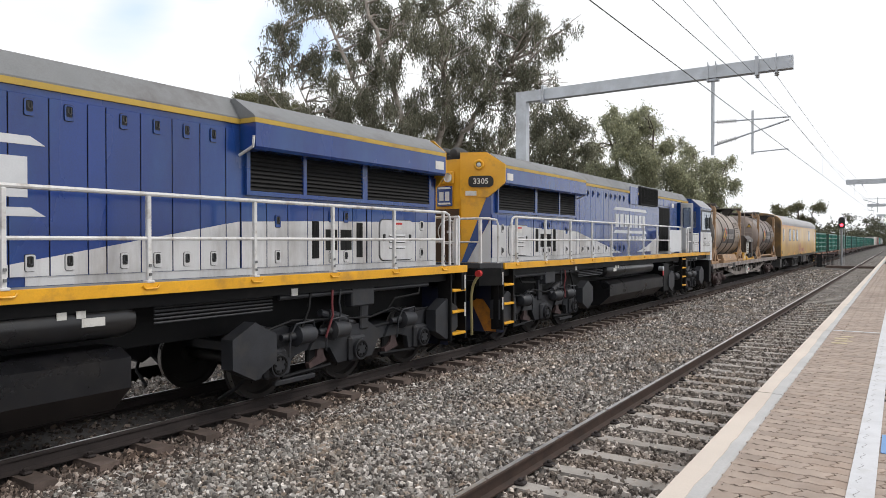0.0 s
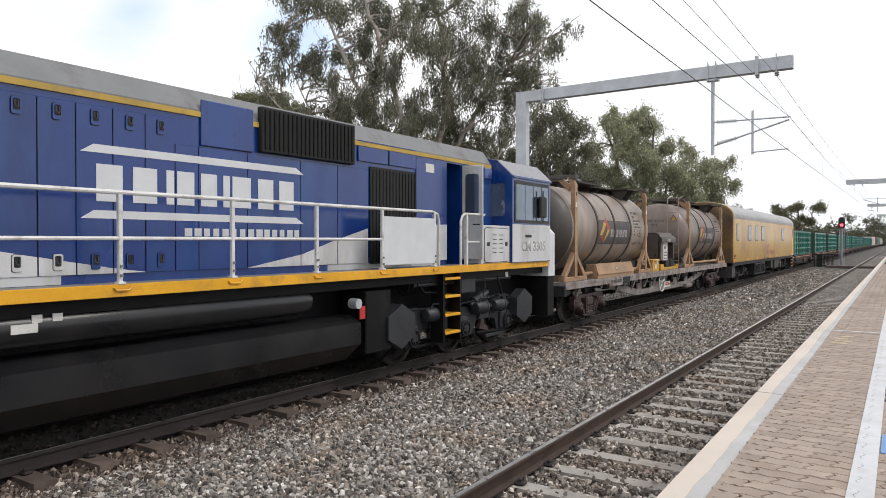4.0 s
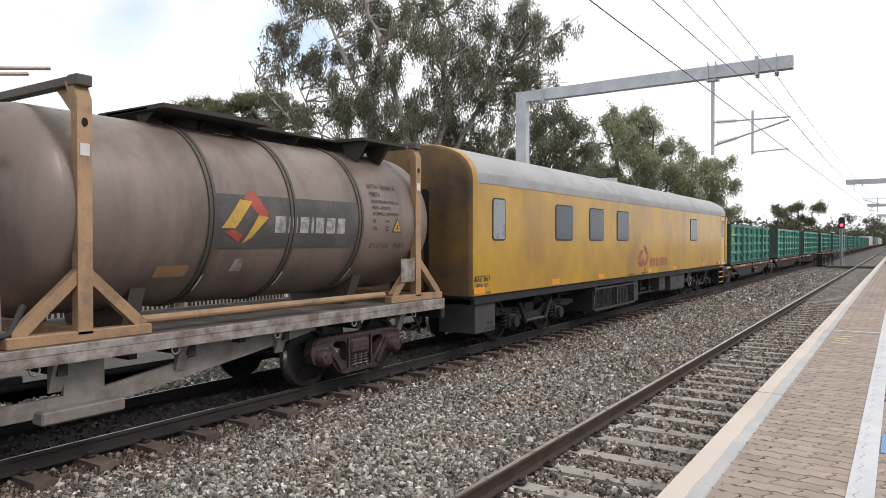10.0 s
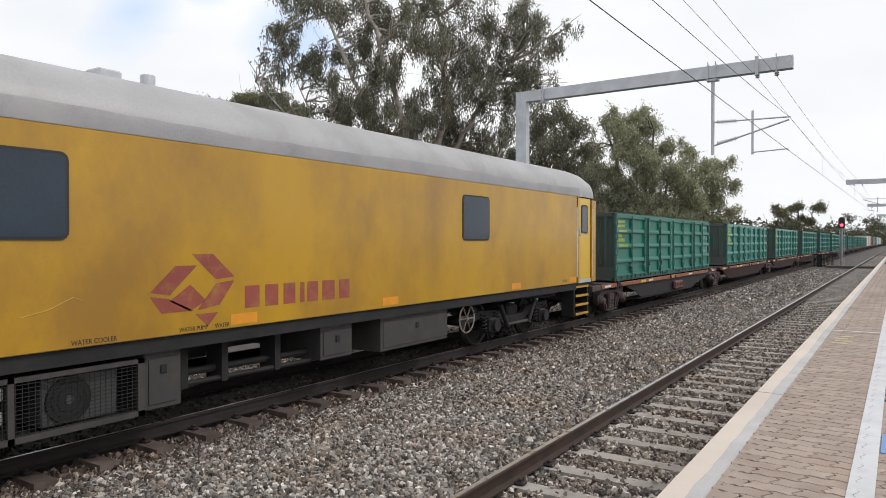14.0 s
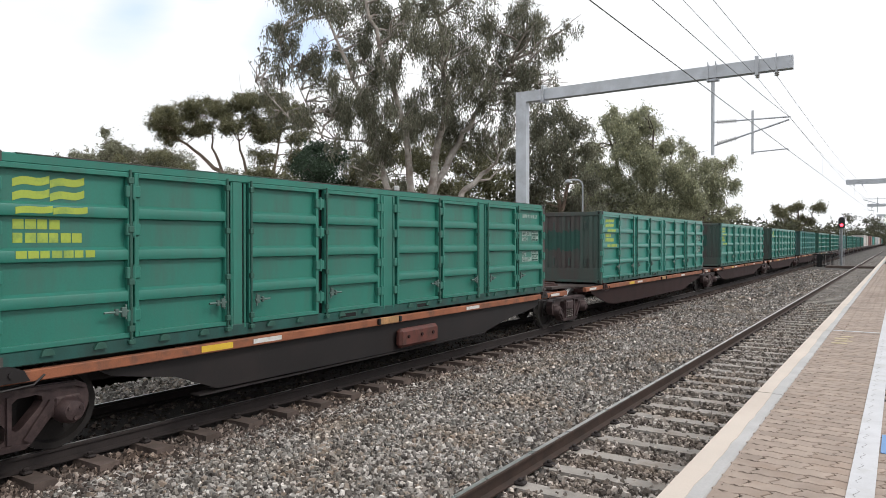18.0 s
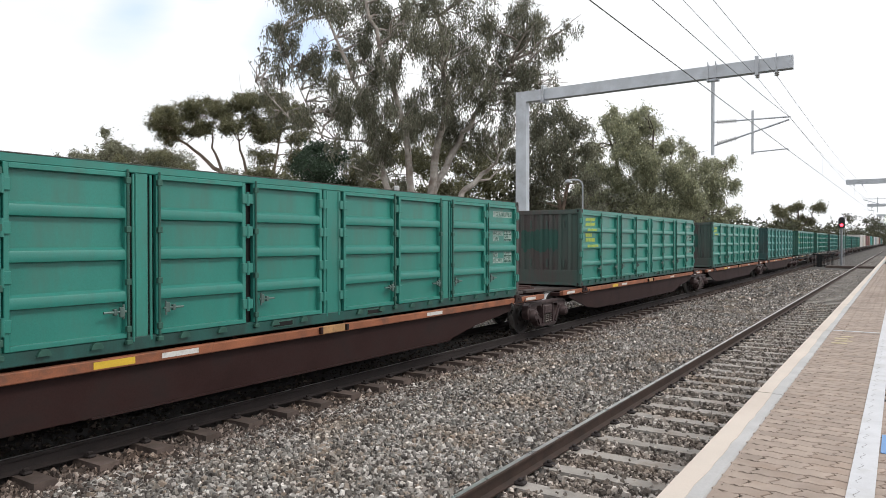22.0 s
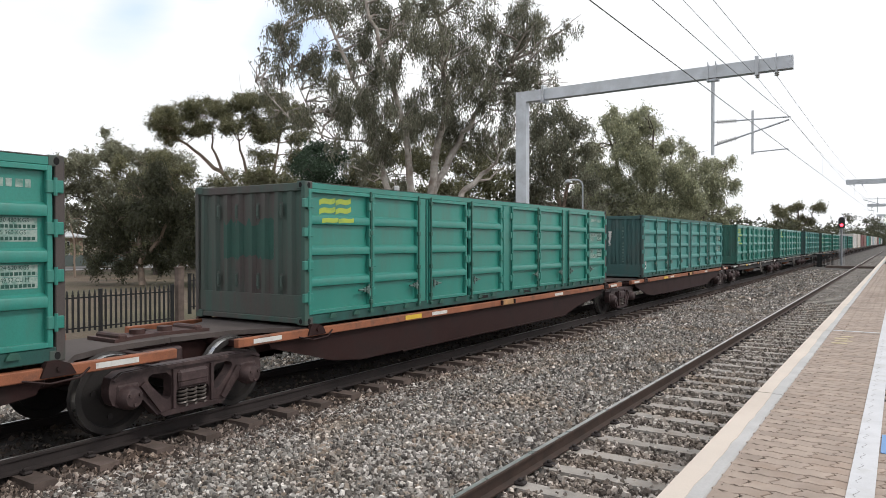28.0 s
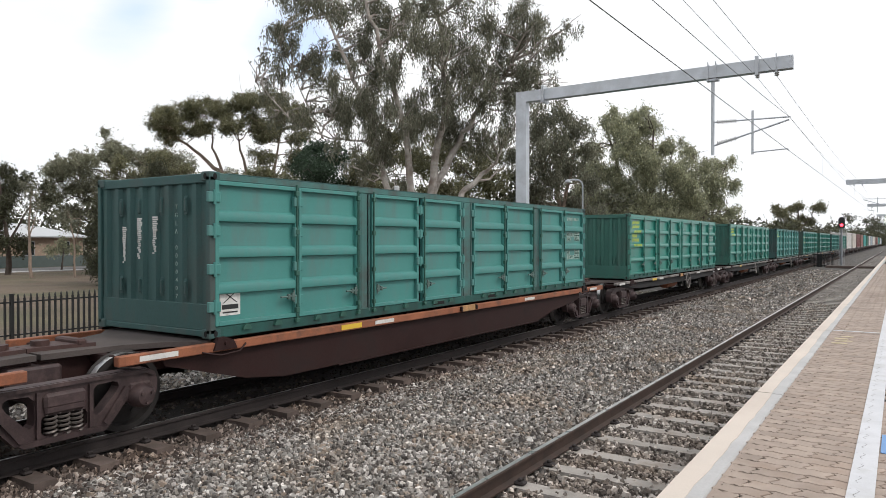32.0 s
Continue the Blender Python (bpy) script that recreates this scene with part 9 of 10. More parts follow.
        for y0, y1 in ((1.55, 3.35), (3.47, 4.75), (4.82, 5.82)):
            lv = part("louvre_frame", G().box(*sorted((s * 1.0, s * 1.05)), y0 - 0.06, y1 + 0.06, 2.84, 2.9).box(*sorted((s * 1.0, s * 1.05)), y0 - 0.06, y0, 2.9, 3.43).box(*sorted((s * 1.0, s * 1.05)), y1, y1 + 0.06, 2.9, 3.43), LOCO_BLUE, lc)
            # shade behind the slats, put into a near-black back plate
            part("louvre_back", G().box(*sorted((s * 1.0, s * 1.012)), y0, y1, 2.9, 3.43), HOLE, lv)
            for k in range(9):
                z = 2.92 + k * 0.057
                part("slat", G().prism([(s * 1.012, z), (s * 1.045, z - 0.012), (s * 1.045, z - 0.004), (s * 1.012, z + 0.03)], "y", y0, y1), LOUVRE_DARK, lv)
        # black backing sheets painted as shade between the doors
        for ya, yb, zb in ((1.31, 5.95, 2.79), (5.97, 10.08, 3.69), (10.08, 13.75, 3.39)):
            part("door_gap", G().box(*sorted((s * 0.9955, s * 0.9985)), ya, yb, 1.87, zb), DEEP_BLACK, lc, "black sheet painted as the shade in the hood door gaps")
        hood_panel(lc, s, 1.3, 1.56, z1=2.8)
        hood_panel(lc, s, 1.56, 1.95, z1=2.8)
        latch(lc, s, 1.76, 2.5)
        latch(lc, s, 1.76, 2.0)
        hood_panel(lc, s, 1.95, 3.2, z1=2.8)
        dr = part("rounded_door", G().prism(rounded(2.05, 3.0, 1.9, 2.58, 0.1), "x", *sorted((s * 1.016, s * 1.04))), LOCO_SILVER, lc, "rounded silver access door")
        part("door_seal", G().prism(rounded(2.035, 3.015, 1.885, 2.595, 0.11), "x", *sorted((s * 1.0165, s * 1.022))), RUBBER, lc)
        for y in (2.15, 2.9):
            part("door_catch", G().box(*sorted((s * 1.04, s * 1.05)), y - 0.035, y + 0.035, 2.22, 2.34, 0.006), INK, dr)
        for k in range(3):
            part("door_slot", G().prism([(s * 1.04, 2.1 + k * 0.1), (s * 1.058, 2.105 + k * 0.1), (s * 1.04, 2.14 + k * 0.1)], "y", 2.3, 2.76), LOCO_SILVER, dr, "pressed louvre")
            part("slot_shadow", G().box(*sorted((s * 1.04, s * 1.0415)), 2.31, 2.75, 2.088 + k * 0.1, 2.099 + k * 0.1), INK, dr)
        part("warning_plate", G().box(*sorted((s * 1.04, s * 1.044)), 2.38, 2.66, 2.415, 2.545), SIGN_WHITE, dr, "white plate with a red heading")
        part("plate_heading", G().box(*sorted((s * 1.0442, s * 1.046)), 2.39, 2.65, 2.505, 2.54), RED_INK, dr)
        hood_panel(lc, s, 3.2, 3.32, z1=2.8)
        for j in range(4):
            y = 3.34 + j * 0.34
            vp = hood_panel(lc, s, y, y + 0.34, z1=2.8)
            part("vent", G().box(*sorted((s * 1.0166, s * 1.021)), y + (0.1 if j in (0, 3) else 0.035), y + (0.25 if j in (0, 3) else 0.295), 1.96 if j in (0, 3) else 2.08, 2.52 if j in (0, 3) else 2.4), HOLE, vp, "dark slatted vent")
            for k in range(4):
                part("vent_slat", G().box(*sorted((s * 1.021, s * 1.026)), y + 0.115 + k * 0.033, y + 0.121 + k * 0.033, 1.97 if j in (0, 3) else 2.1, 2.51 if j in (0, 3) else 2.38), LOUVRE_DARK, vp)
            if j in (1, 2):
                latch(lc, s, y + 0.17, 2.6)
                latch(lc, s, y + 0.17, 1.98)
        for y0, y1 in ((4.7, 5.1), (5.1, 5.5), (5.5, 5.95)):
            hood_panel(lc, s, y0, y1, z1=2.8)
        latch(lc, s, 5.3, 2.5)
        latch(lc, s, 5.3, 2.0)
        edges = (5.97, 6.2, 6.6, 7.0, 7.42, 7.84, 8.05, 8.46, 8.86, 9.28, 9.68, 10.08)
        for i, (a, b) in enumerate(zip(edges, edges[1:])):
            hood_panel(lc, s, a, b)
            if b - a > 0.3:
                latch(lc, s, a + 0.5 * (b - a), 3.57)
                latch(lc, s, a + 0.5 * (b - a), 2.0)
        for a, b in ((10.08, 10.42), (10.42, 11.2), (11.2, 12.2), (12.2, 13.0), (13.0, 13.75)):
            hood_panel(lc, s, a, b, z1=3.4)
        part("upper_panel", G().box(*sorted((s * 1.0, s * 1.03)), 10.45, 11.3, 3.42, 4.0, 0.01), LOCO_BLUE, lc)
        gr = part("grille_box", G().box(*sorted((s * 0.98, s * 1.08)), 11.4, 13.35, 3.44, 4.06, 0.012), LOUVRE_DARK, lc, "dark air intake grille")
        for k in range(22):
            part("grille_bar", G().box(*sorted((s * 1.08, s * 1.1)), 11.45 + k * 0.086, 11.48 + k * 0.086, 3.48, 4.02), HOLE, gr)
        for a, b in ((13.5, 14.28), (14.32, 15.1)):
            part("upper_panel", G().box(*sorted((s * 1.0, s * 1.025)), a, b, 3.52, 3.77, 0.008).box(*sorted((s * 1.0, s * 1.025)), a, b, 3.845, 3.86), LOCO_BLUE, lc)
        sc = part("screen_door", G().box(*sorted((s * 1.0, s * 1.02)), 13.8, 15.1, 1.84, 3.46, 0.006), LOUVRE_DARK, lc, "black mesh screen door")
        for k in range(14):
            part("screen_rib", G().box(*sorted((s * 1.02, s * 1.03)), 13.86 + k * 0.092, 13.88 + k * 0.092, 1.88, 3.42), HOLE, sc)
        hood_panel(lc, s, 15.12, 16.15, z1=3.74)
        part("white_plate", G().box(*sorted((s * 1.0145, s * 1.019)), 15.42, 15.7, 3.5, 3.66), SIGN_WHITE, lc)
        hood_panel(lc, s, 16.7, 17.95, z1=3.74)
        # brand name as plain blocks between two slanted bars
        shift = 0.0 if s > 0 else -0.4
        for z in (3.19, 2.47):
            part("brand_bar", G().prism([(y + shift, zz) for y, zz in ((8.9, z), (12.25, z), (12.1, z + 0.09), (9.05, z + 0.09))], "x", *sorted((s * 1.0168, s * 1.02))), BRAND_WHITE, lc, "slanted white bar")
        y = 9.08 + shift
        for w in (0.38, 0.38, 0.13, 0.3, 0.3, 0.13, 0.38, 0.34, 0.34):
            part("brand_block", G().box(*sorted((s * 1.0168, s * 1.02)), y, y + w * 0.82, 2.66, 3.07), BRAND_WHITE, lc)
            y += w * 1.15
        bars(lc, s * 1.017 if s > 0 else -1.02, 10.2 + shift, 2.28, 2.0, 0.1, 1, 14, BRAND_WHITE)
        # handrails
        posts = (1.65, 3.12, 4.6, 6.08, 7.6, 9.1, 10.6, 12.1, 13.6, 15.1)
        for y in posts:
            p = part("handrail_post", G().box(*sorted((s * 1.395, s * 1.445)), y - 0.024, y + 0.024, 1.72, 2.72, 0.006), RAIL_WHITE, lc)
            part("post_foot", G().box(*sorted((s * 1.38, s * 1.47)), y - 0.045, y + 0.045, 1.76, 1.79, 0.006), RAIL_WHITE, p)
            part("foot_loop", G().tube([(s * 1.47, y - 0.1, 1.735), (s * 1.475, y - 0.07, 1.7), (s * 1.475, y + 0.07, 1.7), (s * 1.47, y + 0.1, 1.735)], 0.012, 6), LOCO_YELLOW, p)
            part("post_bolt", G().box(*sorted((s * 1.45, s * 1.465)), y - 0.015, y + 0.015, 1.84, 1.87).box(*sorted((s * 1.45, s * 1.465)), y - 0.015, y + 0.015, 1.94, 1.97), LOCO_ROOF, p)
        part("handrail", G().tube([(s * 1.42, 1.42, 1.78), (s * 1.42, 1.42, 2.6), (s * 1.42, 1.46, 2.7), (s * 1.42, 1.56, 2.74), (s * 1.42, 15.05, 2.74), (s * 1.42, 15.2, 2.7), (s * 1.42, 15.25, 2.58), (s * 1.42, 15.25, 1.78)], 0.025, 8), RAIL_WHITE, lc)
        part("handrail", G().cyl((s * 1.42, 1.65, 2.25), (s * 1.42, 13.6, 2.25), 0.021, 8), RAIL_WHITE, lc)
        part("white_board", G().box(*sorted((s * 1.43, s * 1.445)), 13.62, 15.12, 1.83, 2.62, 0.004), BRAND_WHITE, lc, "blank white board on the handrail")
        part("handrail", G().tube([(s * 1.42, 16.0, 1.76), (s * 1.42, 16.0, 2.6), (s * 1.42, 16.06, 2.7), (s * 1.42, 16.15, 2.74), (s * 1.42, 16.9, 2.74)], 0.024, 8), RAIL_WHITE, lc)
        for y in (16.2, 16.75):
            part("handrail_post", G().box(*sorted((s * 1.39, s * 1.45)), y - 0.028, y + 0.028, 1.72, 2.72, 0.006), RAIL_WHITE, lc)
        part("handrail", G().cyl((s * 1.42, 16.2, 2.2), (s * 1.42, 16.75, 2.2), 0.018, 8), RAIL_WHITE, lc)
        # cab-side door, open
        # inner darkness of the doorway, put in as a black sheet
        part("cab_doorway", G().box(*sorted((s * 0.5, s * 0.52)), 16.17, 16.67, 1.84, 3.74), DEEP_BLACK, lc, "black sheet painted as the shade in the open doorway")
        od = part("open_door", G().box(*sorted((s * 1.02, s * 1.5)), 16.69, 16.73, 1.86, 3.72, 0.012), LOCO_SILVER, lc, "open silver door with a window")
        part("pane", G().prism([(s * (1.26 + p), z) for p, z in rounded(-0.15, 0.15, 2.75, 3.55, 0.06)], "y", 16.678, 16.689), CAB_GLASS, od)
        part("door_handle", G().cyl((s * 1.3, 16.66, 2.55), (s * 1.45, 16.66, 2.55), 0.014, 6), INK, od)
        # low locker beside the cab
        lk = part("cab_locker", G().box(*sorted((s * 1.0, s * 1.44)), 16.8, 17.94, 1.77, 2.54, 0.01), LOCO_SILVER, lc)
        part("locker_door", G().prism(rounded(16.86, 17.88, 1.8, 2.48, 0.08), "x", *sorted((s * 1.441, s * 1.452))), LOCO_SILVER, lk)
        part("locker_seal", G().prism(rounded(16.845, 17.895, 1.785, 2.495, 0.09), "x", *sorted((s * 1.4405, s * 1.444))), RUBBER, lk)
        for k in range(5):
            part("slot", G().box(*sorted((s * 1.452, s * 1.456)), 17.18, 17.34, 1.98 + k * 0.09, 1.995 + k * 0.09).box(*sorted((s * 1.452, s * 1.456)), 17.46, 17.62, 1.98 + k * 0.09, 1.995 + k * 0.09), INK, lk)
        for y in (17.0, 17.76):
            part("locker_catch", G().box(*sorted((s * 1.452, s * 1.462)), y - 0.05, y + 0.05, 2.12, 2.2, 0.006), INK, lk)
        part("side_lamp", G().box(*sorted((s * 1.0, s * 1.2)), 17.3, 17.62, 3.5, 3.74, 0.02), LOCO_BLUE, lc)
        # horse emblem: a plain silhouette
        horse = [(-0.03, 0.245), (0.04, 0.265), (0.09, 0.25), (0.13, 0.262), (0.2, 0.255), (0.28, 0.235), (0.36, 0.245), (0.42, 0.285), (0.47, 0.325), (0.51, 0.33), (0.525, 0.35), (0.535, 0.32), (0.59, 0.26), (0.585, 0.24), (0.56, 0.24), (0.52, 0.255), (0.5, 0.225), (0.485, 0.175), (0.475, 0.14), (0.53, 0.125), (0.545, 0.08), (0.5, 0.05), (0.495, 0.065), (0.52, 0.09), (0.5, 0.105), (0.44, 0.105), (0.39, 0.07), (0.36, 0.02), (0.335, 0.02), (0.36, 0.075), (0.38, 0.115), (0.3, 0.125), (0.24, 0.14), (0.21, 0.085), (0.27, 0.03), (0.255, 0.005), (0.24, 0.02), (0.175, 0.075), (0.165, 0.105), (0.115, 0.06), (0.13, -0.005), (0.105, -0.02), (0.085, 0.06), (0.11, 0.125), (0.1, 0.19), (0.09, 0.222), (0.03, 0.245)]
        part("horse_emblem", G().prism([(16.95 + (p if s > 0 else 0.62 - p), 2.74 + z * 1.15) for p, z in horse], "x", *sorted((s * 1.0145, s * 1.018))), BRAND_WHITE, lc, "white running horse silhouette")
        # side steps
        for y0, y1, zs in ((1.12 if s > 0 else 0.85, 1.55 if s > 0 else 1.31, (1.27, 0.87, 0.46)), (15.48, 16.0, (1.5, 1.17, 0.83, 0.5))):
            st = part("side_steps", G().box(*sorted((s * 1.12, s * 1.4)), y0 - 0.05, y0, 0.36, 1.66), DEEP_BLACK, lc, "dark step ladder")
            part("step_stile", G().box(*sorted((s * 1.12, s * 1.4)), y1, y1 + 0.05, 0.36, 1.66), DEEP_BLACK, st)
            for z in zs:
                part("tread", G().box(*sorted((s * 1.14, s * 1.42)), y0, y1, z, z + 0.05, 0.008), LOCO_YELLOW, st, "yellow step tread")
        # fuel tank and reservoir
        part("air_reservoir", G().lathe([(0.03, 7.62), (0.16, 7.66), (0.2, 7.78), (0.2, 12.05), (0.16, 12.17), (0.03, 12.2)], (s * 1.12, 0, 1.36), "y", 20), GLOSS_BLACK, lc, "long black air reservoir")
        part("reservoir_label", G().box(*sorted((s * 1.315, s * 1.325)), 8.05, 8.3, 1.33, 1.42), SIGN_WHITE, lc)
        part("equipment_locker", G().box(*sorted((s * 0.8, s * 1.3)), 13.35, 14.0, 0.42, 1.42, 0.02), DEEP_BLACK, lc)
        part("fuel_filler", G().cyl((s * 1.2, 13.1, 1.25), (s * 1.36, 13.1, 1.25), 0.08, 12), GALV, lc)
        part("emergency_pull", G().box(*sorted((s * 1.3, s * 1.32)), 13.18, 13.3, 1.0, 1.2), RED_INK, lc, "red pull tag")
        part("red_chain", G().tube([(s * 1.32, 4.5, 1.5), (s * 1.33, 4.52, 1.3), (s * 1.31, 4.48, 1.12), (s * 1.3, 4.55, 0.95), (s * 1.28, 4.6, 0.8)], 0.018, 7), surf("dull_red_paint", (0.16, 0.03, 0.035), 0.6, 0, 0.2, 6, 0.1, 60), lc, "dull red safety chain")
        for yb in (7.25, 7.45):
            part("tank_tag", G().box(*sorted((s * 1.3, s * 1.31)), yb + 1.0, yb + 1.1, 1.42, 1.5), SIGN_WHITE, lc)
        for k in range(5):
            part("cooling_pipe", G().cyl((s * 1.22, 5.6, 1.28 + k * 0.045), (s * 1.22, 7.4, 1.28 + k * 0.045), 0.014, 6), TRUCK_GREY, lc)
        for k in range(3):
            part("cable_loop", G().ring((s * 1.1, 14.55 + k * 0.12, 1.45), 0.18, 0.012, "y", 16, 5), DEEP_BLACK, lc)
        # pipes, boxes and brackets between sill and bogies
        for y0 in (1.9, 14.7):
            part("pipe_run", G().cyl((s * 1.24, y0, 1.44), (s * 1.24, y0 + 3.6, 1.44), 0.035, 8), TRUCK_GREY, lc)
            part("pipe_run", G().tube([(s * 1.2, y0 + 0.2, 1.52), (s * 1.26, y0 + 0.3, 1.3), (s * 1.26, y0 + 1.0, 1.26), (s * 1.2, y0 + 1.15, 1.05)], 0.02, 7), DEEP_BLACK, lc)
            part("junction_box", G().box(*sorted((s * 1.1, s * 1.28)), y0 + 1.55, y0 + 2.1, 1.2, 1.5, 0.02), TRUCK_GREY, lc)
            part("chain", G().tube([(s * 1.3, y0 + 2.4, 1.5), (s * 1.3, y0 + 2.43, 1.3), (s * 1.29, y0 + 2.38, 1.15), (s * 1.27, y0 + 2.42, 1.0)], 0.016, 6), TRUCK_GREY, lc)
            part("sand_hose", G().tube([(s * 1.26, y0 + 3.0, 1.5), (s * 1.3, y0 + 3.08, 1.25), (s * 1.28, y0 + 3.2, 1.0)], 0.022, 7), DEEP_BLACK, lc)
            part("tag_plate", G().box(*sorted((s * 1.3, s * 1.31)), y0 + 3.3, y0 + 3.42, 1.46, 1.56), SIGN_WHITE, lc)
    prof = [(-1.12, 1.05), (-1.32, 0.95), (-1.32, 0.62), (-1.0, 0.34), (1.0, 0.34), (1.32, 0.62), (1.32, 0.95), (1.12, 1.05)]
    part("fuel_tank", G().prism(prof, "y", 7.75, 13.2), GLOSS_BLACK, lc, "dark fuel tank with sloped sides")
    # nose
    z0, z1 = 1.76, 4.06
    part("nose_core", G().prism([(-0.4, 1.03), (0.4, 1.03), (0.97, 1.29), (0.97, 1.5), (-0.97, 1.5), (-0.97, 1.29)], "z", z0, 4.0), LOCO_YELLOW, lc)
    part("nose_cap", G().prism([(-0.42, 1.04), (0.42, 1.04), (0.95, 1.3), (0.95, 1.6), (-0.95, 1.6), (-0.95, 1.3)], "z", 4.0, 4.08), LOUVRE_DARK, lc)
    part("horn_cover", G().lathe([(0.02, 1.0), (0.1, 1.03), (0.145, 1.12), (0.15, 1.3), (0.12, 1.5)], (0.2, 0, 4.13), "y", 14).lathe([(0.02, 0.98), (0.09, 1.01), (0.13, 1.1), (0.135, 1.3), (0.1, 1.5)], (-0.12, 0, 4.15), "y", 14).box(-0.4, 0.4, 1.06, 1.5, 4.0, 4.12, 0.04), INK, lc, "black rounded horn covers on the nose top")
    for s in (1, -1):
        def face(p, z, lift):
            n = (0.422, -0.907)
            return (s * (0.42 + 0.58 * p + n[0] * lift), 1.0 + 0.27 * p + n[1] * lift, z)
        for nm, poly, mt in (("nose_yellow", [(0, 1.765), (0.0, 4.0), (1.0, 4.0), (1.0, 3.42)], LOCO_YELLOW), ("nose_navy", [(0.004, 1.765), (1.0, 3.41), (1.0, 2.72), (0.2, 1.765)], LOCO_BLUE), ("nose_silver", [(0.21, 1.765), (1.0, 2.71), (1.0, 1.765)], LOCO_SILVER)):
            k = len(poly)
            part(nm, G().add([face(p, z, 0.004) for p, z in poly] + [face(p, z, -0.02) for p, z in poly], [tuple(range(k)), tuple(range(2 * k - 1, k - 1, -1))] + [(i, k + i, k + (i + 1) % k, (i + 1) % k) for i in range(k)]), mt, lc)
        nb = Matrix.Translation((s * 0.82, 0.985 + 0.42 * 0.415 - 0.004, 3.5)) @ Matrix.Rotation(s * radians(22.5), 4, "Z")
        pl = part("number_board", G().prism(rounded(-0.27, 0.27, -0.12, 0.12, 0.09), "y", -0.03, 0.0), INK, lc, "black number board", at=nb)
        words("3305", 0.17, SIGN_WHITE, pl, on_front(0, -0.031, 0), 0.002, bold=0.003)
        lp = Matrix.Translation((s * 0.78, 0.985 + 0.38 * 0.415 - 0.004, 3.86)) @ Matrix.Rotation(s * radians(22.5), 4, "Z")
        mk = part("marker_lamp", G().ring((0, -0.02, 0), 0.085, 0.03, "y", 20, 8), LOCO_YELLOW, lc, at=lp)
        part("lens", G().cyl((0, -0.03, 0), (0, 0.0, 0), 0.065, 16), INK, mk)
        part("lens_glass", G().lathe([(0.01, -0.05), (0.04, -0.042), (0.05, -0.03)], (0, 0, 0), "y", 14), LAMP_GLASS, mk)
        part("warning_plate", G().box(-0.12, 0.12, -0.012, 0.0, -0.05, 0.05), SIGN_WHITE, lc, at=Matrix.Translation((s * 0.62, 0.985 + 0.22 * 0.415 - 0.004, 3.25)) @ Matrix.Rotation(s * radians(22.5), 4, "Z"))
        part("headlight", G().lathe([(0.03, 0.955), (0.085, 0.95), (0.1, 0.93), (0.1, 1.03)], (s * 0.11, 0, 3.6), "y", 20), LAMP_GLASS, lc, "round headlight")
        # end railings
        pts = [(s * 0.42, 0.68, 1.76), (s * 0.42, 0.68, 2.6), (s * 0.46, 0.68, 2.69), (s * 1.1, 0.68, 2.69), (s * 1.22, 0.8, 2.69), (s * 1.32, 0.94, 2.66), (s * 1.34, 0.98, 2.55), (s * 1.34, 0.98, 1.76)]
        part("end_rail", G().tube(pts, 0.024, 8), RAIL_WHITE, lc)
        part("end_rail", G().tube([(s * 0.42, 0.68, 2.2), (s * 1.1, 0.68, 2.2)], 0.018, 8), RAIL_WHITE, lc)
        part("rail_post", G().box(*sorted((s * 1.05, s * 1.11)), 0.65, 0.71, 1.74, 2.7, 0.006), RAIL_WHITE, lc)
        for z in (1.32, 0.8):
            part("corner_grab", G().box(*sorted((s * 1.45, s * 1.47)), 0.94, 0.97, z, z + 0.26, 0.005), RAIL_WHITE, lc)
    part("headlight_housing", G().box(-0.24, 0.24, 0.965, 1.02, 3.46, 3.74, 0.03), LOCO_YELLOW, lc)
    part("emblem_plate", G().box(-0.2, 0.2, 0.975, 0.998, 2.98, 3.42, 0.02), LOCO_BLUE, lc, "blue emblem plate")
    for z in (3.36, 3.02):
        part("emblem_bar", G().prism([(-0.14, z), (0.17, z), (0.14, z + 0.04), (-0.17, z + 0.04)], "y", 0.97, 0.9745), BRAND_WHITE, lc)
    part("emblem_bar", G().box(-0.13, -0.02, 0.97, 0.9745, 3.1, 3.3).box(0.02, 0.13, 0.97, 0.9745, 3.1, 3.3), BRAND_WHITE, lc)
    part("nose_doorway", G().box(-0.36, 0.36, 0.99, 1.02, 1.77, 2.92), surf("brown_recess", (0.06, 0.03, 0.012), 0.7), lc, "dark brown nose doorway")
    part("handwheel", G().ring((0.15, 0.9, 2.42), 0.26, 0.014, "y", 26, 6).cyl((0.15, 0.88, 2.42), (0.15, 1.0, 2.42), 0.03, 8), RAIL_WHITE, lc, "white handbrake wheel")
    drop = [1.52 - 0.095 * k for k in range(14)]
    part("air_hose", G().tube([(0.95 + 0.17 * math.exp((z - 1.52) / 0.2) + 0.015 * math.sin(z * 4), 0.53 + 0.05 * math.exp((z - 1.52) / 0.1), z) for z in drop], 0.03, 8), surf("tan_hose", (0.24, 0.2, 0.085), 0.7), lc, "hanging yellow-brown air hose")
    part("hose_valve", G().cyl((1.1, 0.62, 1.55), (1.1, 0.54, 1.55), 0.07, 12), RED_INK, lc)
    for z in (1.4, 1.5):
        part("beam_seam", G().box(-1.05, 1.0, 0.592, 0.599, z, z + 0.012), TRUCK_GREY, lc)
    # cab
    cab = [(-1.5, 1.76), (1.5, 1.76), (1.5, 3.6), (1.12, 3.95), (0.9, 3.99), (-0.9, 3.99), (-1.12, 3.95), (-1.5, 3.6)]
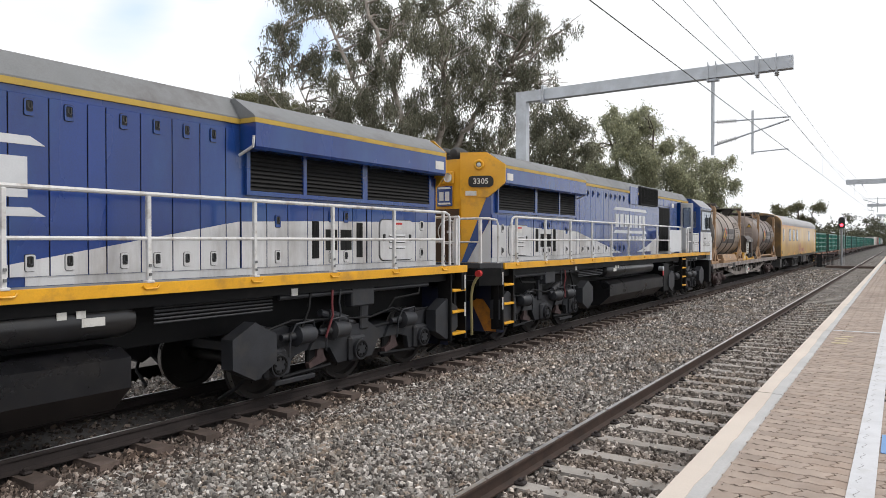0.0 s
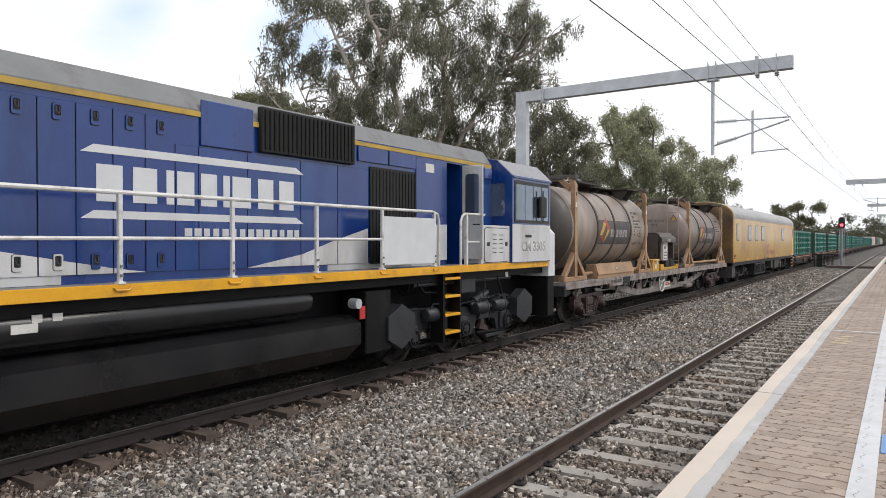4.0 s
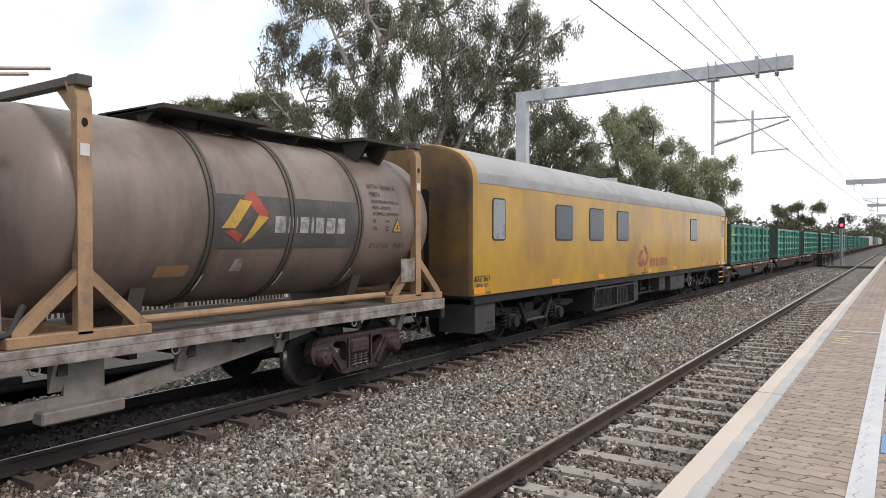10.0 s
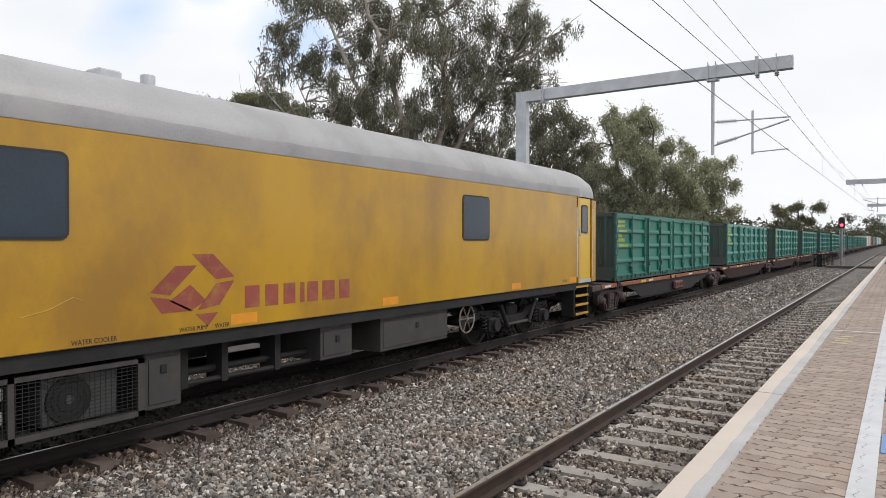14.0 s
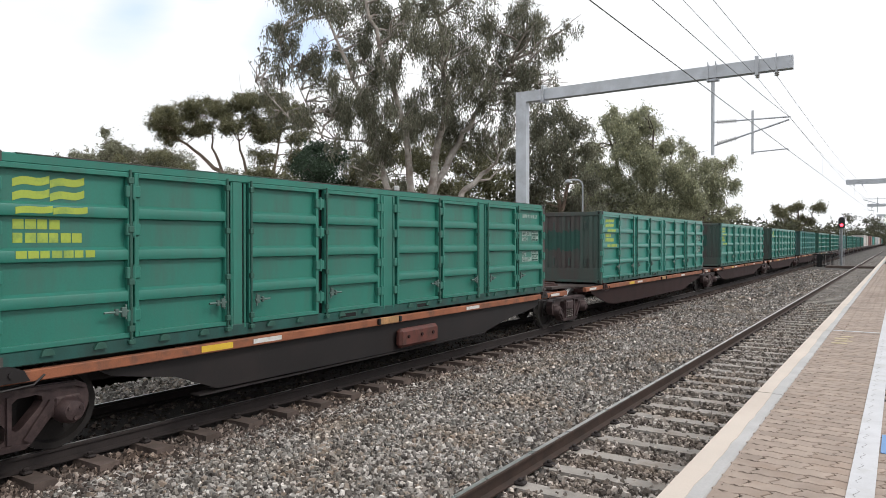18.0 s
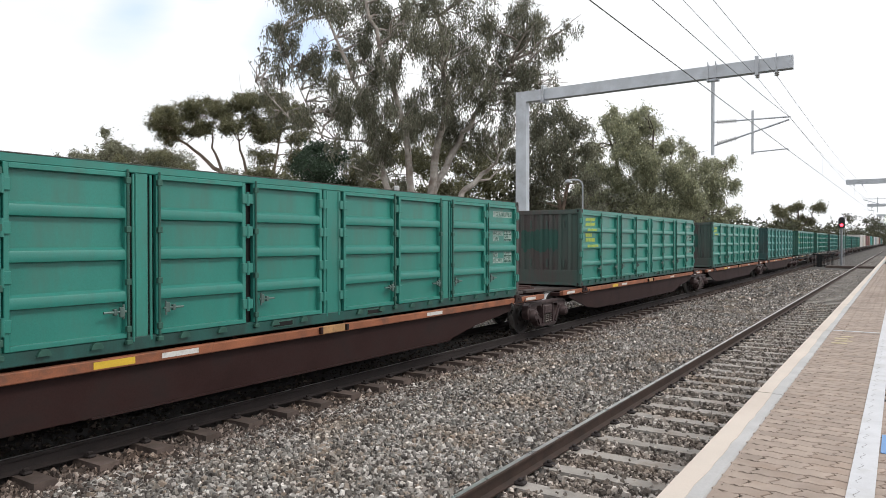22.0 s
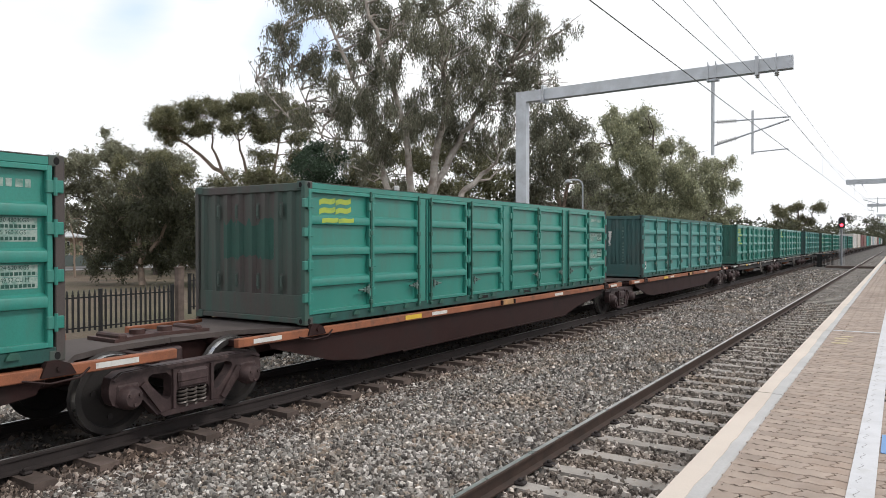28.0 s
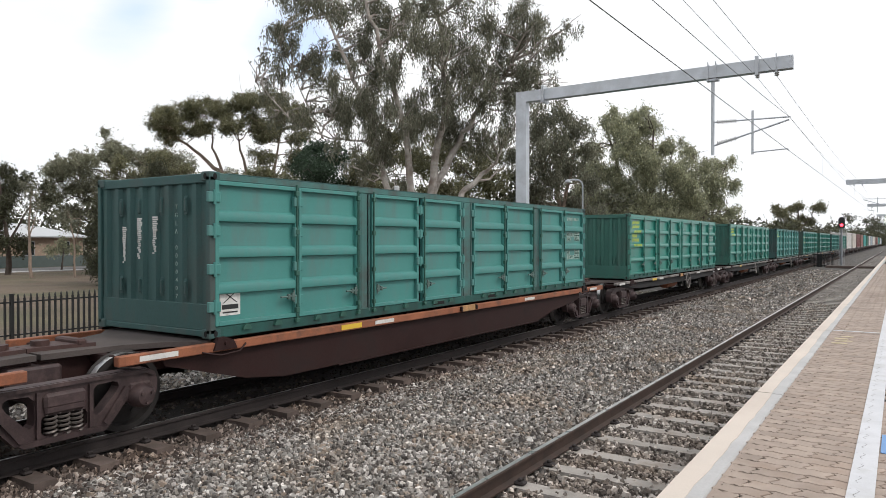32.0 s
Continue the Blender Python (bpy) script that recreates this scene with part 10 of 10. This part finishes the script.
    part("cab", G().prism(cab, "y", 17.95, 19.85), LOCO_BLUE, lc, "navy cab with silver lower sides")
    part("cab_roof", G().prism([(1.5, 3.602), (1.515, 3.61), (1.13, 3.965), (0.9, 4.005), (-0.9, 4.005), (-1.13, 3.965), (-1.515, 3.61), (-1.5, 3.602), (-1.12, 3.952), (-0.9, 3.992), (0.9, 3.992), (1.12, 3.952)], "y", 17.96, 19.9), CAB_ROOF_GREY, lc, "grey cab roof")
    part("cab_end_window", G().prism([(1.1 + p, z) for p, z in rounded(-0.2, 0.22, 2.75, 3.45, 0.05)], "y", 17.94, 17.949), CAB_GLASS, lc)
    for s in (1, -1):
        part("cab_lower", G().box(*sorted((s * 1.5, s * 1.506)), 17.95, 19.84, 1.77, 2.58), LOCO_SILVER, lc, "brushed silver lower cab side")
        wf = part("cab_window", G().box(*sorted((s * 1.5, s * 1.512)), 18.04, 19.76, 2.61, 3.52, 0.004), TRUCK_GREY, lc, "sliding cab window in a grey frame")
        for a, b in ((18.1, 18.5), (18.53, 18.92), (18.95, 19.32), (19.36, 19.7)):
            part("pane", G().box(*sorted((s * 1.512, s * 1.516)), a, b, 2.68, 3.44), CAB_GLASS, wf)
        part("mirror", G().box(*sorted((s * 1.55, s * 1.63)), 19.1, 19.4, 2.75, 3.22, 0.02).cyl((s * 1.6, 19.25, 2.65), (s * 1.6, 19.25, 3.35), 0.015, 6), INK, lc, "black wing mirror")
        part("gutter", G().box(*sorted((s * 1.5, s * 1.54)), 17.96, 19.86, 3.57, 3.61), LOCO_BLUE, lc)
    words("CM 3305", 0.29, INK, lc, on_side(1.5072, 18.97, 2.1), 0.001, "letter_edge", stretch=1.12, bold=0.008)
    words("CM 3305", 0.29, LAMP_GLASS, lc, on_side(1.510, 18.965, 2.105), 0.003, stretch=1.12, bold=0.003)
    part("class_mark", G().box(1.507, 1.51, 18.55, 18.85, 2.3, 2.36), INK, lc)
    part("short_nose", G().prism([(-1.46, 1.4), (1.46, 1.4), (1.46, 2.4), (1.3, 2.56), (-1.3, 2.56), (-1.46, 2.4)], "y", 19.85, 20.2), BRAND_WHITE, lc, "white short nose")
    part("cab_front", G().prism([(-1.4, 2.56), (1.4, 2.56), (1.2, 3.7), (-1.2, 3.7)], "y", 19.85, 19.95), LOCO_BLUE, lc)
    words("F", 0.16, SIGN_WHITE, lc, on_side(1.425, LL - 0.12, 1.6), 0.003)
    loco_bogie(lc, 3.7)
    loco_bogie(lc, 16.55)
    return lc


loco_rear = locomotive()
loco_lead = copy_thing(loco_rear, Matrix.Identity(4))
tagged(loco_lead, "leading blue and silver diesel locomotive with white handrails")
ride(loco_rear, 11.9)
ride(loco_lead, 12.3)
for lead, lc in ((False, loco_rear), (True, loco_lead)):
    for w in lc.children_recursive:
        if w.name.startswith("wheelset"):
            SPIN.append((w, w.matrix_basis.copy(), -0.51 if lead else 0.51))

# ---- interlocking pavers in courses across the platform, the nearest one by one ----
PW, PL = 0.225, 0.1125


def paver_outline(gap=0.0048):
    """Gently waved long edges, zigzag short ends; opposite edges run alike, so that the stones interlock."""
    w, l = PW / 2 - gap, PL / 2 - gap
    low = [(-w + 2 * w * k / 8, -l + 0.009 * math.sin(2 * math.pi * k / 4)) for k in range(8)]
    zig = (0.0, -0.02, -0.007, 0.007, 0.02)
    end = [(w + zig[k], -l + 2 * l * k / 5) for k in range(5)]
    top = [(w - 2 * w * k / 8, l + 0.009 * math.sin(2 * math.pi * (8 - k) / 4)) for k in range(8)]
    back = [(-w + (zig[5 - k] if k else 0.0), l - 2 * l * k / 5) for k in range(5)]
    return low + end + top + back


OUT = paver_outline()
kk = len(OUT)
pv = G().add([(x * 0.985, y * 0.97, 0.0) for x, y in OUT] + [(x, y, -0.004) for x, y in OUT] + [(x, y, -0.03) for x, y in OUT],
             [tuple(range(kk))] + [(i, kk + i, kk + (i + 1) % kk, (i + 1) % kk) for i in range(kk)] + [(kk + i, 2 * kk + i, 2 * kk + (i + 1) % kk, kk + (i + 1) % kk) for i in range(kk)])
PAVER_ME = pv.mesh("paver", 0)
prng = random.Random(5)
shape_v = np.array([(x, y, 0.0) for x, y in OUT] + [(x, y, -0.02) for x, y in OUT])
far_v, made = [], 0
spots = []
for r in range(364):
    y = 1.5 + r * PL
    shift = PW / 2 if r % 2 else 0.0
    for c in range(-1, 14):
        x = -0.735 + PW / 2 + shift + c * PW
        if x < -0.735 + 0.02 or x > -0.1 + max(0.0, 1.9 - 0.047 * r) or (x > 0.1 and y > 12):
            continue
        spots.append((x, y))
    if shift:
        spots.append((-0.735 + PW / 4, y))
spots.sort(key=lambda p: p[1] + (0.0 if p[0] < 0.1 else 3.0))
for x, y in spots:
    dz = prng.uniform(-0.0018, 0.001)
    half = abs(x + 0.735 - PW / 4) < 0.003
    if y > 2.75 and made < 300 and not half:
        part("paver", PAVER_ME, PAVER, plat, at=Matrix.Translation((x, y, PZ - 0.001 + dz)) @ Matrix.Rotation(radians(prng.uniform(-0.5, 0.5)), 4, "Z"))
        made += 1
    else:
        far_v.append(shape_v * np.array([0.49 if half else 1.0, 1, 1]) + np.array([x, y, PZ - 0.001 + dz]))
allv = np.concatenate(far_v)
faces = []
for i in range(len(far_v)):
    b = i * 2 * kk
    faces.append(tuple(range(b, b + kk)))
    faces += [(b + j, b + kk + j, b + kk + (j + 1) % kk, b + (j + 1) % kk) for j in range(kk)]
part("edge_course", G().box(-0.739, -0.716, 1.5, 42, PZ - 0.02, PZ - 0.0028), PAVER_FAR, plat)
G_far = bpy.data.meshes.new("pavers")
G_far.from_pydata([tuple(p) for p in allv], [], faces)
tagged(part("paving_rest", G_far, PAVER_FAR, plat, "further tan interlocking pavers"), kind="stuff")

# the joints that show through the white line
JOINT_PALE = surf("joint_under_paint", (0.2, 0.19, 0.19), 0.9, 0, 0.2, 20, 0.2, 120)
g = G()
zz = (0.0, -0.012, -0.005, 0.005, 0.012, 0.0)
for r in range(10, 76):
    y = 1.5 + r * PL - PL / 2
    if r % 2 == 0:
        for k in range(5):
            xa, xb = -0.165 + zz[k], -0.165 + zz[k + 1]
            ya, yb = y + PL * k / 5, y + PL * (k + 1) / 5
            g.add([(xa - 0.0016, ya, PZ + 0.0045), (xa + 0.0016, ya, PZ + 0.0045), (xb + 0.0016, yb, PZ + 0.0045), (xb - 0.0016, yb, PZ + 0.0045)], [(0, 1, 2, 3)])
    else:
        g.add([(-0.204, y, PZ + 0.0045), (-0.186 - 0.004 * (r % 3), y + 0.002, PZ + 0.0045), (-0.204, y + 0.003, PZ + 0.0045)], [(0, 1, 2)])
tagged(part("joint_lines", g, JOINT_PALE, line, "thin zigzag joints showing through the paint", smooth=0), kind="stuff")


def motions():
    times = [2.0 * k for k in range(17)]
    for ob, u, z in MOVING:
        about = 180 if ob is loco_lead else 0
        walk(ob, [(t, pose(TRACK_X, u - train_run(t), z, 0, 0, about)) for t in times])
    turns = [0.15 * k for k in range(214)] + [32.0]
    for ob, m, r in SPIN:
        walk(ob, [(t, m @ Matrix.Rotation(train_run(t) / r, 4, "X")) for t in turns])


motions()
